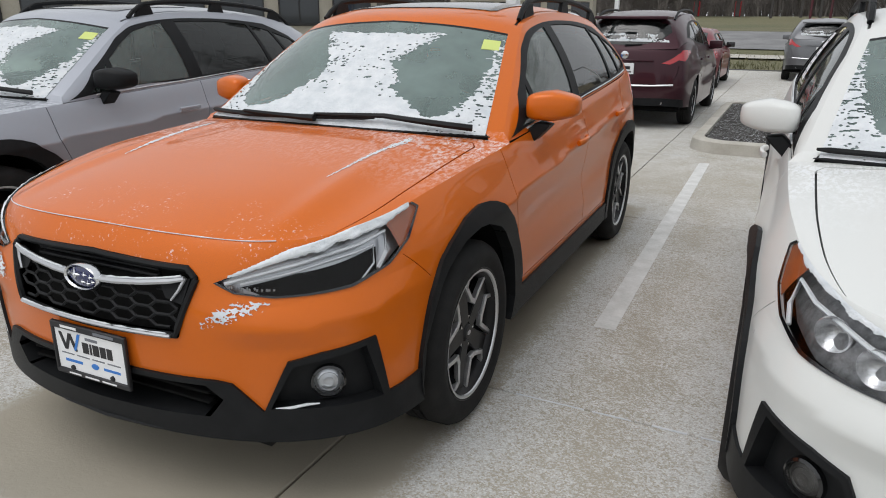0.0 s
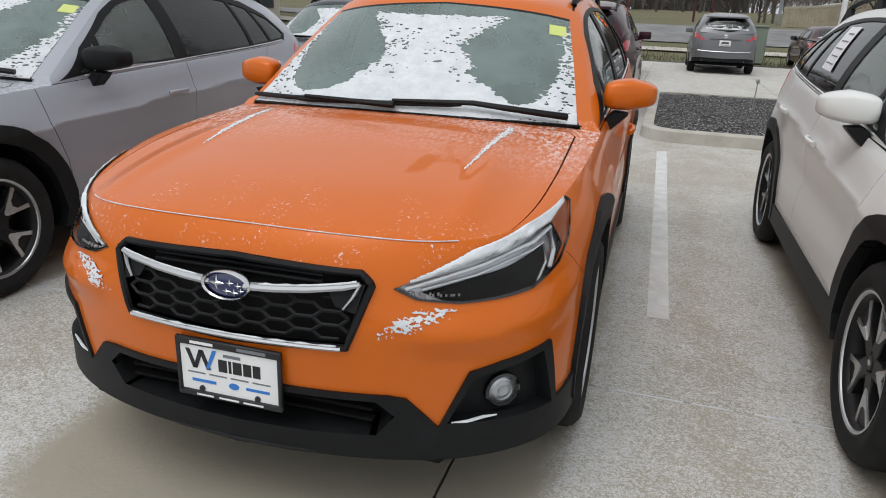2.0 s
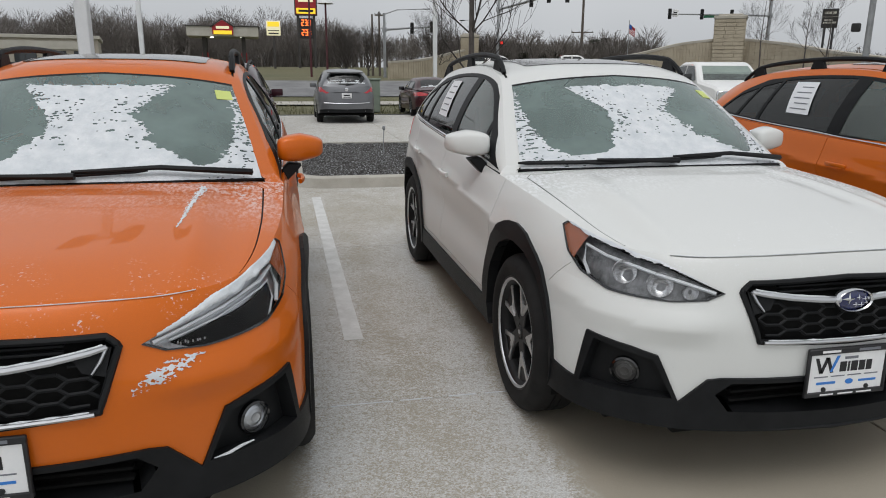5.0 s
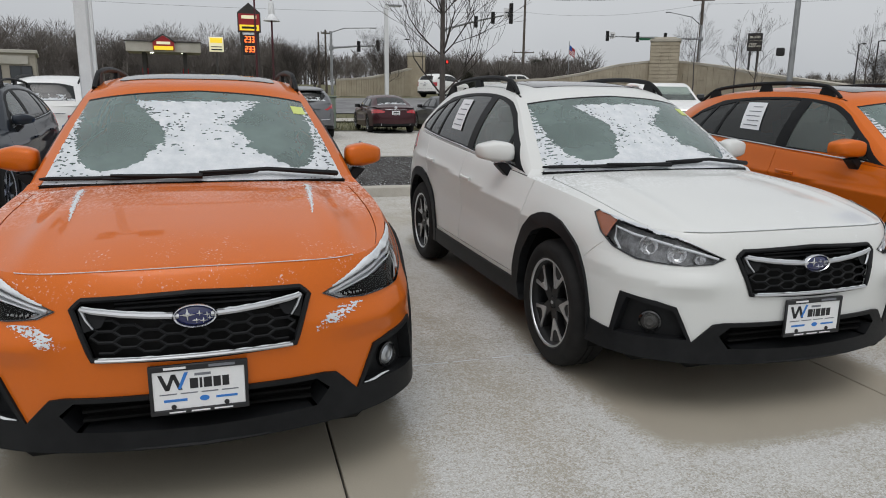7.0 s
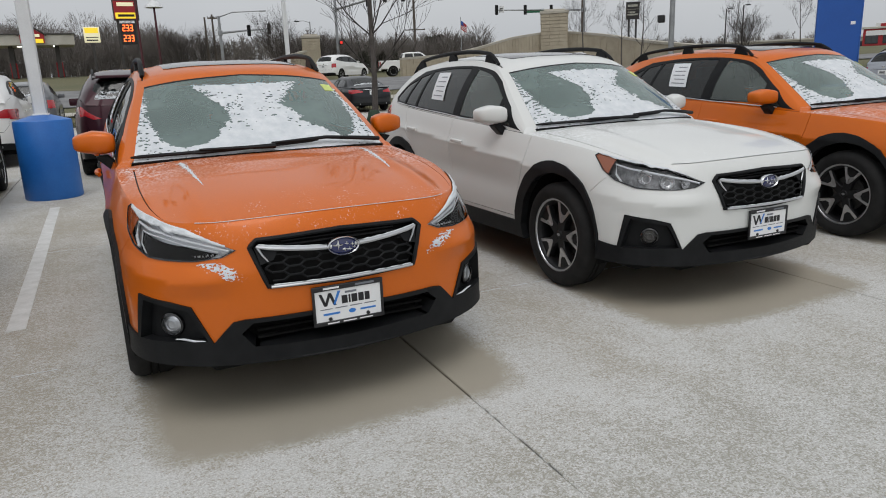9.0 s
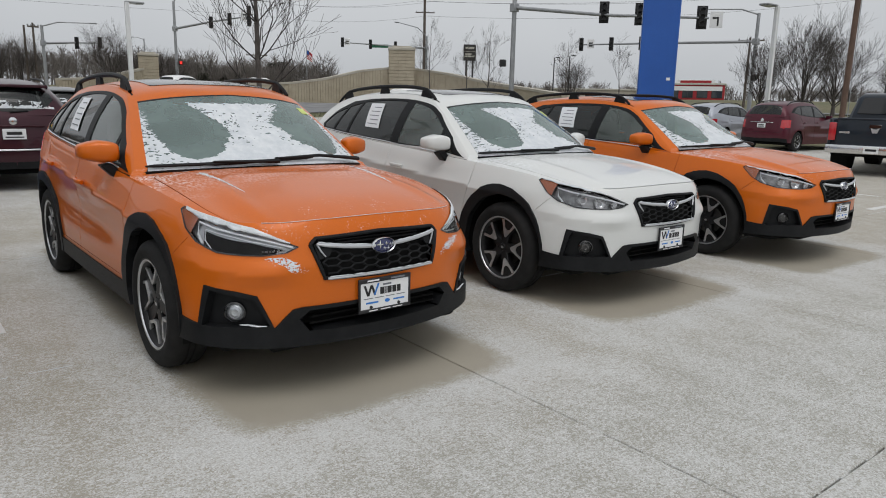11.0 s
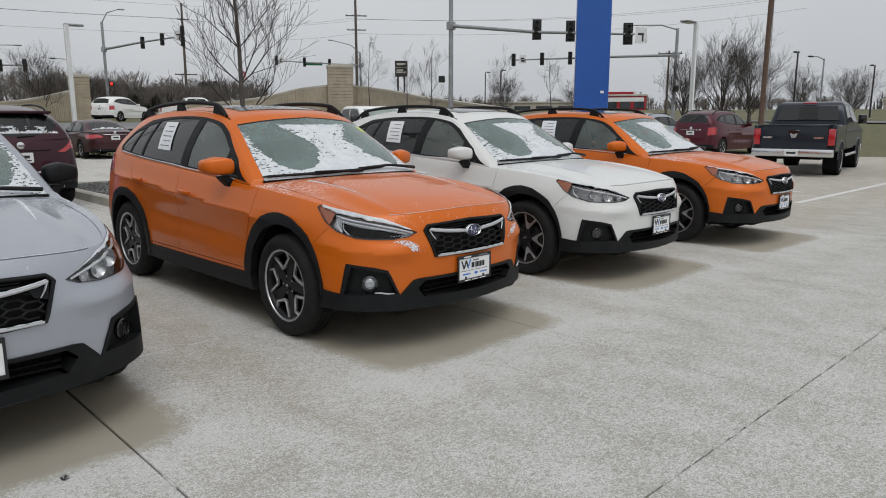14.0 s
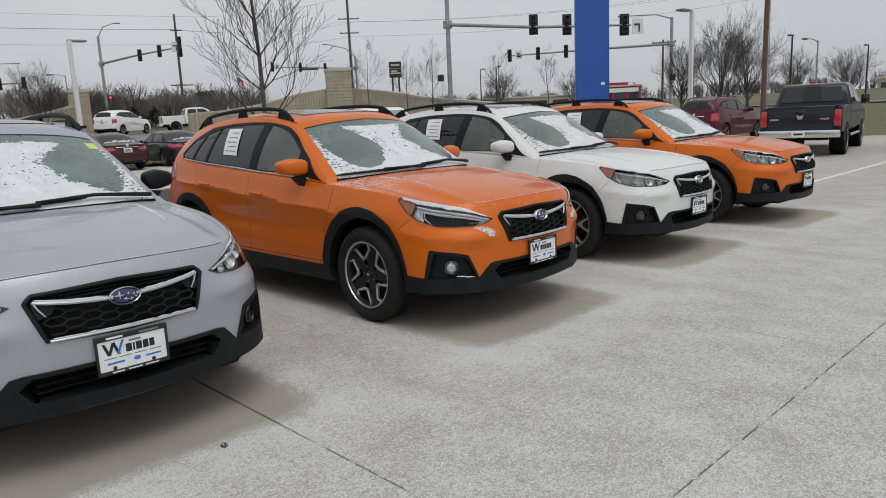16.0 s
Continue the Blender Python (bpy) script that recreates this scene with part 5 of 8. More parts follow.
# ---- other vehicles ----
def plain_car(name, paint, label, m, length=4.6, width=1.84, height=1.5, sedan=False, wheelbase=2.7, tail="wrap", rails=False, group="", snow=True, window="wide", glass=None):
    """A parked car with a five-door or saloon body, detailed at the tail; origin under the front axle, nose to -y."""
    C = thing(name, label, "car", m, group)
    sx, sz = width / 1.80, height / 1.545
    sy = wheelbase / 2.665
    rear = length - 0.925 * sy
    stretch = rear / 3.535

    def ty(y):
        return y * sy if y < 2.2 else 2.2 * sy + (y - 2.2) * (rear - 2.2 * sy) / (3.535 - 2.2)
    sc = lambda L: [(p[0] * sx, ty(p[1])) if len(p) == 2 else (p[0] * sx, ty(p[1]), p[2] * sz) for p in L]
    low, mid, top, belt = sc(LOW), sc(MID), sc(TOP), sc(BELT)
    zl = [z * (0.86 if sedan else 1.0) for z in ZLOW]
    rc, re = [(ty(y), z * sz) for y, z in ROOF_C], sc(ROOF_E)
    if sedan:
        top = [(x, y, z if k < 9 else 0.985 * sz * 1.02 + 0.02 * (k < 13)) for k, (x, y, z) in enumerate(top)]
        belt = [(x, y, min(z, 1.05 * sz)) for x, y, z in belt]
        rc = rc[:4] + [(ty(y), z * sz) for y, z in ((1.5, 1.53), (2.0, 1.535), (2.45, 1.45), (2.98, 1.16), (3.25, 1.105), (3.465, 1.045))]
        re = re[:4] + [(x * sx, ty(y), z * sz) for x, y, z in ((0.575, 1.55, 1.455), (0.57, 2.0, 1.455), (0.575, 2.45, 1.37), (0.66, 2.95, 1.10), (0.70, 3.22, 1.06), (0.70, 3.40, 1.03))]
    Wf = lambda a, h: body_wall(a, h, low, mid, top, zl)
    Rf = lambda s, v: roof_skin(s, v, rc, re)
    Sf = lambda v, w: side_skin(v, w, belt, re)
    wall = Patch(Wf, list(np.linspace(0, 15, 76)), list(np.linspace(0, 1, 17)))
    roof = Patch(Rf, list(np.linspace(0, 1, 15)), list(np.linspace(0, 9, 46)))
    side = Patch(Sf, list(np.linspace(0, 9, 46)), list(np.linspace(0, 1, 11)))
    sd = lambda *p: wall.flat(p, "yz", 2.5, 13.5)
    rr = lambda *p: wall.flat(p, "xz", 11.5, 15)
    R = 0.352 if not sedan else 0.335
    for yc in (0.0, wheelbase):
        wall.carve(None, sd(*ring_poly((yc, R), R + 0.05)))
    # tail: lights, lower bumper, plate recess, tailgate shut lines
    z0 = sz
    if tail == "swoosh":
        lights = [rr((0.86 * sx, 1.02 * z0), (0.60 * sx, 0.865 * z0), (0.50 * sx, 0.875 * z0), (0.70 * sx, 1.00 * z0)), sd((ty(3.05), 1.03 * z0), (ty(3.3), 0.90 * z0), (ty(3.42), 0.93 * z0), (ty(3.3), 1.05 * z0))]
    elif tail == "column":
        lights = [rr((0.86 * sx, 1.0 * z0), (0.72 * sx, 0.72 * z0), (0.62 * sx, 0.74 * z0), (0.62 * sx, 0.98 * z0)), sd((ty(3.15), 0.98 * z0), (ty(3.2), 0.74 * z0), (ty(3.4), 0.74 * z0), (ty(3.4), 0.98 * z0))]
    else:
        lights = [rr((0.84 * sx, 0.96 * z0), (0.84 * sx, 0.80 * z0), (0.42 * sx, 0.84 * z0), (0.42 * sx, 0.90 * z0), (0.66 * sx, 0.965 * z0)), sd((ty(3.0), 0.95 * z0), (ty(3.12), 0.80 * z0), (ty(3.38), 0.80 * z0), (ty(3.38), 0.96 * z0))]
    for p in lights:
        wall.carve("taillight", p)
    zb = 0.42 * z0
    wall.carve("rear_valance", [(11.6, -0.1)] + rr((0.80 * sx, zb), (0.60 * sx, zb), (0.02, zb + 0.02)) + [(15.1, -0.1)])
    wall.stripe("gap", rr((0.02, 0.60 * z0), (0.60 * sx, 0.60 * z0), (0.70 * sx, 0.70 * z0), (0.72 * sx, 0.85 * z0)), 0.004)
    for line in (sd((0.40 * sy, 0.99 * z0), (0.48 * sy, 0.36)), sd((1.60 * sy, 1.05 * z0), (1.58 * sy, 0.36)), sd((2.55 * sy, 1.08 * z0), (2.3 * sy, 0.7 * z0), (2.2 * sy, 0.36))):
        wall.stripe("gap", line, 0.004)
    wall.carve("headlight", wall.flat(((0.45 * sx, 0.72 * z0), (0.74 * sx, 0.72 * z0), (0.76 * sx, 0.86 * z0), (0.5 * sx, 0.82 * z0)), "xz", 0, 6))
    wall.carve("grille", wall.flat(((-0.02, 0.80 * z0), (0.40 * sx, 0.79 * z0), (0.34 * sx, 0.56 * z0), (-0.02, 0.55 * z0)), "xz", 0, 6))
    wall.carve("lower_grille", wall.flat(((-0.02, 0.46 * z0), (0.55 * sx, 0.45 * z0), (0.50 * sx, 0.30 * z0), (-0.02, 0.30 * z0)), "xz", 0, 6))
    roof.carve("windshield", [(-0.1, 0.12), (0.92, 0.12), (0.92, 2.0), (-0.1, 2.3)])
    v0, v1 = (6.05, 7.0) if sedan else (7.12, 8.5)
    if window == "smile":
        roof.carve("rear_window", [(-0.1, v0), (0.90, v0 + 0.1), (0.92, v0 + 0.6), (0.70, v1 - 0.12), (0.35, v1 + 0.12), (-0.1, v1 + 0.22)])
    else:
        roof.carve("rear_window", [(-0.1, v0), (0.86, v0), (0.84, v1), (-0.1, v1)])
    sv = lambda *p: side.flat([(ty(y), z * sz) for y, z in p], "yz")
    if sedan:
        side.carve("dlo", sv((0.58, 1.005), (1.06, 1.30), (1.32, 1.39), (1.62, 1.42), (2.0, 1.42), (2.38, 1.34), (2.78, 1.12), (2.70, 1.075), (1.6, 1.05)))
        side.carve("side_glass", sv((0.72, 1.03), (1.10, 1.28), (1.34, 1.365), (1.50, 1.385), (1.54, 1.06)), "dlo")
        side.carve("side_glass", sv((1.62, 1.065), (1.60, 1.39), (2.0, 1.39), (2.34, 1.315), (2.45, 1.10)), "dlo")
    else:
        side.carve("dlo", sv((0.555, 1.005), (0.78, 1.165), (1.06, 1.330), (1.30, 1.405), (1.62, 1.438), (2.15, 1.438), (2.55, 1.405), (2.90, 1.315), (3.08, 1.20), (2.5, 1.125), (1.6, 1.07)))
        side.carve("side_glass", sv((0.74, 1.04), (1.10, 1.30), (1.335, 1.385), (1.47, 1.41), (1.525, 1.085)), "dlo")
        side.carve("side_glass", sv((1.64, 1.095), (1.60, 1.41), (2.00, 1.418), (2.33, 1.40), (2.42, 1.14)), "dlo")
        side.carve("side_glass", sv((2.47, 1.145), (2.40, 1.39), (2.62, 1.35), (2.95, 1.20)), "dlo")

    def hood(s, q):
        s, q = np.asarray(s, float), np.asarray(q, float)
        ss, qq = np.clip(s, 0, 1), np.clip(q, 0, 1)
        one = np.ones_like(ss)
        front, sde = Wf(3.4 * ss, one), Wf(3.4 + 3.6 * qq, one)
        mid_c = np.stack([0 * qq, ty(-0.862) + (rc[0][0] - ty(-0.862)) * qq, 0.874 * sz + (rc[0][1] - 0.874 * sz) * qq ** 0.8], -1)
        cow = np.stack([top[8][0] * ss, rc[0][0] + (top[8][1] - rc[0][0]) * ss ** 2.2, rc[0][1] + (top[8][2] - rc[0][1]) * ss ** 3], -1)
        S, Q = ss[:, None], qq[:, None]
        c00, c10, c01, c11 = mid_c * 0 + np.array([0, ty(-0.862), 0.874 * sz]), Wf(3.4 * one, one), mid_c * 0 + np.array([0, *rc[0]]), Wf(7.0 * one, one)
        return (1 - Q) * front + Q * cow + (1 - S) * mid_c + S * sde - ((1 - S) * (1 - Q) * c00 + S * (1 - Q) * c10 + (1 - S) * Q * c01 + S * Q * c11)
    hp = Patch(hood, list(np.linspace(0, 1, 13)), list(np.linspace(0, 1, 13)))
    part("body", both(joined(wall.mesh("body", 0, 0.01), roof.mesh("body", 0, 0.008), side.mesh("body", 0, 0.01))), paint, C)
    part("hood", both(hp.mesh("body")), paint, C)
    part("panel_lining", both(joined(wall.mesh("gap", -0.012), wall.mesh("body", -0.014))), GAP, C)
    part("rear_valance", both(wall.mesh("rear_valance", 0.006, 0.02)), TRIM, C)
    part("grille", both(wall.mesh("grille", -0.01)), GLOSSBLK, C)
    part("lower_grille", both(wall.mesh("lower_grille", -0.01)), TRIM, C)
    rw = part("rear_window", both(roof.mesh("rear_window", 0.001)), PRIVACY, C, "dark rear window with snow on it" if snow else "")
    part("windshield", both(roof.mesh("windshield", 0.0)), WSGLASS, C)
    for s, fix in ((1, lambda p: p), (-1, mirrored)):
        part("taillight", fix(wall.mesh("taillight", 0.006, 0.012)), REDLENS, C)
        part("headlight", fix(wall.mesh("headlight", 0.002, 0.01)), CHROME, C)
        part("side_glass", fix(side.mesh("side_glass", -0.003)), glass or PRIVACY, C)
        part("window_trim", fix(side.mesh("dlo", 0.001, 0.01)), TRIM, C)
        mx, my, mz = s * (belt[1][0] + 0.11), ty(0.72), 1.07 * sz
        part("door_mirror", boxes(((mx, my, mz), (0.22, 0.10, 0.14), 0.04, None, 2), ((mx - s * 0.08, my, mz - 0.05), (0.12, 0.06, 0.06), 0.01)), paint if not sedan else GLOSSBLK, C)
        for y in (1.42, 2.3):
            part("door_handle", boxes(((s * (mid[9][0] + 0.010), y * sy, 0.90 * sz), (0.03, 0.17, 0.03), 0.01)), paint, C)
        for yc in (0.0, wheelbase):
            wheel(C, (s * (mid[9][0] - 0.105), yc, R), s, R, 0.215, R - 0.125, "split")
            part("wheel_liner", moved(lathe([(0.10, -0.02), (R + 0.055, -0.02), (R + 0.055, 0.26)], 18, "x", -0.25, math.pi + 0.5), pose(s * (mid[9][0] - 0.30), yc, R) @ Matrix.Diagonal((s, 1, 1, 1))), LINER, C)
        if rails:
            vs = np.linspace(2.95, 6.6, 16)
            rp = Rf(np.full(16, 0.95), vs)
            part("roof_rail", sweep([(s * p[0], p[1], p[2] + 0.05 * min(1, 2.4 * math.sin(math.pi * i / 15))) for i, p in enumerate(rp)], 0.018, 6), SATIN if rails == "bright" else TRIM, C)
        part("exhaust", moved(lathe([(0.02, 0.0), (0.036, 0.0), (0.038, -0.08)], 14, "y"), pose(s * 0.52 * sx, rear - 0.06, 0.36 * sz)), SATIN, C)
    part("underbody", boxes(((0, wheelbase / 2, 0.27), (width * 0.82, length * 0.84, 0.08), 0.02)), LINER, C)
    part("cabin", boxes(((0, 1.75 * sy, 0.6), (1.3 * sx, 2.5, 0.14), 0.03), ((-0.36, 1.75 * sy, 0.95 * sz), (0.5, 0.2, 0.7 * sz), 0.05), ((0.36, 1.75 * sy, 0.95 * sz), (0.5, 0.2, 0.7 * sz), 0.05), ((0, 2.6 * sy, 0.92 * sz), (1.25, 0.2, 0.5), 0.05)), INTERIOR, C)
    # plate with a printed bar, bright strip, round badge
    yp, zp = (rear + 0.004, 0.80 * sz) if tail != "wrap" else (rear - 0.012, 0.83 * sz)
    if sedan:
        yp, zp = rear - 0.008, 0.83 * sz
    pl = part("plate", boxes(((0, yp, zp), (0.305, 0.02, 0.155), 0.003)), PLATE_W, C, "white dealer plate")
    part("plate_print", boxes(((0, yp + 0.011, zp + 0.012), (0.20, 0.002, 0.045), 0.0), ((0, yp + 0.011, zp - 0.045), (0.24, 0.002, 0.018), 0.0)), INK, pl)
    part("tail_strip", boxes(((0, rear - 0.02, zp + 0.115), (0.80 * sx, 0.03, 0.022), 0.006)), CHROME if tail != "swoosh" else paint, C)
    part("badge", moved(lathe([(0.0, 0.02), (0.030, 0.018), (0.055, 0.012), (0.058, 0.0)], 18, "y"), pose(0, rear - 0.045, zp + 0.19)), CHROME, C)
    if tail == "swoosh":
        part("bumper_strip", sweep([(-0.68 * sx, rear - 0.07, 0.60 * sz), (-0.4, rear + 0.012, 0.585 * sz), (0, rear + 0.02, 0.58 * sz), (0.4, rear + 0.012, 0.585 * sz), (0.68 * sx, rear - 0.07, 0.60 * sz)], 0.014, 6), SATIN, C)
        part("spoiler", prism([(-0.55 * sx, ty(3.10)), (0.55 * sx, ty(3.10)), (0.50 * sx, ty(3.36)), (-0.50 * sx, ty(3.36))], 1.435 * sz, 1.475 * sz, "z", 0.01), paint, C)
        part("rear_wiper", rods(((0.02, ty(3.46), 1.10 * sz), (-0.22, ty(3.445), 1.115 * sz), 0.012)), TRIM, C)
    if snow:
        us, vs = np.linspace(-0.84, 0.84, 130), np.linspace(v0 + 0.1, v1 - 0.02, 56)
        fr_ = lambda u, v, p: (v - v0) / (v1 - v0) < 0.78 + 0.35 * noise.noise(Vector((u * 5, v * 6, 8))) + 0.30 * noise.noise(Vector((u * 30, v * 26, 2))) + 0.22 * noise.noise(Vector((u * 75, v * 60, 4)))
        sp, sf = snow_sheet(Rf, us, vs, fr_, 0.004)
        if sf:
            part("snow", (sp, sf), SNOW, rw, "crust of snow")
    return C


def pickup(name, paint, label, m, crew=True, bright=True, group=""):
    """A full-size pick-up; origin on the ground under the middle of the tailgate, nose to +y."""
    C = thing(name, label, "pickup truck", m, group)
    L, hw = 5.85, 0.98
    bed = merged(prism([(0.04, 0.62), (0.04, 1.30), (1.78, 1.32), (1.78, 0.62)], hw - 0.10, hw, "x", 0.03), prism([(0.04, 0.62), (0.04, 1.30), (1.78, 1.32), (1.78, 0.62)], -hw, -hw + 0.10, "x", 0.03), boxes(((0, 0.95, 0.72), (1.9, 1.75, 0.08), 0.01), ((0, 1.76, 0.98), (1.8, 0.05, 0.66), 0.01)))
    part("bed", bed, paint, C)
    tg = part("tailgate", boxes(((0, 0.035, 0.97), (1.58, 0.07, 0.66), 0.025, None, 2), ((0, 0.025, 1.29), (1.60, 0.09, 0.05), 0.018)), paint, C)
    part("tailgate_handle", boxes(((0, -0.004, 1.13), (0.26, 0.02, 0.09), 0.012)), GLOSSBLK, tg)
    part("badge", prism([(-0.09, 1.10), (-0.05, 0.98), (0.05, 0.98), (0.09, 1.10), (0.03, 1.07), (-0.03, 1.07)], -0.012, 0.0, "y"), SATIN, tg)
    for x in (-0.62, 0.58):
        part("lettering_bar", boxes(((x, -0.001, 0.98), (0.22, 0.006, 0.045), 0.001)), CHROME, tg)
    cab = [(1.82, 0.62), (1.82, 1.34), (1.98, 1.86), (2.25, 1.93), (3.25, 1.93), (3.55, 1.86), (4.22, 1.36), (5.55, 1.22), (5.80, 1.12), (5.84, 0.62)]
    def lean(bm):
        for v in bm.verts:
            if v.co.z > 1.36:
                v.co.x *= 1 - 0.30 * (v.co.z - 1.36)
        return bm
    part("cab", lean(prism(cab, -hw + 0.01, hw - 0.01, "x", 0.07)), paint, C)
    rg = part("rear_glass", lean(prism([(1.800, 1.42), (1.940, 1.81), (1.965, 1.80), (1.815, 1.41)], -0.80, 0.80, "x")), GLOSSBLK, C, "dark rear cab window")
    part("slider_pane", lean(prism([(1.796, 1.44), (1.932, 1.79), (1.940, 1.79), (1.804, 1.44)], -0.26, 0.26, "x")), PRIVACY, rg)
    part("windshield", lean(prism([(3.62, 1.80), (4.18, 1.40), (4.20, 1.41), (3.64, 1.81)], -0.80, 0.80, "x")), DOORGLASS, C)
    part("brake_lamp", boxes(((0, 1.965, 1.885), (0.36, 0.05, 0.035), 0.008)), REDLENS, C)
    for s in (-1, 1):
        for pane in ([(2.02, 1.38), (2.14, 1.80), (2.76, 1.82), (2.78, 1.38)], [(2.88, 1.38), (2.86, 1.82), (3.45, 1.80), (3.95, 1.38)]):
            part("side_glass", lean(prism(pane, *sorted((s * (hw - 0.014), s * (hw - 0.004))), "x")), PRIVACY, C)
        part("taillight", boxes(((s * 0.875, 0.03, 1.00), (0.16, 0.09, 0.42), 0.03, None, 2)), REDLENS, C)
        part("door_mirror", boxes(((s * (hw + 0.15), 3.75, 1.45), (0.22, 0.12, 0.26), 0.04, None, 2)), GLOSSBLK, C)
        part("flare", moved(lathe([(0.43, s * (hw - 0.02)), (0.47, s * (hw + 0.012)), (0.50, s * (hw - 0.01))], 24, "x", 0, math.pi), pose(0, 1.05, 0.42)), paint, C)
        part("flare", moved(lathe([(0.43, s * (hw - 0.02)), (0.47, s * (hw + 0.012)), (0.50, s * (hw - 0.01))], 24, "x", 0, math.pi), pose(0, 4.70, 0.42)), paint, C)
        for y in (1.05, 4.70):
            part("wheel_well", rods(((s * (hw + 0.004), y, 0.44), (s * (hw - 0.35), y, 0.44), 0.44), seg=28), LINER, C)
            wheel(C, (s * (hw - 0.10), y, 0.40), s, 0.40, 0.26, 0.26, "split")
        part("step_bar", rods(((s * (hw - 0.02), 1.9, 0.48), (s * (hw - 0.02), 4.1, 0.48), 0.045)), CHROME if bright else TRIM, C)
    bp = part("rear_bumper", boxes(((0, -0.06, 0.60), (1.92, 0.20, 0.20), 0.04, None, 2)), CHROME if bright else paint, C, "chrome rear bumper" if bright else "")
    part("plate", boxes(((0, -0.165, 0.60), (0.31, 0.015, 0.155), 0.004)), PLATE_W, bp)
    part("plate_print", boxes(((0, -0.174, 0.60), (0.22, 0.003, 0.05), 0.0)), INK, bp)
    part("front_bumper", boxes(((0, 5.84, 0.62), (1.95, 0.2, 0.26), 0.05, None, 2)), CHROME if bright else paint, C)
    part("grille", boxes(((0, 5.82, 0.95), (1.3, 0.06, 0.36), 0.03)), CHROME, C)
    for s in (-1, 1):
        part("headlight", boxes(((s * 0.80, 5.78, 0.98), (0.34, 0.10, 0.26), 0.03)), CHROME, C)
    part("frame", boxes(((0, 2.9, 0.50), (1.3, 5.4, 0.16), 0.02)), LINER, C)
    return C


# ---- ground ----
def rise(x, y):
    """Height of the land: level in the car park, then a slow climb to the road and beyond."""
    r = math.hypot(x + 1, y - 2)
    q = max(0.0, min(1.0, (r - 27.0) / 20.0))
    h = 1.25 * q * q * (3 - 2 * q)
    q = max(0.0, min(1.0, (r - 55.0) / 60.0))
    return h + 1.6 * q * q * (3 - 2 * q)


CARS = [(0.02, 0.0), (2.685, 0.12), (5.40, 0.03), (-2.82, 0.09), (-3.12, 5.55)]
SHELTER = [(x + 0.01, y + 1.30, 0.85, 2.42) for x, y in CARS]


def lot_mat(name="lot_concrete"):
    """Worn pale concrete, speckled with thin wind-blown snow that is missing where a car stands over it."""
    m = Mat(name).set(Roughness=0.82, Specular_IOR_Level=0.35)
    pos = m.node("NewGeometry").outputs["Position"]
    sp = m.node("SeparateXYZ")
    m.link(pos, sp.inputs[0])
    x, y, _ = sp.outputs
    broad, mid_n = m.noise(0.5, 5.0, world_space=True), m.noise(2.6, 5.0, world_space=True)
    fine, pebble = m.noise(260.0, 2.0, world_space=True), m.noise(120.0, 3.0, world_space=True, rough=0.6)
    drift = m.noise(3.2, 7.0, (1.0, 0.7, 1.0), world_space=True, rough=0.65)
    vor = m.node("TexVoronoi", Scale=150.0, Randomness=1.0)
    m.link(pos, vor.inputs["Vector"])
    vs_ = m.node("SeparateXYZ")
    m.link(vor.outputs["Color"], vs_.inputs[0])
    grain = m.math("ADD", m.math("MULTIPLY", vs_.outputs[0], 0.30), m.math("MULTIPLY", m.noise(42.0, 6.0, (0.8, 1.0, 1.0), world_space=True, rough=0.78), 0.70))
    base = m.ramp(mid_n, (0.25, (0.30, 0.268, 0.205)), (0.75, (0.385, 0.345, 0.27)))
    base = m.mix(0.35, base, m.ramp(broad, (0.3, (0.28, 0.25, 0.19)), (0.7, (0.44, 0.40, 0.32))))
    base = m.mix(0.27, base, m.ramp(fine, (0.3, (0.12, 0.105, 0.085)), (0.7, (0.52, 0.47, 0.40))))
    oi = m.node("ObjectInfo").outputs["Random"]
    base = m.mix(0.10, base, m.ramp(oi, (0.0, (0.18, 0.16, 0.13)), (1.0, (0.42, 0.39, 0.34))))
    # the driving lane is greyer than the bays
    lane = m.node("MapRange", From_Min=-0.4, From_Max=-2.0, To_Min=0.0, To_Max=1.0)
    m.link(m.math("ADD", y, m.math("MULTIPLY", m.math("SUBTRACT", broad, 0.5), 1.6)), lane.inputs["Value"])
    base = m.mix(m.math("MULTIPLY", lane.outputs[0], 0.75), base, m.ramp(fine, (0.3, (0.235, 0.23, 0.20)), (0.7, (0.355, 0.35, 0.31))))
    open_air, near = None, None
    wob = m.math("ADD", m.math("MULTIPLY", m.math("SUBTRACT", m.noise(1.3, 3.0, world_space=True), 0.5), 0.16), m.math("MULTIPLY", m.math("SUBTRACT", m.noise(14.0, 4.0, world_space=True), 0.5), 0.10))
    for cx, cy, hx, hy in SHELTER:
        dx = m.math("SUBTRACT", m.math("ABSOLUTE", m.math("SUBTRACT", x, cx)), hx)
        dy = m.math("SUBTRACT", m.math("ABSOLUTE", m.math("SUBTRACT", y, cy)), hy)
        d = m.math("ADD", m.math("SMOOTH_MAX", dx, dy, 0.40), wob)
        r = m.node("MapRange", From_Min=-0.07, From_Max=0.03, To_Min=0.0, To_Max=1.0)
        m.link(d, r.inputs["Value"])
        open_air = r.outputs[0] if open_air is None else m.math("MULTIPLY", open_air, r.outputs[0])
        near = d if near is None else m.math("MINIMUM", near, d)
    # a soft brighter drift where the wind drops beside each car
    rim = m.ramp(m.math("MULTIPLY", near, 1.0), (0.0, 0.3), (0.06, 1.0), (0.20, 0.8), (0.60, 0.0))
    deep = m.node("MapRange", From_Min=4.4, From_Max=7.5, To_Min=0.0, To_Max=1.0)
    m.link(m.math("ADD", y, m.math("MULTIPLY", m.math("SUBTRACT", broad, 0.5), 3.0)), deep.inputs["Value"])
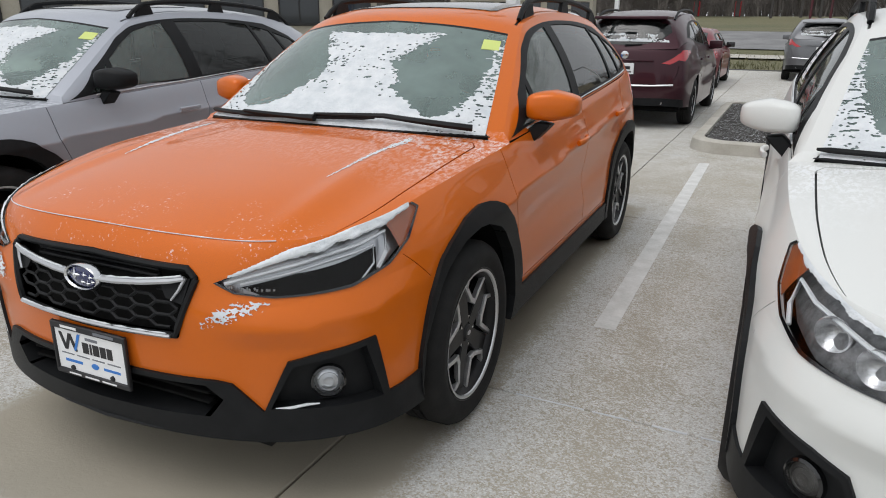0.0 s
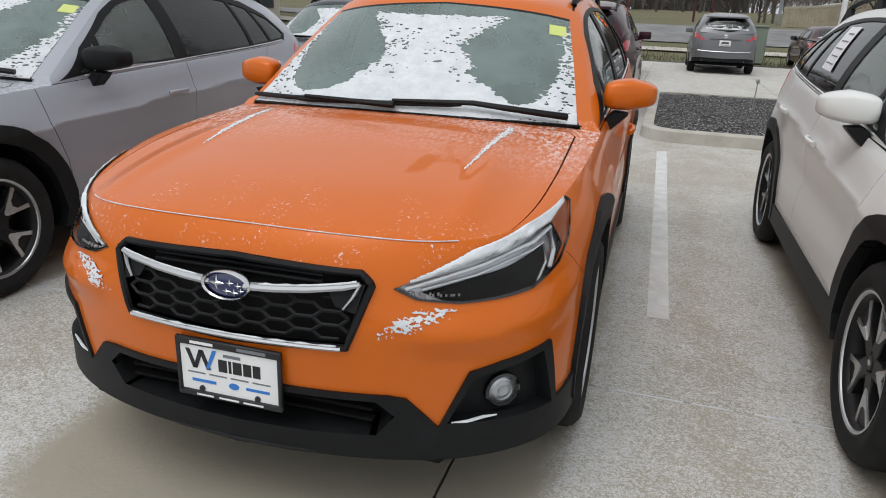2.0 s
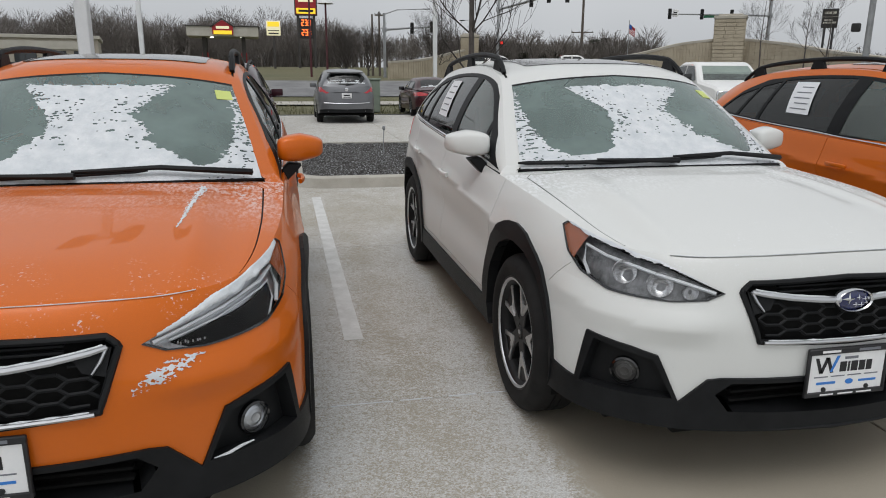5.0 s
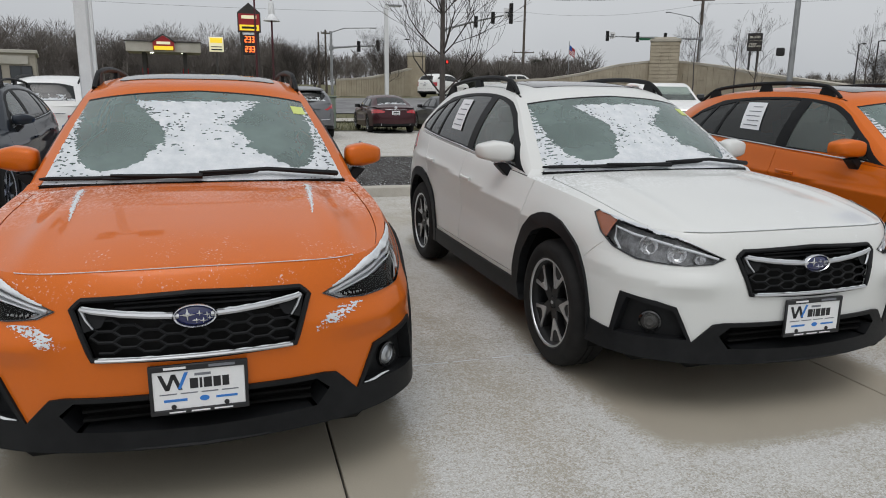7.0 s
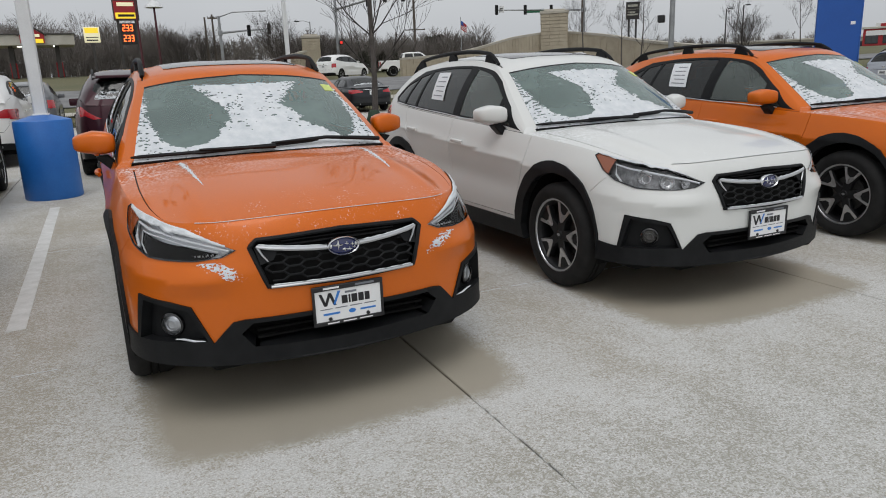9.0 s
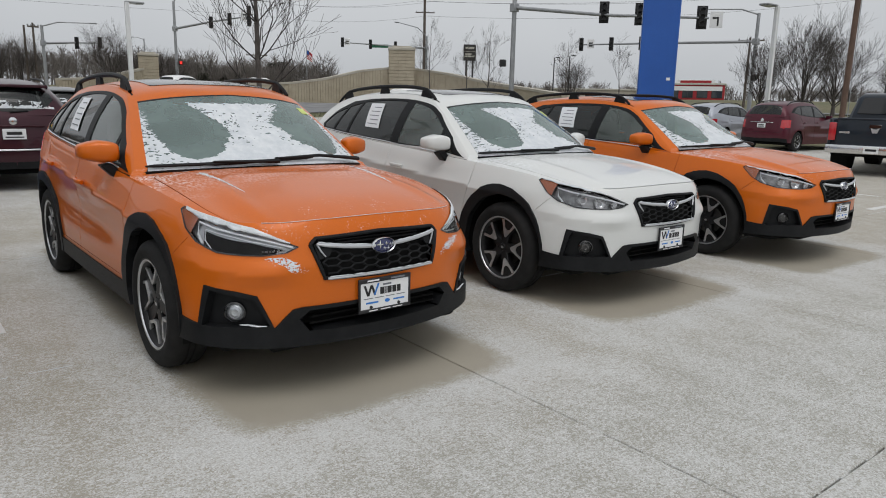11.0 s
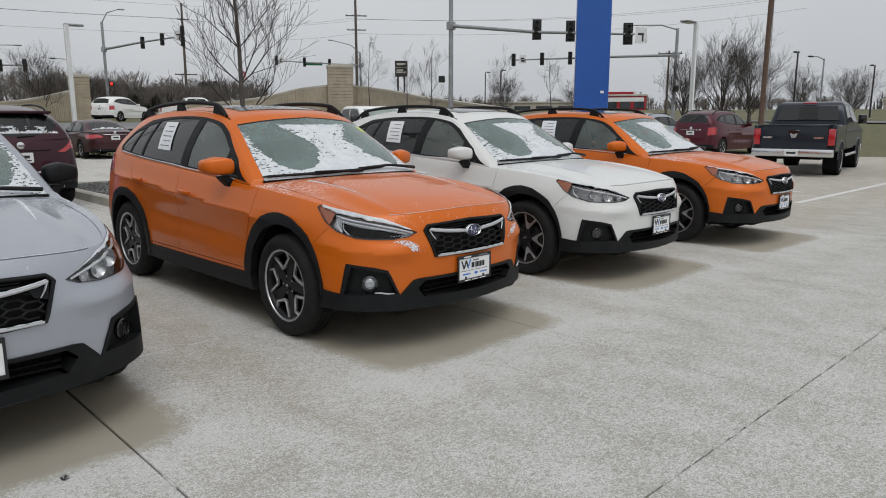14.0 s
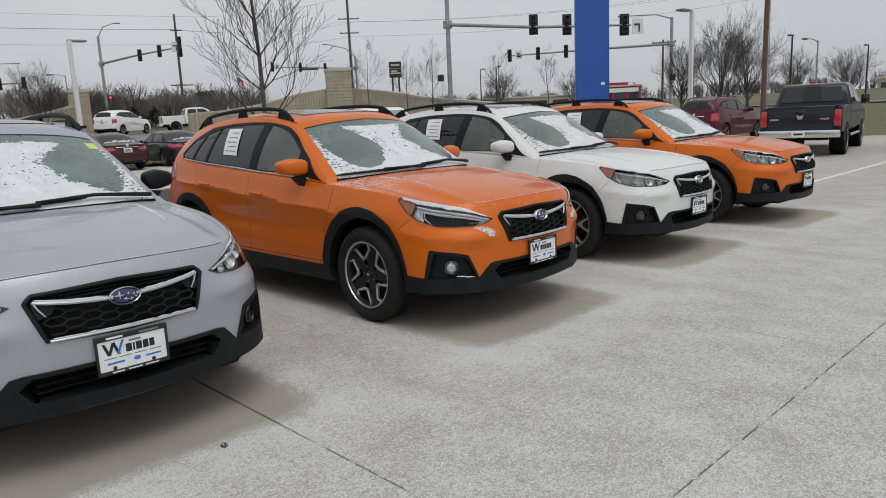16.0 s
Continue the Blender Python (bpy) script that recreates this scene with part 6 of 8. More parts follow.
    thick = m.math("ADD", m.math("MULTIPLY_ADD", drift, 1.10, -0.375), m.math("MULTIPLY", broad, 0.25))
    thick = m.math("ADD", thick, m.math("MULTIPLY", deep.outputs[0], 0.32))
    thick = m.math("ADD", thick, m.math("MULTIPLY", rim, 0.40))
    thick = m.math("ADD", thick, m.math("MULTIPLY_ADD", m.noise(21.0, 5.0, (0.6, 1.0, 1.0), world_space=True, rough=0.75), 0.8, -0.40))
    thick = m.math("ADD", thick, m.math("MULTIPLY", lane.outputs[0], 0.265))
    cover = m.ramp(m.math("ADD", thick, m.math("MULTIPLY", m.math("SUBTRACT", grain, 0.5), 2.6)), (0.22, 0.06), (0.52, 0.50), (0.88, 0.96))
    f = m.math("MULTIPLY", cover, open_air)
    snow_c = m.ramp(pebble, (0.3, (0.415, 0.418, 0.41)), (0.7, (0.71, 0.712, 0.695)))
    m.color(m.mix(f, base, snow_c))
    m.bump(m.math("ADD", grain, m.math("MULTIPLY", f, 0.5)), 0.45, 0.004)
    return m.m


def land_mat(name="winter_land"):
    """Winter grass with bare earth, and the asphalt of the cross road."""
    m = Mat(name).set(Roughness=0.95)
    pos = m.node("NewGeometry").outputs["Position"]
    sp = m.node("SeparateXYZ")
    m.link(pos, sp.inputs[0])
    x, y, _ = sp.outputs
    b, f = m.noise(0.12, 5.0, world_space=True), m.noise(6.0, 6.0, world_space=True)
    g = m.ramp(b, (0.3, (0.075, 0.085, 0.035)), (0.55, (0.12, 0.115, 0.055)), (0.75, (0.17, 0.135, 0.08)))
    g = m.mix(0.4, g, m.ramp(f, (0.3, (0.045, 0.05, 0.022)), (0.7, (0.19, 0.17, 0.10))))
    m.color(g)
    m.bump(f, 0.6, 0.05)
    return m.m


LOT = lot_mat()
LAND = land_mat()
ASPHALT = grained("asphalt", (0.12, 0.12, 0.125), (0.24, 0.24, 0.24), 0.8, 0.9, 0.3, 60.0, 0.0, True)
KERB = grained("kerb_concrete", (0.33, 0.31, 0.27), (0.50, 0.48, 0.43), 3.0, 0.85, 0.2, 90.0, 0.0, True)
PAINT_LINE = grained("line_paint", (0.50, 0.50, 0.48), (0.68, 0.68, 0.67), 9.0, 0.8, 0.2, 70.0, 0.0, True)
JOINT = grained("joint_fill", (0.015, 0.015, 0.014), (0.05, 0.048, 0.044), 5.0, 0.9, 0.0, 60.0, 0.0, True)


def ground_sheet():
    xs = sorted(set(list(range(-40, 61, 4)) + [-600, -400, -260, -180, -130, -100, -80, -60, 80, 100, 130, 180, 260, 400, 600]))
    ys = sorted(set(list(range(-24, 81, 4)) + [-400, -250, -150, -90, -50, 95, 110, 130, 160, 200, 260, 400, 700]))
    P = [(x, y, rise(x, y) - 0.035) for y in ys for x in xs]
    n = len(xs)
    F = [(j * n + i, j * n + i + 1, (j + 1) * n + i + 1, (j + 1) * n + i) for j in range(len(ys) - 1) for i in range(n - 1)]
    return P, F


tagged(part("ground", ground_sheet(), LAND), "winter grass and bare earth round the car park", "ground", "", "structure")


def strip_on_land(x0, y0, x1, y1, w, lift, n=24):
    P, F = [], []
    d = Vector((x1 - x0, y1 - y0)).normalized()
    for i in range(n + 1):
        q = i / n
        cx, cy = x0 + (x1 - x0) * q, y0 + (y1 - y0) * q
        for k in range(5):
            s = (k / 4 - 0.5) * w
            px, py = cx - d.y * s, cy + d.x * s
            P.append((px, py, rise(px, py) + lift))
    for i in range(n):
        for k in range(4):
            a = i * 5 + k
            F.append((a, a + 5, a + 6, a + 1))
    return P, F


tagged(part("road", strip_on_land(-120, 52, 62, 35, 9.0, 0.02, 60), ASPHALT), "grey salted asphalt road past the car park", "road", "", "structure")
tagged(part("road", strip_on_land(44, -60, 58, 120, 12.0, 0.03, 60), ASPHALT), "grey salted asphalt side road", "road", "", "structure")
tagged(part("pavement", strip_on_land(-80, 40.5, 30, 30.0, 1.6, 0.05, 40), KERB), "pale concrete footpath along the road", "footpath", "", "structure")

# car park: one concrete bed with recessed joints between real slabs
lot = part("lot_bed", boxes(((3.0, 6.0, -0.055), (52.0, 40.0, 0.06), 0.0)), JOINT)
lot.name = "car_park"
tagged(lot, "concrete car park slabs under thin snow", "pavement", "", "structure")

# painted bay lines
for k in range(-4, 6):
    x = 1.132 + 2.65 * k
    if -10 < x < 14:
        ln = part("bay_line", boxes(((0, 0, 0.0015), (0.108, 4.95, 0.003), 0.0)), PAINT_LINE)
        ln.matrix_basis = pose(x, 3.54, 0, 0, 0, 0.7)
        tagged(ln, "white painted parking bay line", "road marking", "bay lines", "structure")
tagged(part("lane_line", boxes(((13.0, 0.46, 0.0015), (6.5, 0.12, 0.003), 0.0)), PAINT_LINE), "white painted lane line", "road marking", "", "structure")


# ---- planted island ----
def rounded(x0, y0, x1, y1, r, n=6):
    out = []
    for cx, cy, a0 in ((x1 - r, y1 - r, 0), (x0 + r, y1 - r, 90), (x0 + r, y0 + r, 180), (x1 - r, y0 + r, 270)):
        for i in range(n + 1):
            a = radians(a0 + 90 * i / n)
            out.append((cx + r * math.cos(a), cy + r * math.sin(a)))
    return out


def kerb_ring(x0, y0, x1, y1, r=0.5, w=0.16, h=0.15):
    o, i_ = rounded(x0, y0, x1, y1, r), rounded(x0 + w, y0 + w, x1 - w, y1 - w, max(r - w, 0.05))
    rows = [[(x, y, 0.0) for x, y in o], [(x + (a - x) * 0.12, y + (b - y) * 0.12, h - 0.02) for (x, y), (a, b) in zip(o, i_)], [(x + (a - x) * 0.3, y + (b - y) * 0.3, h) for (x, y), (a, b) in zip(o, i_)], [(x, y, h) for x, y in i_], [(x, y, 0.03) for x, y in i_]]
    n = len(o)
    P = [p for r_ in rows for p in r_]
    F = [(k * n + i, k * n + (i + 1) % n, (k + 1) * n + (i + 1) % n, (k + 1) * n + i) for k in range(4) for i in range(n)]
    return P, F


def mulch_bed(x0, y0, x1, y1, step=0.10):
    nx, ny = int((x1 - x0) / step), int((y1 - y0) / step)
    P, F = [], []
    for j in range(ny + 1):
        for i in range(nx + 1):
            x, y = x0 + (x1 - x0) * i / nx, y0 + (y1 - y0) * j / ny
            e = min(i, j, nx - i, ny - j) / 6
            P.append((x, y, 0.11 + 0.06 * min(1, e) + 0.035 * noise.noise(Vector((x * 6, y * 6, 0))) + 0.03 * noise.noise(Vector((x * 17, y * 17, 3)))))
    for j in range(ny):
        for i in range(nx):
            a = j * (nx + 1) + i
            F.append((a, a + 1, a + nx + 2, a + nx + 1))
    return P, F


def mulch_mat():
    m = Mat("bark_mulch").set(Roughness=0.95)
    n, g = m.noise(16.0, 6.0, rough=0.75), m.noise(34.0, 5.0, rough=0.75)
    c = m.ramp(n, (0.3, (0.010, 0.009, 0.008)), (0.7, (0.055, 0.048, 0.042)))
    m.color(m.mix(m.ramp(g, (0.53, 0.0), (0.64, 0.9)), c, (0.60, 0.62, 0.64)))
    m.bump(n, 1.0, 0.05)
    return m.m


MULCH = mulch_mat()
tagged(part("kerb", kerb_ring(0.80, 6.68, 6.1, 11.9), KERB), "pale concrete kerb round a planted island", "kerb", "", "structure")
tagged(part("mulch", mulch_bed(0.96, 6.84, 5.94, 11.74), MULCH), "dark bark mulch dusted with snow", "mulch", "", "stuff")

# ---- trees ----
BARK = grained("winter_bark", (0.045, 0.038, 0.035), (0.125, 0.11, 0.10), 6.0, 0.9, 0.4, 40.0)
TWIG = grained("twigs", (0.030, 0.026, 0.024), (0.075, 0.064, 0.058), 4.0, 0.95, 0.0)
# far woods are painted paler than near twigs, a hazy look in the colour
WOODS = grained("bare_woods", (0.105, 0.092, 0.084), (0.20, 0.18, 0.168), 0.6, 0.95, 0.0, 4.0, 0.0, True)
# evergreens are lightened in colour for the haze of distance
EVERG = grained("evergreen", (0.030, 0.032, 0.024), (0.075, 0.075, 0.058), 2.0, 0.95, 0.0)


class Twigs:
    """Collects tapered limbs as light three- to six-sided tubes."""

    def __init__(self):
        self.P, self.F = [], []

    def limb(self, a, b, r0, r1, seg=4):
        d = (b - a).normalized()
        s = d.cross(Vector((0.31, 0.95, 0.1))).normalized()
        t = d.cross(s)
        k = len(self.P)
        for p, r in ((a, r0), (b, r1)):
            for i in range(seg):
                q = 2 * math.pi * i / seg
                self.P.append(tuple(p + (s * math.cos(q) + t * math.sin(q)) * r))
        for i in range(seg):
            j = (i + 1) % seg
            self.F.append((k + i, k + j, k + seg + j, k + seg + i))


def grow(tw, rng, a, d, length, r, depth, spread=0.6, up=0.12, bend=0.22):
    n = 3
    for i in range(n):
        d2 = (d + Vector((rng.uniform(-bend, bend), rng.uniform(-bend, bend), rng.uniform(-bend * 0.6, bend) + up * 0.4))).normalized()
        b = a + d2 * length / n
        r2 = max(r * (0.84 if depth else 0.6), 0.0035)
        tw.limb(a, b, r, r2, 5 if r > 0.03 else 3)
        if depth > 0:
            for _ in range(1 if i < n - 1 else 2):
                side = d2.cross(Vector((rng.uniform(-1, 1), rng.uniform(-1, 1), rng.uniform(-1, 1)))).normalized()
                nd = (d2 * (1 - spread * rng.uniform(0.55, 1.0)) + side * spread * rng.uniform(0.8, 1.2) + Vector((0, 0, up))).normalized()
                grow(tw, rng, b, nd, length * rng.uniform(0.55, 0.8), r2 * 0.62, depth - 1, spread, up, bend)
        a, d, r = b, d2, r2


def bare_tree(x, y, z, height, seed, label, depth=5, trunk=0.09, clear=0.28, spread=0.6, limbs=9, group="bare trees", name="tree", reach=0.24):
    """A leafless tree: a leading trunk with limbs all round, each branching to twigs."""
    rng = random.Random(seed)
    T = thing(name, label, "tree", pose(x, y, z), group)
    tk, tw = Twigs(), Twigs()
    a, r = Vector((0, 0, -0.1)), trunk
    steps = 9
    d = Vector((rng.uniform(-0.03, 0.03), rng.uniform(-0.03, 0.03), 1))
    nodes = []
    for i in range(steps):
        d = (d + Vector((rng.uniform(-0.07, 0.07), rng.uniform(-0.07, 0.07), 0.3))).normalized()
        b = a + d * (height + 0.1) / steps
        r2 = trunk * (1 - 0.9 * (i + 1) / steps)
        tk.limb(a, b, r, max(r2, 0.008), 8)
        nodes.append((b, max(r2, 0.008)))
        a, r = b, max(r2, 0.008)
    for i in range(limbs):
        q = clear + (0.96 - clear) * (i + rng.uniform(0.1, 0.9)) / limbs
        k = min(int(q * steps), steps - 1)
        b, rr = nodes[k]
        az = i * 2.4 + rng.uniform(-0.5, 0.5)
        nd = Vector((math.cos(az), math.sin(az), rng.uniform(0.65, 1.1))).normalized()
        grow(tw, rng, b, nd, height * (reach - 0.55 * reach * q), rr * 0.42, depth - 2 if q > 0.7 else depth - 1, spread, 0.16, 0.13)
    part("trunk", (tk.P, tk.F), BARK, T)
    part("crown", (tw.P, tw.F), TWIG, T, "leafless branches and twigs")
    return T


def bushy_tree(x, y, z, height, width, seed, label, name="tree", mat=None):
    """A vase-shaped bare tree: a short trunk that divides into rising limbs with fine upright twigs."""
    rng = random.Random(seed)
    T = thing(name, label, "tree", pose(x, y, z), "far trees")
    tw, tk = Twigs(), Twigs()
    tk.limb(Vector((0, 0, -0.3)), Vector((0.03, 0.02, height * 0.14)), 0.13, 0.10, 8)
    tk.limb(Vector((0.03, 0.02, height * 0.14)), Vector((-0.03, 0.04, height * 0.30)), 0.10, 0.07, 8)
    for i in range(13):
        q = 0.10 + 0.20 * i / 12
        az, inc = i * 2.4 + rng.uniform(-0.3, 0.3), (1.25 - 0.95 * i / 12) * width / height * rng.uniform(0.85, 1.15)
        d = Vector((math.cos(az) * inc, math.sin(az) * inc, 1)).normalized()
        grow(tw, rng, Vector((0, 0, height * q)), d, height * rng.uniform(0.26, 0.36), 0.036, 4, 0.46, 0.14, 0.15)
    part("crown", (tw.P, tw.F), mat or TWIG, T)
    part("trunk", (tk.P, tk.F), BARK, T)
    return T


# ---- cars in the front row and behind ----
def repaint(C, old, new_paint):
    """Gives the painted parts of a copy another paint."""
    for o in C.children_recursive:
        for sl in o.material_slots:
            if sl.material == old:
                sl.link = "OBJECT"
                sl.material = new_paint


def car_at(k, turn):
    return pose(CARS[k][0], CARS[k][1], 0, 0, 0, turn)


A = crossover("crossover_car", ORANGE, "bright orange crossover car with black cladding and snowy windscreen", car_at(0, 0.8))
W = crossover("crossover_car", WHITE_P, "white crossover car with black cladding and paper in its window", car_at(1, 0.5), limited=False)
B = copy_thing(W, car_at(2, 0.5))
tagged(B, "orange crossover car with clear halogen lamps, beside the white one")
repaint(B, WHITE_P, ORANGE)
S = copy_thing(W, car_at(3, -0.2))
tagged(S, "silver grey crossover car with plain black door mirrors")
repaint(S, WHITE_P, SILVER_P)
for o in S.children_recursive:
    if o.name.startswith("mirror_cap") or o.name.startswith("fog_lamp"):
        o.material_slots[0].link = "OBJECT"
        o.material_slots[0].material = TRIM
D = copy_thing(W, car_at(4, 1.2))
tagged(D, "dark blue-grey crossover car parked behind the silver one", "", "cars behind")
repaint(D, WHITE_P, NAVY_P)


for C in (W, B, D):
    for o in [k for k in C.children if k.name.startswith("snow_streak")]:
        bpy.data.objects.remove(o)


def window_sheet(C, s):
    """The printed sheet taped inside a rear door's window."""
    n = 7
    a, b = np.meshgrid(np.linspace(0, 1, n), np.linspace(0, 1, n), indexing="ij")
    a, b = a.ravel(), b.ravel()
    skin = lambda a, b, d: side_skin(4.44 + 0.42 * a + 0.10 * b, 0.27 + 0.52 * b) * np.array([s, 1, 1]) + np.array([s * d, 0, 0])
    q = skin(a, b, 0.004)
    F = [[i * n + j, (i + 1) * n + j, (i + 1) * n + j + 1, i * n + j + 1] for i in range(n - 1) for j in range(n - 1)]
    sh = part("price_sheet", ([tuple(p) for p in q], F), PAPER, C, "white printed sheet in the rear door window")
    for k in range(5):
        rows = bmesh.new()
        t0, t1 = 0.14 + 0.17 * k, 0.172 + 0.17 * k
        step = (0.145, 0.12, 0.14, 0.13, 0.10)[k]
        for i in range(5):
            a0, a1 = 0.14 + step * i, 0.14 + step * (i + 1)
            rows.faces.new([rows.verts.new(tuple(p)) for p in skin(np.array([a0, a1, a1, a0]), np.array([t0, t0, t1, t1]), 0.006)])
        bmesh.ops.remove_doubles(rows, verts=rows.verts, dist=0.0005)
        part("print_line", rows, GREY_INK, sh)


for C in (A, W, B):
    window_sheet(C, -1)

def parked(y_tail, x, length, wb):
    """Pose of a car that stands nose to +y with its tail at y_tail: turned about, tail towards -y."""
    return pose(x, y_tail + length - 0.925 * wb / 2.665, 0, 0, 0, 180)


plain_car("suv_car", MAROON_P, "maroon sport utility car with snow on its rear window", parked(8.4, -0.38, 4.8, 2.83), 4.8, 1.88, 1.66, False, 2.83, "swoosh", "dark", "cars behind", True, "smile")
plain_car("suv_car", GREY_P, "dark grey sport utility car facing the road", parked(19.8, 2.5, 4.8, 2.83), 4.8, 1.88, 1.66, False, 2.83, "swoosh", False, "cars behind", True, "smile")
plain_car("saloon_car", DRED_P, "dark red four-door saloon car facing the road", parked(23.0, 6.1, 4.85, 2.78), 4.85, 1.85, 1.44, True, 2.78, "wrap", False, "cars behind")
plain_car("saloon_car", BLACK_P, "black four-door saloon car facing the road", parked(23.2, 8.8, 4.8, 2.78), 4.8, 1.83, 1.43, True, 2.78, "wrap", False, "cars behind")
plain_car("estate_car", PEARL_P, "white estate car with wide red rear lamps", parked(11.4, -3.2, 4.8, 2.74), 4.8, 1.84, 1.72, False, 2.74, "wrap", "dark", "cars behind")
plain_car("suv_car", GREY_P, "grey sport utility car facing the road", parked(23.0, -3.2, 4.6, 2.66), 4.6, 1.80, 1.62, False, 2.66, "column", False, "cars behind")
plain_car("saloon_car", RED_P, "red saloon car beyond the maroon one", parked(15.6, -0.65, 4.7, 2.7), 4.7, 1.82, 1.43, True, 2.7, "wrap", False, "cars behind")
plain_car("suv_car", RUBY_P, "dark red sport utility car near the pick-up", pose(27.0, 9.3, 0, 0, 0, 90), 5.0, 1.92, 1.76, False, 3.04, "column", "dark", "cars by the lane", False)
plain_car("suv_car", SILVER_P, "silver sport utility car in the next row", pose(27.6, 12.6, 0, 0, 0, 90), 4.7, 1.84, 1.66, False, 2.7, "column", "dark", "cars by the lane", False)
pickup("pickup_truck", NAVY_P, "dark blue crew-cab pick-up with chrome bumper", pose(15.88, 2.83, 0, 0, 0, -80), True, True)
pickup("pickup_truck", PEARL_P, "white crew-cab pick-up in the next row", pose(14.4, 20.5, 0, 0, 0, 168), True, False)
pickup("pickup_truck", PEARL_P, "white pick-up waiting on the road", pose(20.6, 54.4, rise(20, 54), 0, 0, -105), True, False)
plain_car("minivan", PEARL_P, "white minivan on the road", pose(17.2, 51.0, rise(17, 51), 0, 0, 127), 5.0, 1.95, 1.74, False, 3.0, "column", False, "", False)


# ---- light pole with its round blue base ----
WHITE_STEEL = grained("white_painted_steel", (0.62, 0.63, 0.64), (0.74, 0.75, 0.76), 2.0, 0.45, 0.03, 60.0)
GREY_STEEL = grained("galvanised_steel", (0.26, 0.27, 0.28), (0.38, 0.39, 0.40), 2.0, 0.5, 0.05, 60.0, 0.5)
BLUE_PL = grained("blue_plastic", (0.012, 0.11, 0.40), (0.02, 0.16, 0.52), 2.5, 0.4, 0.05, 60.0)
BLACK_STEEL = grained("black_steel", (0.012, 0.012, 0.013), (0.03, 0.03, 0.032), 3.0, 0.5, 0.05, 80.0)


def lot_lamp(x, y, z, h, arm, width, base=False, label="white square steel lamp post with a flat head"):
    L = thing("lamp_post", label, "lamp post", pose(x, y, z), "lamp posts")
    part("pole", boxes(((0, 0, h / 2), (width, width, h), 0.015)), WHITE_STEEL, L)
    if base:
        for k in (-1, 1):
            part("lamp_head", boxes(((0.42 * k, -0.1, h + 0.05), (0.40, 0.95, 0.12), 0.03)), GREY_STEEL, L)
        part("cross_arm", boxes(((0, 0, h + 0.02), (0.9, 0.10, 0.10), 0.02)), GREY_STEEL, L)
    hd = part("lamp_head", boxes(((arm[0] * 0.45, arm[1] * 0.45, h + 0.03), (max(0.3, abs(arm[0])), max(0.3, abs(arm[1])), 0.10), 0.03)), GREY_STEEL, L)
    part("lamp_glass", boxes(((arm[0] * 0.45, arm[1] * 0.45, h - 0.03), (max(0.2, abs(arm[0]) * 0.7), max(0.2, abs(arm[1]) * 0.7), 0.03), 0.01)), PLATE_W, hd)
    if base:
        part("pole_base", lathe([(0.0, 1.10), (0.12, 1.09), (0.340, 1.025), (0.350, 1.01), (0.352, 0.02), (0.34, 0.0)], 40, "z"), BLUE_PL, L, "round blue plastic sleeve")
        part("base_flange", boxes(((0, 0, 1.095), (0.20, 0.20, 0.03), 0.01)), WHITE_STEEL, L)
    return L


lot_lamp(-1.60, 7.0, 0, 4.95, (0.2, 0.2), 0.155, True, "white lamp post in a round blue sleeve")
lot_lamp(8.2, 34.6, rise(8.2, 34.6), 6.0 - rise(8.2, 34.6), (0.9, 0.3), 0.20)
lot_lamp(-4.95, 28.1, rise(-5, 28), 5.4 - rise(-5, 28), (-0.7, 0.3), 0.17)
lot_lamp(33.98, 14.9, rise(34, 15), 6.56 - rise(34, 15), (-1.0, 0.5), 0.20)

# ---- traffic signals ----
SIG_BLACK = grained("signal_black", (0.010, 0.010, 0.011), (0.02, 0.02, 0.021), 3.0, 0.55, 0.0)
RED_GLOW = Mat("red_signal").set(Base_Color=(0.5, 0.01, 0.01, 1), Emission_Color=(1.0, 0.05, 0.03, 1), Emission_Strength=0.7).m
SIGN_GREEN = grained("sign_green", (0.01, 0.10, 0.05), (0.02, 0.14, 0.07), 2.0, 0.5, 0.0)


def signal_head(parent, p, az, lamps=3, plate=False):
    """A signal head that faces the azimuth az, hung at p."""
    h = 0.34 * lamps
    H = part("signal_head", moved(merged(boxes(((0, 0, 0), (0.34, 0.22, h), 0.03)), *([boxes(((0, 0.09, 0), (0.56, 0.02, h + 0.22), 0.01))] if plate else [])), pose(*p, 0, 0, az)), SIG_BLACK, parent)
    for k in range(lamps):
        part("visor", moved(lathe([(0.125, -0.11), (0.135, -0.30), (0.142, -0.30), (0.142, -0.11)], 14, "y", 0.35 - math.pi / 2 + math.pi / 2, math.pi * 0.95), pose(*p, 0, 0, az) @ pose(0, 0, h / 2 - 0.17 - 0.34 * k)), SIG_BLACK, H)
    return H


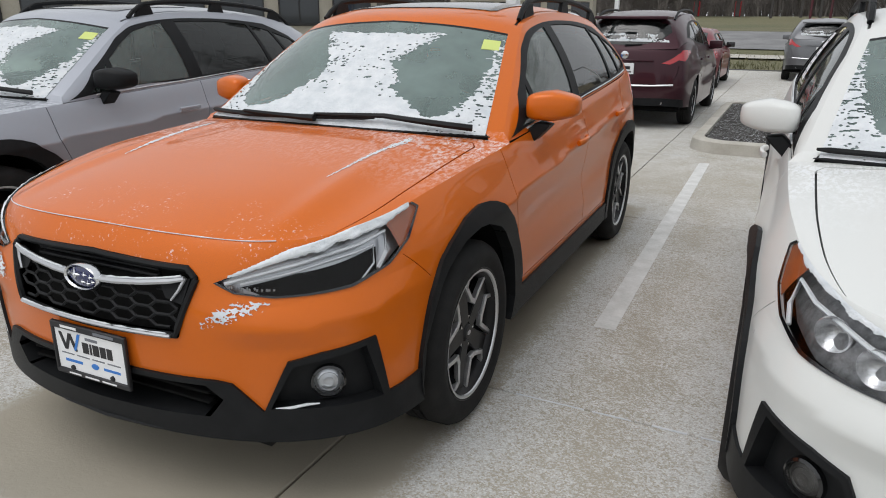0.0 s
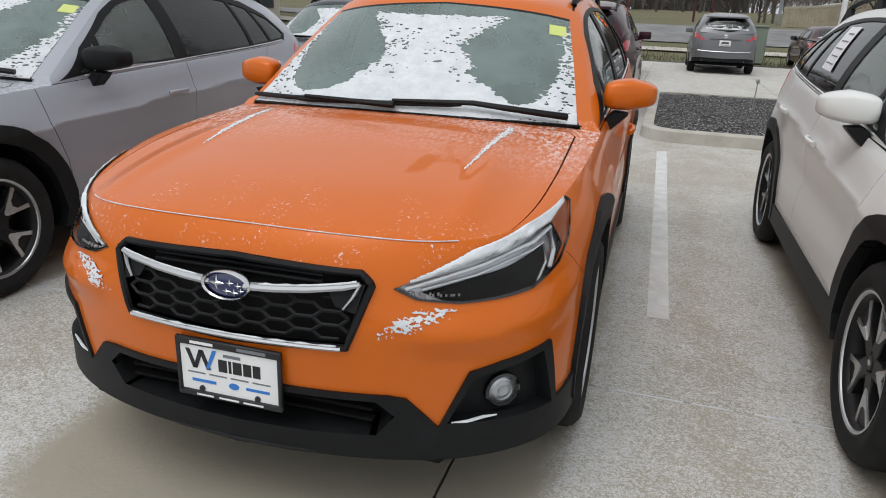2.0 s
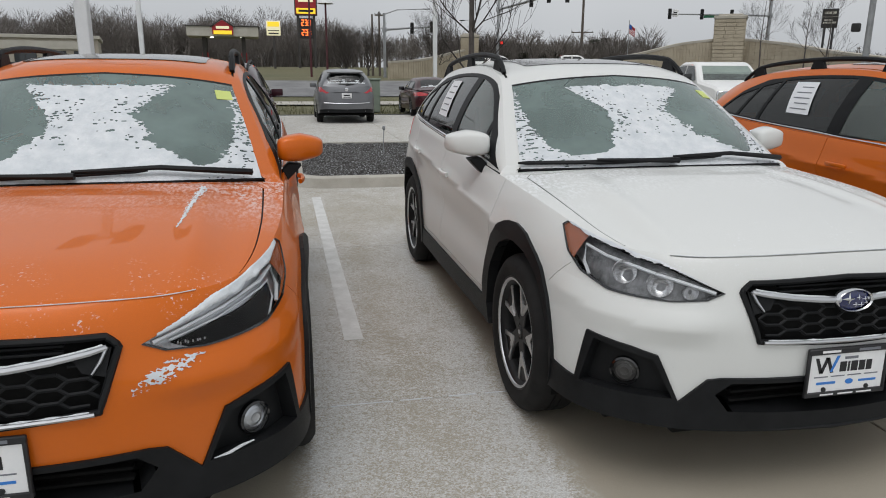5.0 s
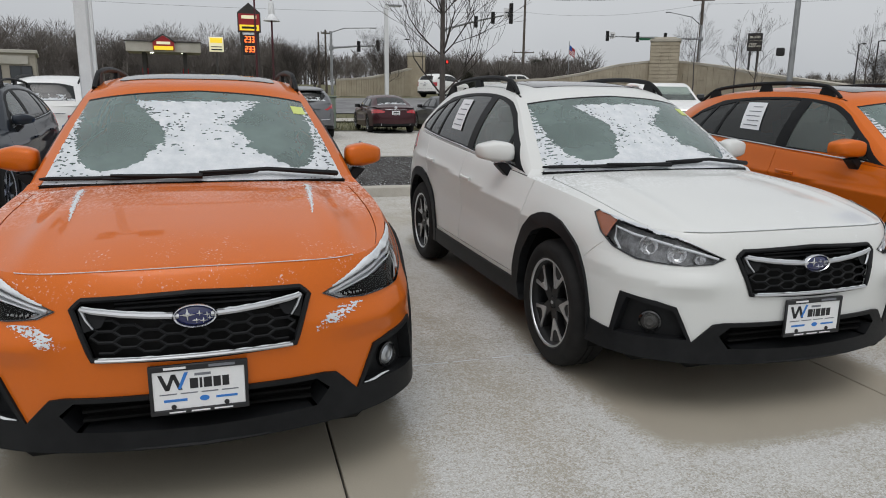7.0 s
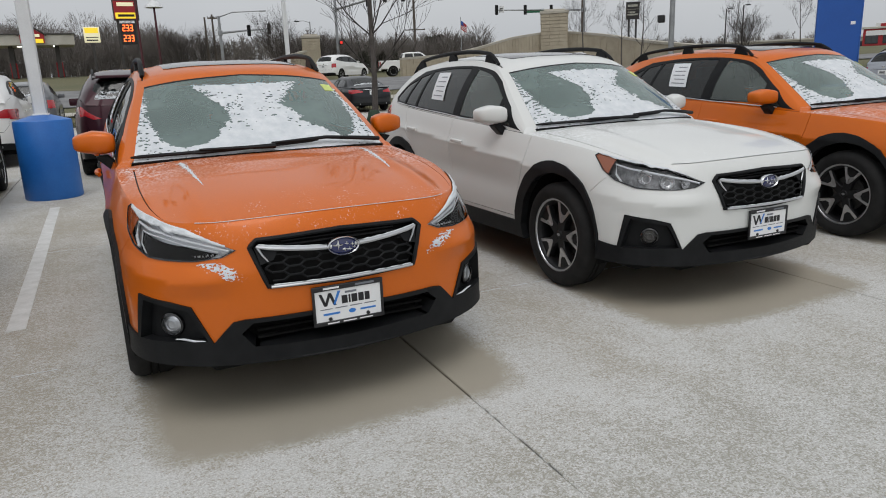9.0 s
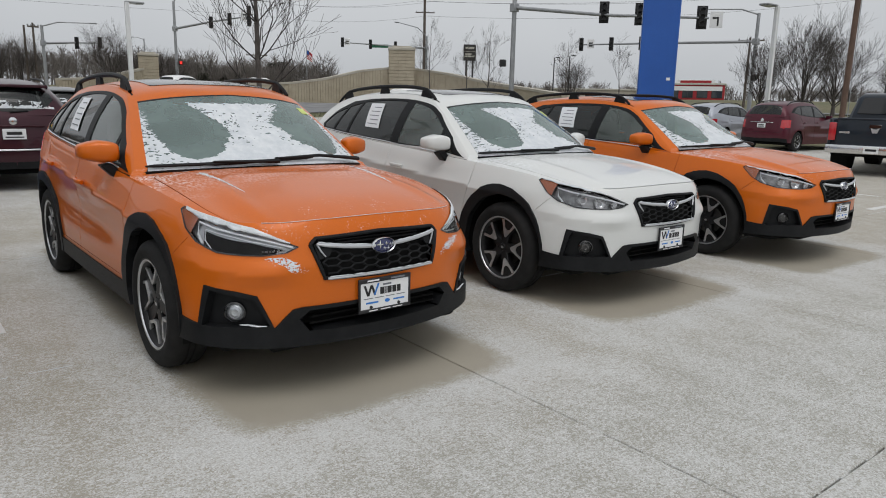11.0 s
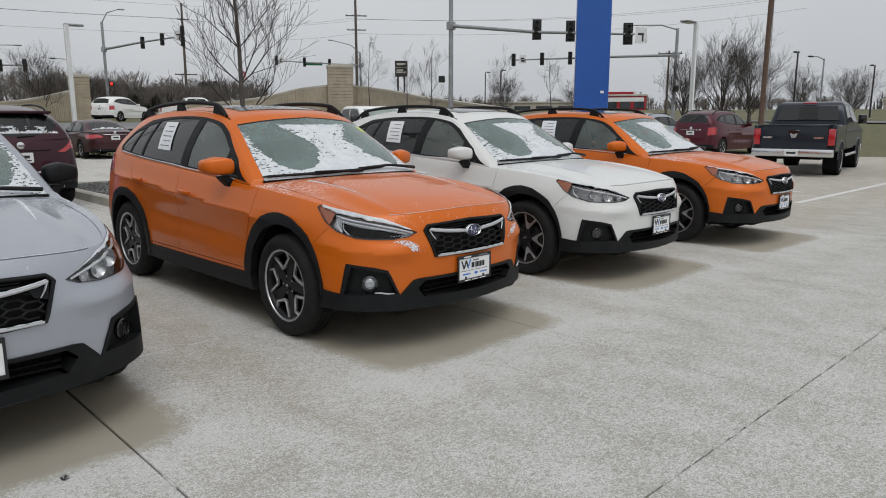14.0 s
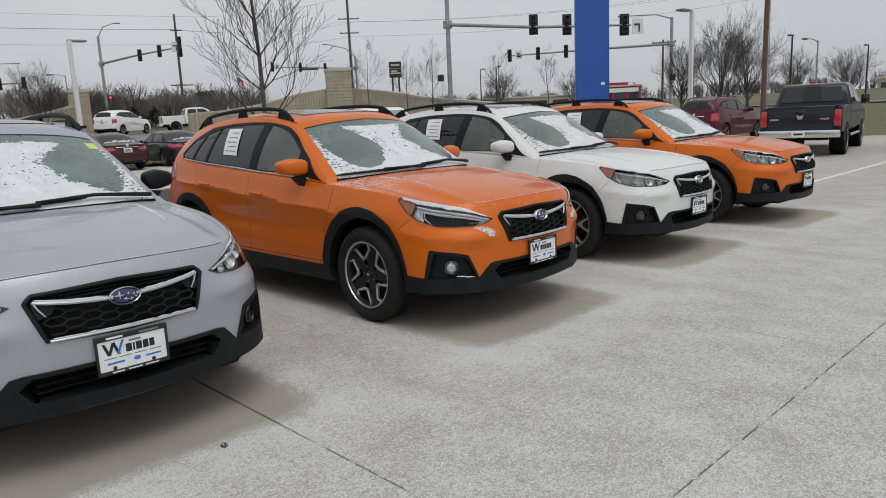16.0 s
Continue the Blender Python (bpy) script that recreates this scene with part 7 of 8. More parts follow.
def signal_mast(base, top, arm_end, arm_z, heads, lum=None, label="", az=180, r=0.15, extras=()):
    """A steel mast with an arm that carries signal heads; heads: (place along the arm, lamps, azimuth)."""
    T = thing("signal_mast", label or "galvanised traffic signal mast with a long arm", "traffic light", pose(0, 0, 0), "traffic signals")
    b, e = Vector(base), Vector((*arm_end[:2], arm_end[2]))
    part("pole", rods(((b.x, b.y, b.z - 0.2), (b.x, b.y, top), r, r * 0.75), seg=14), GREY_STEEL, T)
    a0 = Vector((b.x, b.y, arm_z))
    mid_p = a0.lerp(e, 0.5) + Vector((0, 0, (e.z - a0.z) * 0.12))
    part("arm", sweep([a0, a0.lerp(mid_p, 0.5), mid_p, mid_p.lerp(e, 0.5), e], [r * 0.72, r * 0.66, r * 0.56, r * 0.46, r * 0.36], 10), GREY_STEEL, T)
    part("arm_clamp", boxes(((b.x, b.y, arm_z), (r * 2.6, r * 2.6, r * 3.0), 0.02)), GREY_STEEL, T)
    for q, lamps, plate in heads:
        p = a0.lerp(e, q)
        signal_head(T, (p.x, p.y, p.z + 0.02), az, lamps, plate)
    if lum:
        lm = part("street_lamp_arm", sweep([(b.x, b.y, top - 0.1), ((b.x * 2 + lum[0]) / 3, (b.y * 2 + lum[1]) / 3, lum[2] + 0.05 - (lum[2] - top) * 0.35), lum], [0.06, 0.05, 0.04], 8), GREY_STEEL, T)
        d = Vector((lum[0] - b.x, lum[1] - b.y, 0)).normalized()
        part("street_lamp_head", moved(boxes(((0, 0.25, 0), (0.22, 0.62, 0.11), 0.04)), Matrix.Translation(lum) @ d.to_track_quat("Y", "Z").to_matrix().to_4x4()), GREY_STEEL, lm)
    for kind, p, az2 in extras:
        if kind == "ped":
            part("walk_signal", moved(boxes(((0, 0, 0), (0.42, 0.34, 0.44), 0.05)), pose(*p, 0, 0, az2)), SIG_BLACK, T)
        if kind == "ped_red":
            w_ = part("walk_signal", moved(boxes(((0, 0, 0), (0.42, 0.34, 0.44), 0.05)), pose(*p, 0, 0, az2)), SIG_BLACK, T)
            part("walk_lens", moved(boxes(((0, -0.18, 0), (0.22, 0.02, 0.26), 0.01)), pose(*p, 0, 0, az2)), RED_GLOW, w_)
        if kind == "arrow":
            s_ = part("turn_sign", moved(boxes(((0, 0, 0), (0.66, 0.03, 0.86), 0.01)), pose(*p, 0, 0, az2)), PLATE_W, T, "white lane sign with a black arrow")
            part("arrow", moved(merged(boxes(((0.08, -0.02, -0.10), (0.09, 0.01, 0.46), 0.0)), prism([(-0.20, 0.14), (0.12, 0.14), (0.12, 0.06), (-0.20, 0.02)], -0.024, -0.016, "y")), pose(*p, 0, 0, az2)), INK, s_)
        if kind == "street":
            part("street_sign", moved(boxes(((0, 0, 0), (1.9, 0.03, 0.38), 0.01)), pose(*p, 0, 0, az2)), SIGN_GREEN, T, "green street name sign")
        if kind == "rule":
            s_ = part("lane_sign", moved(boxes(((0, 0, 0), (0.55, 0.03, 0.7), 0.01)), pose(*p, 0, 0, az2)), PLATE_W, T)
            part("sign_marks", moved(boxes(((0, -0.02, 0.05), (0.3, 0.01, 0.12), 0.0), ((0, -0.02, -0.16), (0.3, 0.01, 0.1), 0.0)), pose(*p, 0, 0, az2)), INK, s_)
    return T


signal_mast((20.6, 66.0, rise(20.6, 66)), 10.2, (23.85, 56.0, 8.4), 7.75, ((0.50, 3, False), (0.74, 3, False), (0.98, 5, False)), (22.0, 65.6, 11.4), az=-15, extras=(("arrow", (23.6, 56.6, 8.45), -15), ("ped_red", (20.9, 65.7, 4.65), -15)))
signal_mast((30.55, 30.35, rise(30, 30)), 12.0, (34.2, 18.8, 6.3), 7.5, ((0.50, 3, True), (0.68, 3, True), (0.97, 3, True)), None, az=-50, r=0.17, extras=(("ped", (29.95, 30.6, 4.05), -50), ("arrow", (34.3, 18.4, 6.2), -50)))
signal_mast((50.2, 66.0, rise(50, 66)), 9.25, (38.9, 66.8, 7.8), 7.8, ((0.98, 3, False), (0.67, 3, False), (0.38, 3, False)), (46.2, 66.1, 10.45), az=-35, extras=(("street", (44.3, 67.1, 7.75), -35), ("rule", (39.7, 66.7, 7.9), -35)))
signal_mast((47.6, 23.3, rise(47.6, 23)), 8.15, (43.6, 36.2, 6.35), 6.2, ((0.99, 3, False), (0.80, 3, False), (0.62, 3, False)), (45.9, 26.3, 8.5), az=-55, extras=(("rule", (43.9, 35.3, 6.4), -55), ("ped", (47.3, 23.0, 3.7), -60)))
signal_mast((9.5, 66.1, rise(9.5, 66)), 7.2, (14.5, 67.3, 6.1), 5.7, ((0.95, 3, False), (0.55, 3, False)), (13.2, 65.6, 7.6), az=-8)

# ---- utility poles and cables ----
WOOD = grained("weathered_pole", (0.06, 0.050, 0.042), (0.14, 0.115, 0.095), 5.0, 0.9, 0.4, 30.0)


def utility_pole(x, y, top, arms, az, r=0.16, label="tall wooden utility pole with cross arms"):
    z = rise(x, y)
    T = thing("utility_pole", label, "utility pole", pose(x, y, z), "utility poles")
    part("pole", rods(((0, 0, -0.3), (0, 0, top - z), r, r * 0.65), seg=12), WOOD, T)
    for za, ln in arms:
        ca = part("cross_arm", moved(boxes(((0, 0, 0), (ln, 0.12, 0.14), 0.01)), pose(0, -0.12, za - z, 0, 0, az)), WOOD, T)
        for i in range(4):
            q = (i / 3 - 0.5) * ln * 0.92
            part("insulator", moved(lathe([(0.0, 0.22), (0.05, 0.20), (0.07, 0.12), (0.04, 0.07)], 8, "z"), pose(0, -0.12, za - z, 0, 0, az) @ pose(q, 0, 0)), GREY_STEEL, ca)
    return T


utility_pole(60.2, 80.0, 21.9, ((15.9, 3.0), (13.95, 2.7), (20.2, 3.0)), -36, 0.23)
utility_pole(41.3, 95.0, 17.3, ((15.1, 1.5), (7.6, 3.0)), -23, 0.21)
utility_pole(66.0, 34.0, 8.4, ((8.1, 2.4),), -61, 0.14)
utility_pole(8.9, 71.2, 7.5, (), 0, 0.13, "plain wooden utility pole")
utility_pole(9.6, 71.1, 7.75, ((7.4, 0.9),), 0, 0.13)
wp = thing("utility_pole", "leaning weathered wooden pole with a guy wire", "utility pole", pose(24.33, 7.12, 0), "utility poles")
part("pole", rods(((0, 0, -0.2), (0.25, 0.05, 13.0), 0.10, 0.08), seg=14), grained("red_brown_pole", (0.07, 0.045, 0.035), (0.15, 0.095, 0.07), 3.0, 0.9, 0.4, 30.0), wp)
part("guy_wire", rods(((0.25, -0.1, 0), (0.12, -0.02, 11.0), 0.015), seg=5), GREY_STEEL, wp)


def cable(a, b, sag, r=0.012):
    a, b = Vector(a), Vector(b)
    pts = [a.lerp(b, i / 20) - Vector((0, 0, sag * 4 * (i / 20) * (1 - i / 20))) for i in range(21)]
    return tagged(part("overhead_cable", sweep(pts, r, 5), BLACK_STEEL), "black overhead cable between poles", "cable", "overhead cables")


for dz, dx, z2 in ((15.5, -1.0, 15.2), (15.5, 1.0, 15.2), (13.5, 0.0, 13.2), (19.1, 0.6, 17.0)):
    cable((60.2 + dx, 80.0 - dx * 0.8, dz), (41.3 + dx * 0.6, 95.0, z2), 0.9)
    cable((60.2 + dx, 80.0 - dx * 0.8, dz), (114 + dx, 38, dz + 4.5), 1.5, 0.015)
    cable((41.3 + dx * 0.6, 95.0, z2), (-70, 112, z2 + 3.0), 1.7, 0.014)

# ---- blue sign tower ----
PYLON = grained("blue_panel", (0.010, 0.075, 0.33), (0.014, 0.095, 0.40), 0.5, 0.35, 0.0, 20.0)
PYLON_S = grained("pale_blue_edge", (0.05, 0.16, 0.50), (0.07, 0.20, 0.58), 0.5, 0.35, 0.0, 20.0)
py = thing("sign_tower", "tall plain blue panelled sign tower", "sign", pose(25.5, 15.7, 0, 0, 0, -50))
part("front_panel", boxes(((0, 0, 6.0), (1.55, 0.55, 12.0), 0.02)), PYLON, py)
part("side_panel", boxes(((0.79, 0.02, 6.0), (0.04, 0.46, 12.0), 0.01)), PYLON_S, py, "lighter blue edge panel")
part("plinth", boxes(((0.2, 0, 0.15), (2.5, 0.9, 0.3), 0.03)), KERB, py)
part("small_mark", boxes(((0.5, -0.28, 2.7), (0.16, 0.01, 0.12), 0.0)), PLATE_W, py)

# ---- stone entry walls ----
STONE = grained("limestone", (0.33, 0.285, 0.21), (0.46, 0.405, 0.31), 1.2, 0.85, 0.3, 18.0)
STONE_CAP = grained("limestone_cap", (0.36, 0.33, 0.27), (0.46, 0.43, 0.37), 1.2, 0.8, 0.1, 18.0)


def stone_pier(parent, x, y, z0, z1, w, az):
    P = new("pier")
    P.parent = parent
    P.matrix_basis = pose(x, y, 0, 0, 0, az)
    part("core", boxes(((0, 0, (z0 + z1) / 2 - 0.1), (w - 0.1, w - 0.1, z1 - z0 - 0.2), 0.0)), STONE, P)
    part("pier_cap", boxes(((0, 0, z1 - 0.12), (w + 0.18, w + 0.18, 0.24), 0.04), ((0, 0, z1 + 0.05), (w * 0.8, w * 0.8, 0.14), 0.03)), STONE_CAP, P)
    rng = random.Random(int(x * 10))
    z, k = z0, 0
    bm = bmesh.new()
    while z < z1 - 0.3:
        h = 0.26
        n = 3
        for side_ in range(4):
            off = 0.18 * (k % 2)
            cuts = [-w / 2, -w / 2 + w * (0.33 + off * 0.3), -w / 2 + w * (0.66 + off * 0.3), w / 2]
            for c0, c1 in zip(cuts, cuts[1:]):
                box(bm, (0, 0, 0), (c1 - c0 - 0.02, 0.08, h - 0.02), 0.008, None)
                bm.verts.ensure_lookup_table()
                new_v = bm.verts[-24:]
                bmesh.ops.transform(bm, matrix=Matrix.Rotation(side_ * math.pi / 2, 4, "Z") @ Matrix.Translation(((c0 + c1) / 2, -w / 2 + rng.uniform(-0.012, 0.012), z + h / 2)), verts=new_v)
        z += h
        k += 1
    tagged(part("stone_courses", bm, STONE, P), "", "", "", "stuff")


def stone_wall(points, thick, label, piers):
    """A wall whose top follows points (x, y, z of the top), with a cap and rough courses."""
    T = thing("stone_wall", label, "wall", pose(0, 0, 0), "entry walls", "structure")
    P = [Vector(p) for p in points]
    fine = []
    for a, b in zip(P, P[1:]):
        for i in range(6):
            fine.append(a.lerp(b, i / 6))
    fine.append(P[-1])
    for k in range(2):
        fine = [fine[0]] + [(a + b * 2 + c) / 4 for a, b, c in zip(fine, fine[1:], fine[2:])] + [fine[-1]]
    V, F, CV = [], [], []
    for i, p in enumerate(fine):
        d = fine[min(i + 1, len(fine) - 1)] - fine[max(i - 1, 0)]
        n = Vector((d.y, -d.x, 0)).normalized() * thick / 2
        g = rise(p.x, p.y) - 0.2
        V += [(p.x + n.x, p.y + n.y, g), (p.x + n.x, p.y + n.y, p.z), (p.x - n.x, p.y - n.y, p.z), (p.x - n.x, p.y - n.y, g)]
        n *= 1.25
        CV += [(p.x + n.x, p.y + n.y, p.z), (p.x + n.x, p.y + n.y, p.z + 0.16), (p.x - n.x, p.y - n.y, p.z + 0.16), (p.x - n.x, p.y - n.y, p.z)]
    for i in range(len(fine) - 1):
        for k in range(4):
            F.append((i * 4 + k, i * 4 + (k + 1) % 4, i * 4 + 4 + (k + 1) % 4, i * 4 + 4 + k))
    e = (len(fine) - 1) * 4
    F += [(3, 2, 1, 0), (e, e + 1, e + 2, e + 3)]
    part("wall_core", (V, F), STONE, T)
    part("wall_cap", (CV, F), STONE_CAP, T)
    # courses proud of the core on the side towards the car park
    rng = random.Random(5)
    bm = bmesh.new()
    for i in range(len(fine) - 1):
        a, b = fine[i], fine[i + 1]
        d = b - a
        d.z = 0
        if d.length < 0.2:
            continue
        n = Vector((d.y, -d.x, 0)).normalized()
        if n.y > 0:
            n = -n
        z, ang = rise(a.x, a.y), math.atan2(d.y, d.x)
        while z < a.z - 0.1:
            h = 0.24
            m_ = 2
            for q in range(m_):
                c = a + d * ((q + 0.5) / m_) + n * (thick / 2 + rng.uniform(-0.01, 0.02))
                box(bm, (0, 0, 0), (d.length / m_ - 0.02, 0.06, h - 0.02))
                bm.verts.ensure_lookup_table()
                bmesh.ops.transform(bm, matrix=Matrix.Translation((c.x, c.y, min(z, a.z - 0.14) + h / 2)) @ Matrix.Rotation(ang, 4, "Z"), verts=bm.verts[-8:])
            z += h
    tagged(part("stone_courses", bm, STONE, T), "", "", "", "stuff")
    for x, y, z1, w, az in piers:
        stone_pier(T, x, y, rise(x, y) - 0.2, z1, w, az)
    return T


stone_wall([(19.0, 45.5, 2.4), (22.5, 45.3, 2.6), (25.1, 45.1, 3.0), (27.9, 44.8, 3.7), (30.8, 44.6, 4.05), (32.6, 43.6, 4.0), (33.6, 40.5, 3.6), (33.8, 36.5, 2.95), (33.0, 30.5, 2.35), (31.0, 26.0, 2.0)], 0.5, "curved pale stone entry wall with a square pier", [(31.6, 44.4, 5.7, 2.0, -35)])
stone_wall([(8.7, 56.9, 2.5), (11.4, 57.7, 2.7), (13.0, 58.5, 3.0), (14.9, 59.3, 3.45), (16.2, 59.9, 3.75)], 0.5, "curved pale stone entry wall beside the road", [(16.3, 60.0, 5.0, 1.5, -15)])

# ---- fuel station, shops and signs ----
CANOPY = grained("canopy_fascia", (0.40, 0.38, 0.33), (0.52, 0.50, 0.45), 0.8, 0.6, 0.0, 20.0)
DARKWOOD = grained("dark_steel", (0.03, 0.028, 0.027), (0.06, 0.055, 0.052), 1.0, 0.7, 0.0)
SIGN_RED = grained("sign_red", (0.30, 0.015, 0.02), (0.42, 0.02, 0.03), 1.0, 0.5, 0.0)
SIGN_YEL = Mat("sign_yellow").set(Base_Color=(0.80, 0.55, 0.02, 1), Emission_Color=(1.0, 0.72, 0.05, 1), Emission_Strength=0.55).m
SIGN_CREAM = Mat("sign_cream").set(Base_Color=(0.80, 0.75, 0.5, 1), Emission_Color=(1.0, 0.93, 0.62, 1), Emission_Strength=0.35).m
LED_RED = Mat("price_leds").set(Base_Color=(0.5, 0.05, 0.01, 1), Emission_Color=(1.0, 0.16, 0.03, 1), Emission_Strength=3.0).m
LAMP_W = Mat("canopy_lamp").set(Base_Color=(0.9, 0.9, 0.9, 1), Emission_Color=(1.0, 0.97, 0.9, 1), Emission_Strength=6.0).m
BEIGE = grained("beige_render", (0.32, 0.29, 0.24), (0.44, 0.41, 0.35), 0.6, 0.85, 0.1, 12.0)
SHOPGLASS = Mat("shop_glass").set(Base_Color=(0.03, 0.035, 0.04, 1), Roughness=0.08, Coat_Weight=0.6).m
z = rise(-8, 104)
gs = thing("fuel_canopy", "beige fuel station canopy with a red gable sign", "canopy", pose(-8.4, 104.3, z, 0, 0, 3))
part("roof_slab", boxes(((0, 0, 5.2 - 0.6), (9.4, 7.0, 1.3), 0.05)), CANOPY, gs)
part("roof_edge", boxes(((0, 0, 5.3), (9.7, 7.3, 0.12), 0.02)), DARKWOOD, gs)
for x in (-2.6, 2.6):
    for y in (-1.8, 1.8):
        part("post", boxes(((x, y, 2.0), (0.5, 0.5, 4.0), 0.03)), DARKWOOD, gs)
gb = part("gable", prism([(-1.35, 4.2), (1.35, 4.2), (1.35, 5.2), (0, 6.1), (-1.35, 5.2)], -3.75, -3.5, "y"), SIGN_RED, gs)
part("gable_trim", merged(sweep([(-1.6, -3.8, 5.15), (0, -3.8, 6.25), (1.6, -3.8, 5.15)], 0.10, 6)), DARKWOOD, gb)
part("gable_band", boxes(((0, -3.8, 4.45), (2.4, 0.04, 0.5), 0.01)), SIGN_YEL, gb)
part("gable_word_bar", boxes(((0, -3.8, 5.1), (1.7, 0.04, 0.35), 0.01)), SIGN_CREAM, gb)
for x in (-1.6, 2.4):
    part("canopy_lamp", boxes(((x, -1.5, 3.92), (0.45, 0.6, 0.06), 0.01)), LAMP_W, gs)
for x in (-2.6, 2.6):
    pp = part("fuel_pump", boxes(((x, -0.6, 0.95), (0.8, 0.6, 1.9), 0.05)), SIGN_RED, gs)
    part("pump_screen", boxes(((x, -0.92, 1.4), (0.5, 0.03, 0.4), 0.01)), SHOPGLASS, pp)
gt = thing("price_sign", "tall fuel price sign with glowing red digits", "sign", pose(3.0, 101.7, rise(3, 101.7)), "signs")
for x in (-1.1, 1.1):
    part("post", boxes(((x, 0, 4.0), (0.35, 0.35, 8.4), 0.02)), DARKWOOD, gt)
hd = part("sign_box", prism([(-1.55, 7.0), (1.55, 7.0), (1.55, 9.6), (0, 10.9), (-1.55, 9.6)], -0.35, 0.35, "y"), DARKWOOD, gt, "dark house-shaped sign box")
part("sign_face", boxes(((0, -0.36, 8.3), (2.8, 0.03, 2.3), 0.01)), SIGN_RED, hd, "red sign face")
part("sign_word_bar", boxes(((0, -0.39, 9.0), (2.0, 0.04, 0.45), 0.02)), SIGN_CREAM, hd)
part("sign_band", boxes(((0, -0.39, 7.6), (2.6, 0.04, 0.75), 0.02)), SIGN_YEL, hd)
part("sign_band_print", boxes(((0, -0.41, 7.6), (2.0, 0.02, 0.3), 0.0)), INK, hd)
pb = part("price_box", boxes(((0, 0, 5.3), (1.9, 0.4, 2.7), 0.03)), SIG_BLACK, gt)
for zc in (6.05, 4.75):
    for k in range(3):
        seg_ = bmesh.new()
        cx = -0.5 + 0.46 * k
        for dx, dz, sx_, sz_ in ((0, 0.36, 0.3, 0.1), (0, 0, 0.3, 0.1), (0, -0.36, 0.3, 0.1), (0.14, 0.18, 0.09, 0.34), ((-0.14 if k == 0 else 0.14), -0.18, 0.09, 0.34)):
            box(seg_, (cx + dx, -0.23, zc + dz), (sx_, 0.03, sz_))
        part("price_digit", seg_, LED_RED, pb)
ys = thing("cream_sign", "cream and yellow lit sign on a post", "sign", pose(-1.4, 96.7, rise(-1, 97)), "signs")
part("post", boxes(((0, 0, 2.0), (0.3, 0.3, 4.2), 0.02)), DARKWOOD, ys)
bx = part("sign_box", boxes(((0, 0, 5.1), (1.8, 0.4, 1.85), 0.04)), SIGN_CREAM, ys)
part("sign_patch", boxes(((0, -0.22, 5.6), (1.5, 0.03, 0.6), 0.01)), SIGN_YEL, bx)
part("sign_bar", boxes(((0, -0.22, 4.8), (1.4, 0.03, 0.10), 0.0)), INK, bx)
part("sign_bar", boxes(((0, -0.22, 4.45), (1.3, 0.03, 0.16), 0.0)), INK, bx)
bs = thing("black_sign", "black two-panel road sign on two posts", "sign", pose(77.2, 90.0, rise(77, 90), 0, 0, -40), "signs")
for x in (-0.55, 0.55):
    part("post", boxes(((x, 0, 3.0), (0.32, 0.28, 6.0), 0.01)), BLACK_STEEL, bs)
bb = part("sign_box", boxes(((0, 0, 7.0), (2.1, 0.5, 2.65), 0.04)), SIG_BLACK, bs)
for zb, wb_, hb_, xb in ((7.75, 1.5, 0.34, 0.0), (6.75, 1.1, 0.24, -0.2), (6.40, 1.7, 0.26, 0.0), (7.2, 2.1, 0.05, 0.0)):
    part("sign_bar", boxes(((xb, -0.27, zb), (wb_, 0.02, hb_), 0.0)), CANOPY, bb)
bp_ = thing("banner_post", "dark post with a bell-shaped white lamp", "lamp post", pose(4.1, 66.6, rise(4, 66)), "lamp posts")
part("pole", rods(((0, 0, 0), (0, 0, 9.5), 0.11, 0.08)), grained("maroon_post", (0.06, 0.012, 0.018), (0.10, 0.02, 0.028), 1.0, 0.6, 0.0), bp_)
part("lamp_shade", lathe([(0.12, 8.4), (0.25, 8.2), (0.3, 7.2), (0.75, 6.7), (0.78, 6.6)], 20, "z"), WHITE_STEEL, bp_)
bp2 = thing("banner_post", "plain dark red post beside the bell lamp", "post", pose(2.6, 66.8, rise(4, 66)), "lamp posts")
part("pole", rods(((0, 0, 0), (0, 0, 9.3), 0.11, 0.08)), MATS["maroon_post"], bp2)


def low_block(name, label, x, y, az, w, d, h, bays, mat, band=None):
    """A low flat-roofed building with a parapet, shop windows and a door."""
    z = rise(x, y)
    T = thing(name, label, "building", pose(x, y, z, 0, 0, az), "far buildings")
    part("wall", boxes(((0, 0, h / 2), (w, d, h), 0.02)), mat, T)
    part("roof_edge", boxes(((0, 0, h + 0.12), (w + 0.4, d + 0.4, 0.3), 0.03)), CANOPY, T)
    if band:
        part("sign_band", boxes(((0, -d / 2 - 0.06, h - 0.6), (w * 0.92, 0.1, 0.7), 0.01)), band, T)
    for i in range(bays):
        cx = -w / 2 + w * (i + 0.5) / bays
        wd = part("window", boxes(((cx, -d / 2 - 0.03, h * 0.38), (w / bays * 0.74, 0.08, h * 0.52), 0.01)), BLACK_STEEL, T)
        part("pane", boxes(((cx - w / bays * 0.18, -d / 2 - 0.075, h * 0.38), (w / bays * 0.33, 0.02, h * 0.46), 0.0)), SHOPGLASS, wd)
        part("pane", boxes(((cx + w / bays * 0.18, -d / 2 - 0.075, h * 0.38), (w / bays * 0.33, 0.02, h * 0.46), 0.0)), SHOPGLASS, wd)
    return T


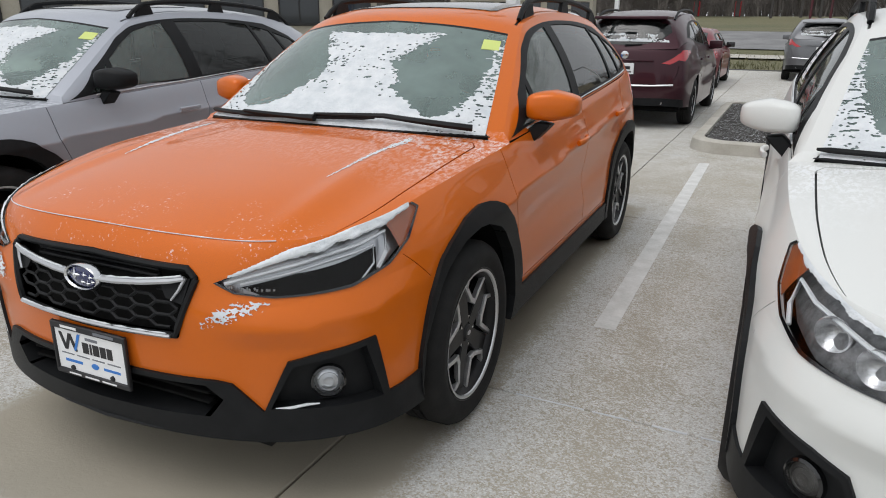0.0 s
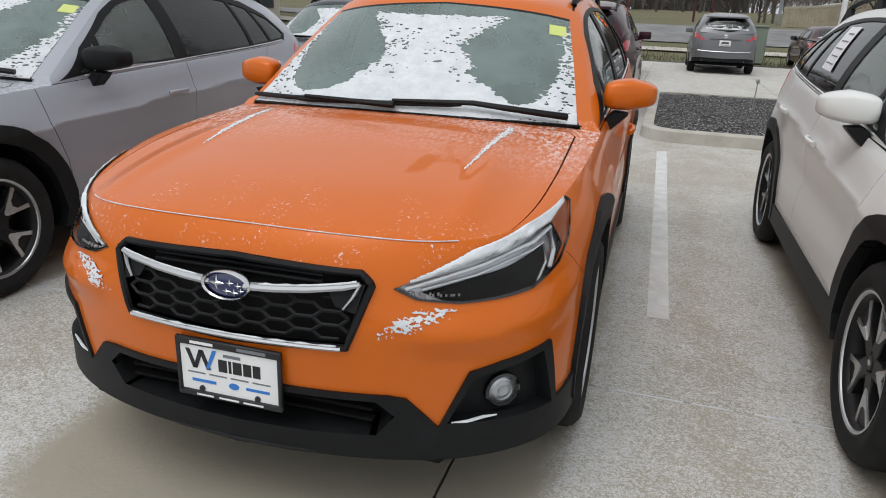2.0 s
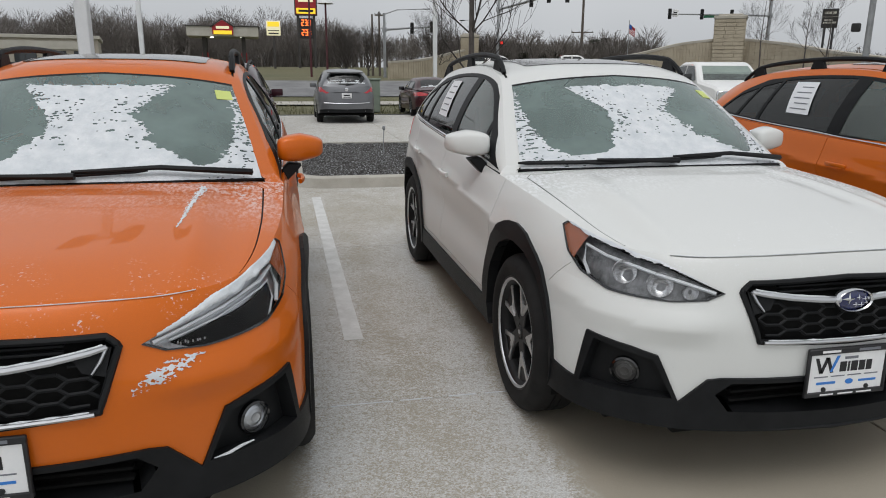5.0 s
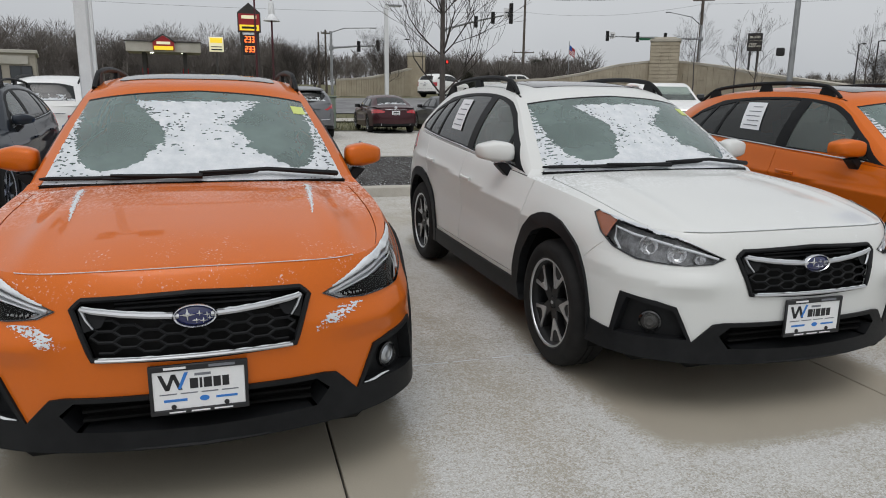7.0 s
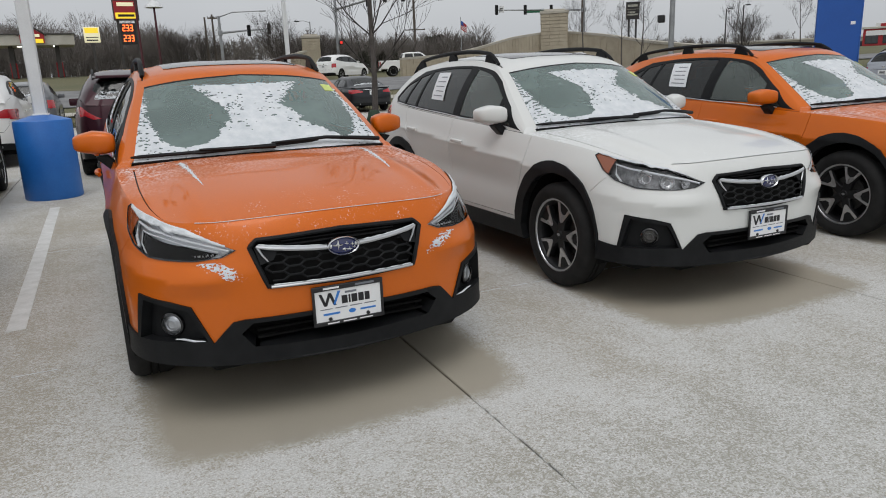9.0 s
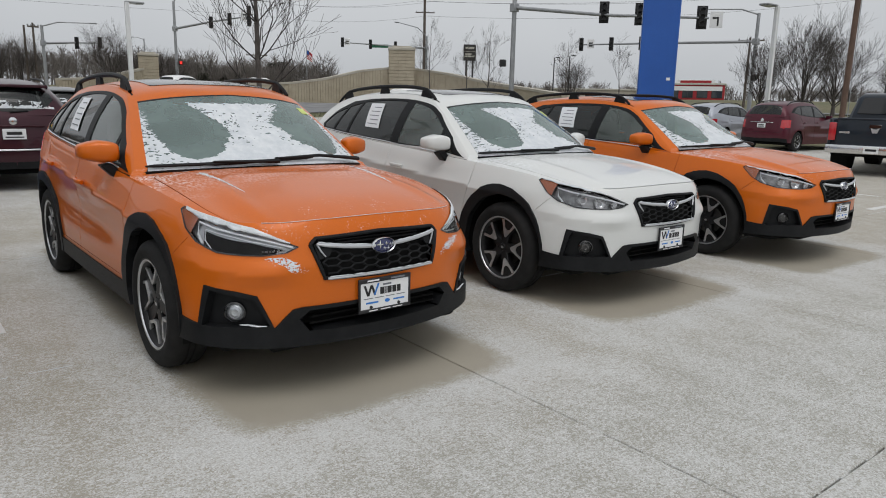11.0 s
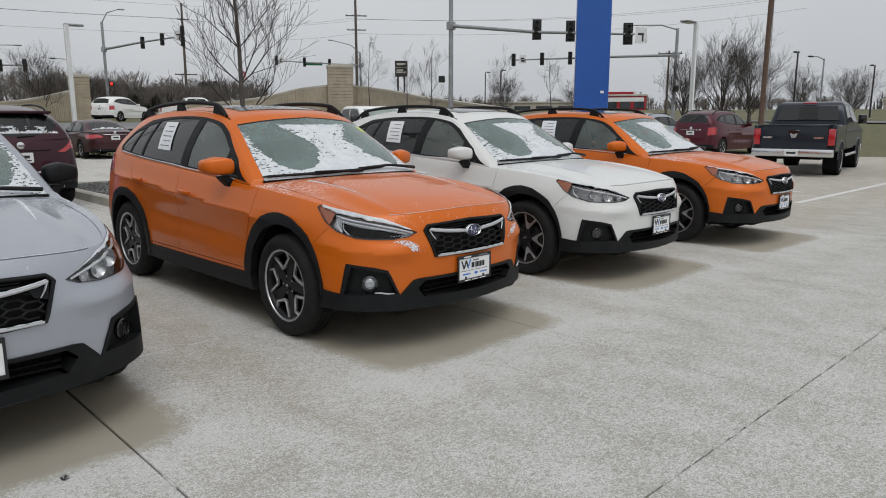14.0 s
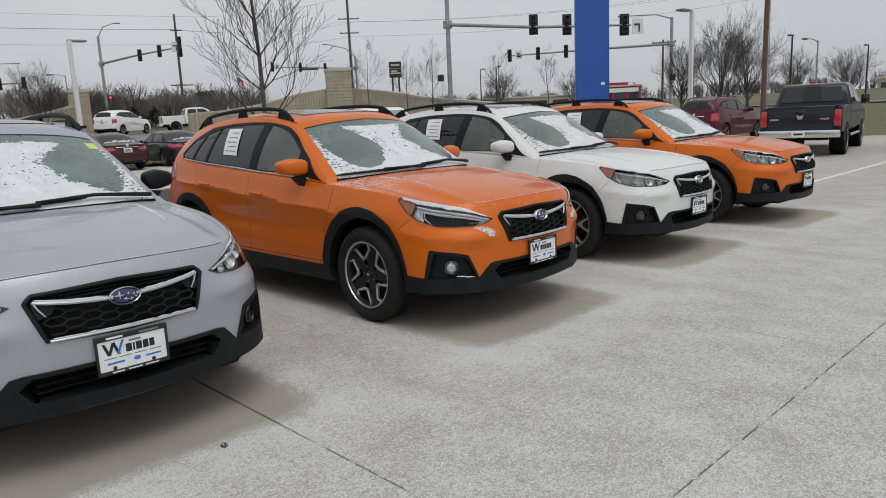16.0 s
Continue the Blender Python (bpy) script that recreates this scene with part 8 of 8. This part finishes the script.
low_block("bank_building", "low beige bank building with a flat canopy", -24.0, 71.0, 12, 14, 9, 3.0, 6, BEIGE, CANOPY)
low_block("shop_building", "long grey-beige shop front with light panels", -31.0, 25.5, 52, 26, 10, 4.6, 9, BEIGE, WHITE_STEEL)
rb = low_block("red_shop", "small red workshop with a red roof sign", 106.6, 65.3, -60, 9, 8, 2.4, 4, SIGN_RED, PLATE_W)
part("roof_sign", boxes(((0, -3.9, 2.8), (6.0, 0.3, 0.8), 0.02)), PLATE_W, rb)
part("roof_sign_bar", boxes(((0, -4.07, 2.8), (4.8, 0.04, 0.55), 0.0)), SIGN_RED, rb)
low_block("store_building", "long low brown store far along the road", 118.0, 100.0, -50, 46, 14, 1.9, 10, BEIGE, None)
low_block("store_building", "low brick store behind the trees", 150.0, 14.0, -85, 40, 14, 1.9, 9, BEIGE, None)

# slim lamp posts along the side road
for x, y, top, dx in ((52.9, 16.4, 6.3, 0.8), (63.0, 17.9, 6.5, -2.0), (68.9, 15.6, 6.1, 0.8), (60.0, 52.0, 7.0, 1.0), (66.0, 60.0, 7.4, 1.0), (22.8, 84.0, 8.0, -1.5)):
    z = rise(x, y)
    T = thing("street_lamp", "slim grey street lamp far along the road", "street lamp", pose(x, y, z), "street lamps")
    part("pole", rods(((0, 0, 0), (0, 0, top - z), 0.09, 0.06)), GREY_STEEL if abs(dx) > 1 else BLACK_STEEL, T)
    part("arm", sweep([(0, 0, top - z - 0.1), (dx * 0.5, 0.2, top - z + 0.12), (dx, 0.4, top - z + 0.1)], 0.04, 6), GREY_STEEL, T)
    part("head", boxes(((dx, 0.4, top - z + 0.08), (0.6, 0.3, 0.12), 0.03)), BLACK_STEEL, T)

# flag
fg = thing("flag_pole", "flag with red, white and blue on a pole", "flag", pose(35.0, 67.4, rise(35, 67)) @ Matrix.Diagonal((0.7, 0.7, 0.92, 1)))
part("pole", rods(((0, 0, 0), (0, 0, 6.0), 0.05)), GREY_STEEL, fg)
fl_ = part("flag", prism([(0.02, 4.6), (0.95, 4.2), (1.0, 5.1), (0.02, 5.6)], -0.01, 0.01, "y"), SIGN_RED, fg)
part("flag_canton", prism([(0.02, 5.1), (0.45, 4.95), (0.45, 5.4), (0.02, 5.6)], -0.02, 0.02, "y"), PYLON, fl_)
part("flag_stripes", merged(*[prism([(0.06, 4.72 + 0.2 * k), (0.92, 4.34 + 0.18 * k), (0.92, 4.42 + 0.18 * k), (0.06, 4.80 + 0.2 * k)], -0.016, 0.016, "y") for k in range(3)]), PLATE_W, fl_)

# grey-green utility cabinet and hydrant-like stakes at the grass edge
ub = thing("utility_cabinet", "grey-green utility cabinet on the grass", "cabinet", pose(3.9, 27.2, rise(4, 27)))
part("cabinet_body", boxes(((0, 0, 0.65), (0.95, 0.8, 1.3), 0.03)), grained("cabinet_green", (0.16, 0.20, 0.16), (0.22, 0.26, 0.21), 2.0, 0.6, 0.05), ub)
part("cabinet_lid", boxes(((0, 0, 1.33), (1.02, 0.88, 0.08), 0.02)), MATS["cabinet_green"], ub)
for x, y in ((2.35, 9.4),):
    sk = thing("stake", "thin grey stake with a small lamp in the mulch", "stake", pose(x, y, 0.1))
    part("post", rods(((0, 0, -0.05), (0.02, 0, 0.48), 0.008), seg=6), GREY_STEEL, sk)
    part("marker", boxes(((0.02, 0, 0.50), (0.05, 0.04, 0.07), 0.012)), GREY_STEEL, sk)

# ---- planting ----
tA = bare_tree(3.8, 9.2, 0.15, 6.2, 11, "slender bare tree in the mulch island", 4, 0.066, 0.16, 0.42, 26, reach=0.175)
part("water_bag", lathe([(0.10, 0.0), (0.16, 0.05), (0.15, 0.45), (0.10, 0.62), (0.07, 0.64)], 16, "z"), grained("bag_green", (0.01, 0.03, 0.015), (0.02, 0.05, 0.025), 6.0, 0.6, 0.2), tA, "dark green watering bag")
for x, y, h, sd_ in ((30.5, 39.1, 5.6, 3), (23.8, 25.1, 4.6, 4), (29.0, 33.0, 4.4, 21), (41.5, 35.5, 5.2, 5), (48.1, 35.4, 5.4, 6), (39.0, 52.0, 4.8, 27)):
    bare_tree(x, y, rise(x, y), h, sd_, "young bare street tree", 4, 0.06, 0.3, 0.5, 9)
for x, y, h, w_, sd_ in ((37.4, 14.7, 6.4, 4.5, 7), (42.6, 15.3, 6.0, 5.0, 8), (41.0, 19.0, 5.0, 3.5, 9), (13.0, 58.7, 7.0, 5.5, 10), (17.5, 62.0, 5.2, 4.0, 12), (8.5, 72.0, 6.0, 5.0, 13), (5.5, 62.0, 5.2, 3.4, 14), (58.0, 14.0, 5.0, 4.0, 15), (70.0, 22.0, 5.5, 5.0, 16), (56.0, 48.0, 5.5, 4.0, 17), (64.0, 44.0, 5.0, 4.0, 18)):
    bushy_tree(x, y, rise(x, y) - 0.1, h * 0.80, w_ * 0.9, sd_, "rounded bare tree by the road")


def far_woods(name, x0, y0, x1, y1, n, h0, h1, seed, label, mat, twigs=26):
    """A belt of bare woods: many stems with fine branching, one mesh."""
    rng = random.Random(seed)
    tw = Twigs()
    for i in range(n):
        q = (i + rng.uniform(-0.4, 0.4)) / n
        x, y = x0 + (x1 - x0) * q, y0 + (y1 - y0) * q + rng.uniform(-6, 6)
        z, h = rise(x, y) - 0.3, rng.uniform(h0, h1) * (0.8 + 0.35 * noise.noise(Vector((q * 9, seed, 0))))
        top = Vector((x + rng.uniform(-0.6, 0.6), y, z + h))
        b = Vector((x, y, z))
        tw.limb(b, top, 0.17, 0.03, 4)
        for k in range(twigs):
            t = rng.uniform(0.12, 0.98)
            p = b.lerp(top, t)
            az = rng.uniform(0, 6.28)
            ln = h * rng.uniform(0.14, 0.30) * (1.15 - t * 0.7)
            e = p + Vector((math.cos(az) * ln, math.sin(az) * ln * 0.6, ln * rng.uniform(0.5, 1.3)))
            tw.limb(p, e, 0.05, 0.02, 3)
            for _ in range(3):
                s_ = p.lerp(e, rng.uniform(0.3, 0.9))
                e2 = s_ + Vector((rng.uniform(-1, 1), rng.uniform(-0.5, 0.5), rng.uniform(0.2, 1.2))) * ln * 0.5
                tw.limb(s_, e2, 0.028, 0.012, 3)
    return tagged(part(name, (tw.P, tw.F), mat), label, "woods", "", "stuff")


far_woods("woods", -95, 118, 10, 140, 220, 6.0, 9.0, 1, "grey-brown belt of bare winter woods", WOODS, 26)
far_woods("woods", -90, 132, 14, 150, 180, 7.0, 10.0, 2, "grey-brown belt of bare winter woods", WOODS, 22)
far_woods("woods", 10, 125, 60, 120, 120, 5.0, 8.0, 3, "thin belt of bare winter woods", WOODS, 24)
far_woods("woods", 60, 130, 190, 60, 260, 2.2, 4.6, 4, "low far belt of bare winter woods", WOODS, 22)
far_woods("woods", 150, 70, 170, -40, 190, 2.2, 4.6, 5, "low far belt of bare winter woods", WOODS, 22)
far_woods("woods", -110, 60, -70, 130, 110, 8.0, 11.0, 6, "grey-brown belt of bare winter woods", WOODS, 22)


far_woods("woods", -95, 112, 12, 128, 330, 3.0, 5.5, 7, "grey-brown undergrowth before the bare woods", WOODS, 20)
far_woods("woods", -80, 126, 12, 136, 240, 5.0, 7.5, 8, "grey-brown belt of bare winter woods", WOODS, 22)


def wood_haze(x0, y0, x1, y1, n, h0, h1, seed, twigs, label):
    """Rounded crowns of fine bare twigs that stand close together, one mesh."""
    rng = random.Random(seed)
    P, F = [], []
    for i in range(n):
        q = (i + rng.uniform(-0.5, 0.5)) / n
        cx, cy = x0 + (x1 - x0) * q, y0 + (y1 - y0) * q + rng.uniform(-4, 4)
        h = rng.uniform(h0, h1) * (0.85 + 0.4 * noise.noise(Vector((q * 11, seed, 3))))
        z0, w = rise(cx, cy), h * rng.uniform(0.34, 0.50)
        for _ in range(twigs):
            az, el, r = rng.uniform(0, 6.283), math.asin(rng.uniform(-0.75, 1.0)), rng.uniform(0.35, 0.9) ** 0.6
            c = Vector((cx + math.cos(az) * math.cos(el) * w * r, cy + math.sin(az) * math.cos(el) * w * r, z0 + h * (0.56 + 0.42 * math.sin(el) * r)))
            d = Vector((math.cos(az) * 0.6 + rng.uniform(-0.4, 0.4), math.sin(az) * 0.6, 0.9 + rng.uniform(-0.3, 0.5))).normalized() * rng.uniform(0.6, 1.5)
            s_ = Vector((rng.uniform(-1, 1), 0.2, rng.uniform(-0.5, 0.5))).normalized() * rng.uniform(0.02, 0.045)
            k = len(P)
            P.extend([tuple(c - s_), tuple(c + s_), tuple(c + d)])
            F.append((k, k + 1, k + 2))
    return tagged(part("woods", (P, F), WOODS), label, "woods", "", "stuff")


wood_haze(-95, 112, 12, 124, 62, 6.0, 10.0, 21, 900, "rounded grey-brown crowns of bare winter woods")
wood_haze(-95, 128, 14, 138, 52, 8.5, 13.0, 22, 900, "rounded grey-brown crowns of bare winter woods")
wood_haze(12, 112, 60, 116, 40, 4.0, 6.5, 23, 320, "low grey-brown crowns of bare winter woods")
wood_haze(60, 128, 185, 62, 70, 2.5, 4.5, 24, 240, "low far crowns of bare winter woods")
wood_haze(150, 68, 168, -36, 60, 2.5, 4.5, 25, 240, "low far crowns of bare winter woods")
wood_haze(16, 72, 44, 77, 26, 3.2, 5.0, 26, 380, "brown bare scrub behind the entry wall")


def shrubs(n, x0, y0, x1, y1, h, seed):
    """A dark evergreen hedge row of many small needle sprays."""
    rng = random.Random(seed)
    P, F = [], []
    for i in range(n):
        q = (i + 0.5) / n
        cx, cy = x0 + (x1 - x0) * q, y0 + (y1 - y0) * q + rng.uniform(-1, 1)
        cz, hh, rr = rise(cx, cy), h * rng.uniform(0.65, 1.1), h * 0.34
        for _ in range(420):
            t = rng.random() ** 0.7
            az, r_ = rng.uniform(0, 6.28), rr * (1 - t * 0.72) * math.sqrt(rng.uniform(0.25, 1.0))
            c = Vector((cx + math.cos(az) * r_, cy + math.sin(az) * r_, cz + hh * t))
            d = Vector((math.cos(az), math.sin(az), rng.uniform(0.1, 0.9))).normalized() * rng.uniform(0.22, 0.5)
            s_ = d.cross(Vector((0, 0, 1))).normalized() * rng.uniform(0.05, 0.12)
            k = len(P)
            P.extend([tuple(c - s_), tuple(c + s_), tuple(c + d), tuple(c + d * 0.5 + Vector((0, 0, 0.09)))])
            F.extend([(k, k + 1, k + 2), (k, k + 3, k + 2), (k + 1, k + 3, k + 2)])
    return tagged(part("evergreens", (P, F), EVERG), "dark evergreen shrubs behind the entry wall", "shrubs", "", "stuff")


shrubs(11, 17.0, 76.0, 40.0, 82.0, 3.6, 3)
shrubs(4, 22.0, 72.0, 31.0, 75.0, 3.0, 4)

# grass tufts along the car park's far edge
rng = random.Random(4)
GP, GF = [], []
for _ in range(5200):
    x, y = rng.uniform(-14, 22), 26.2 + rng.random() ** 1.5 * 8
    z = rise(x, y) - 0.03
    a, h = rng.uniform(0, 6.28), rng.uniform(0.06, 0.22)
    k = len(GP)
    GP += [(x - 0.02 * math.cos(a), y - 0.02 * math.sin(a), z), (x + 0.02 * math.cos(a), y + 0.02 * math.sin(a), z), (x + rng.uniform(-0.08, 0.08), y + rng.uniform(-0.08, 0.08), z + h)]
    GF.append((k, k + 1, k + 2))
tagged(part("grass", (GP, GF), LAND), "rough winter grass at the car park's edge", "grass", "", "stuff")

# ---- concrete slabs, last ----
def slab_mesh(w, d):
    bm = bmesh.new()
    box(bm, (0, 0, -0.025), (w, d, 0.05), 0.004)
    me = bpy.data.meshes.new("slab")
    bm.to_mesh(me)
    bm.free()
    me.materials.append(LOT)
    return me


XJ = [0.525 + 2.775 * k for k in range(-9, 11)]
YJ = [0.255 + 3.065 * k for k in range(-4, 9)]
shared = slab_mesh(2.775 - 0.009, 3.065 - 0.009)
for x in XJ[:-1]:
    for y in YJ[:-1]:
        o = new("slab", shared)
        o.parent = lot
        o.matrix_basis = pose(x + 1.3875, y + 1.5325, 0.0)

# wind-packed snow that fills part of the joints across the bays
rng = random.Random(9)
bm = bmesh.new()
for y in YJ:
    if 0 < y < 10:
        x = -9.0
        while x < 13.0:
            ln = rng.uniform(0.12, 0.5)
            if noise.noise(Vector((x * 0.9, y, 2))) > -0.12:
                box(bm, (x + ln / 2, y + rng.uniform(-0.002, 0.002), -0.004), (ln, rng.uniform(0.005, 0.009), 0.009))
            x += ln + rng.uniform(0.0, 0.10)
tagged(part("joint_snow", bm, SNOW, lot), "", "", "", "stuff")

# snow and dirt that fill stretches of the lane's joints
bm = bmesh.new()
for x in XJ:
    y = -9.0
    while y < -1.2 and -9 < x < 13:
        ln = rng.uniform(0.02, 0.16)
        box(bm, (x + rng.uniform(-0.001, 0.001), y + ln / 2, -0.0065), (rng.uniform(0.008, 0.012), ln, 0.012))
        y += ln + rng.uniform(0.03, 0.22)
for y in (YJ[3], YJ[2]):
    x = -9.0
    while x < 13.0:
        ln = rng.uniform(0.02, 0.16)
        box(bm, (x + ln / 2, y, -0.0065), (ln, rng.uniform(0.008, 0.012), 0.012))
        x += ln + rng.uniform(0.03, 0.22)
tagged(part("joint_fill", bm, LOT, lot), "", "", "", "stuff")

# one loose stone on the concrete
st_ = bmesh.new()
bmesh.ops.create_icosphere(st_, subdivisions=2, radius=0.016)
for v in st_.verts:
    v.co = v.co * (1 + 0.35 * noise.noise(v.co * 60)) * 1.0
    v.co.z *= 0.7
STONE_AT = (-2.556, -1.08)
tagged(part("stone", moved(st_, pose(STONE_AT[0], STONE_AT[1], 0.009)), MULCH), "small dark stone on the concrete", "stone")
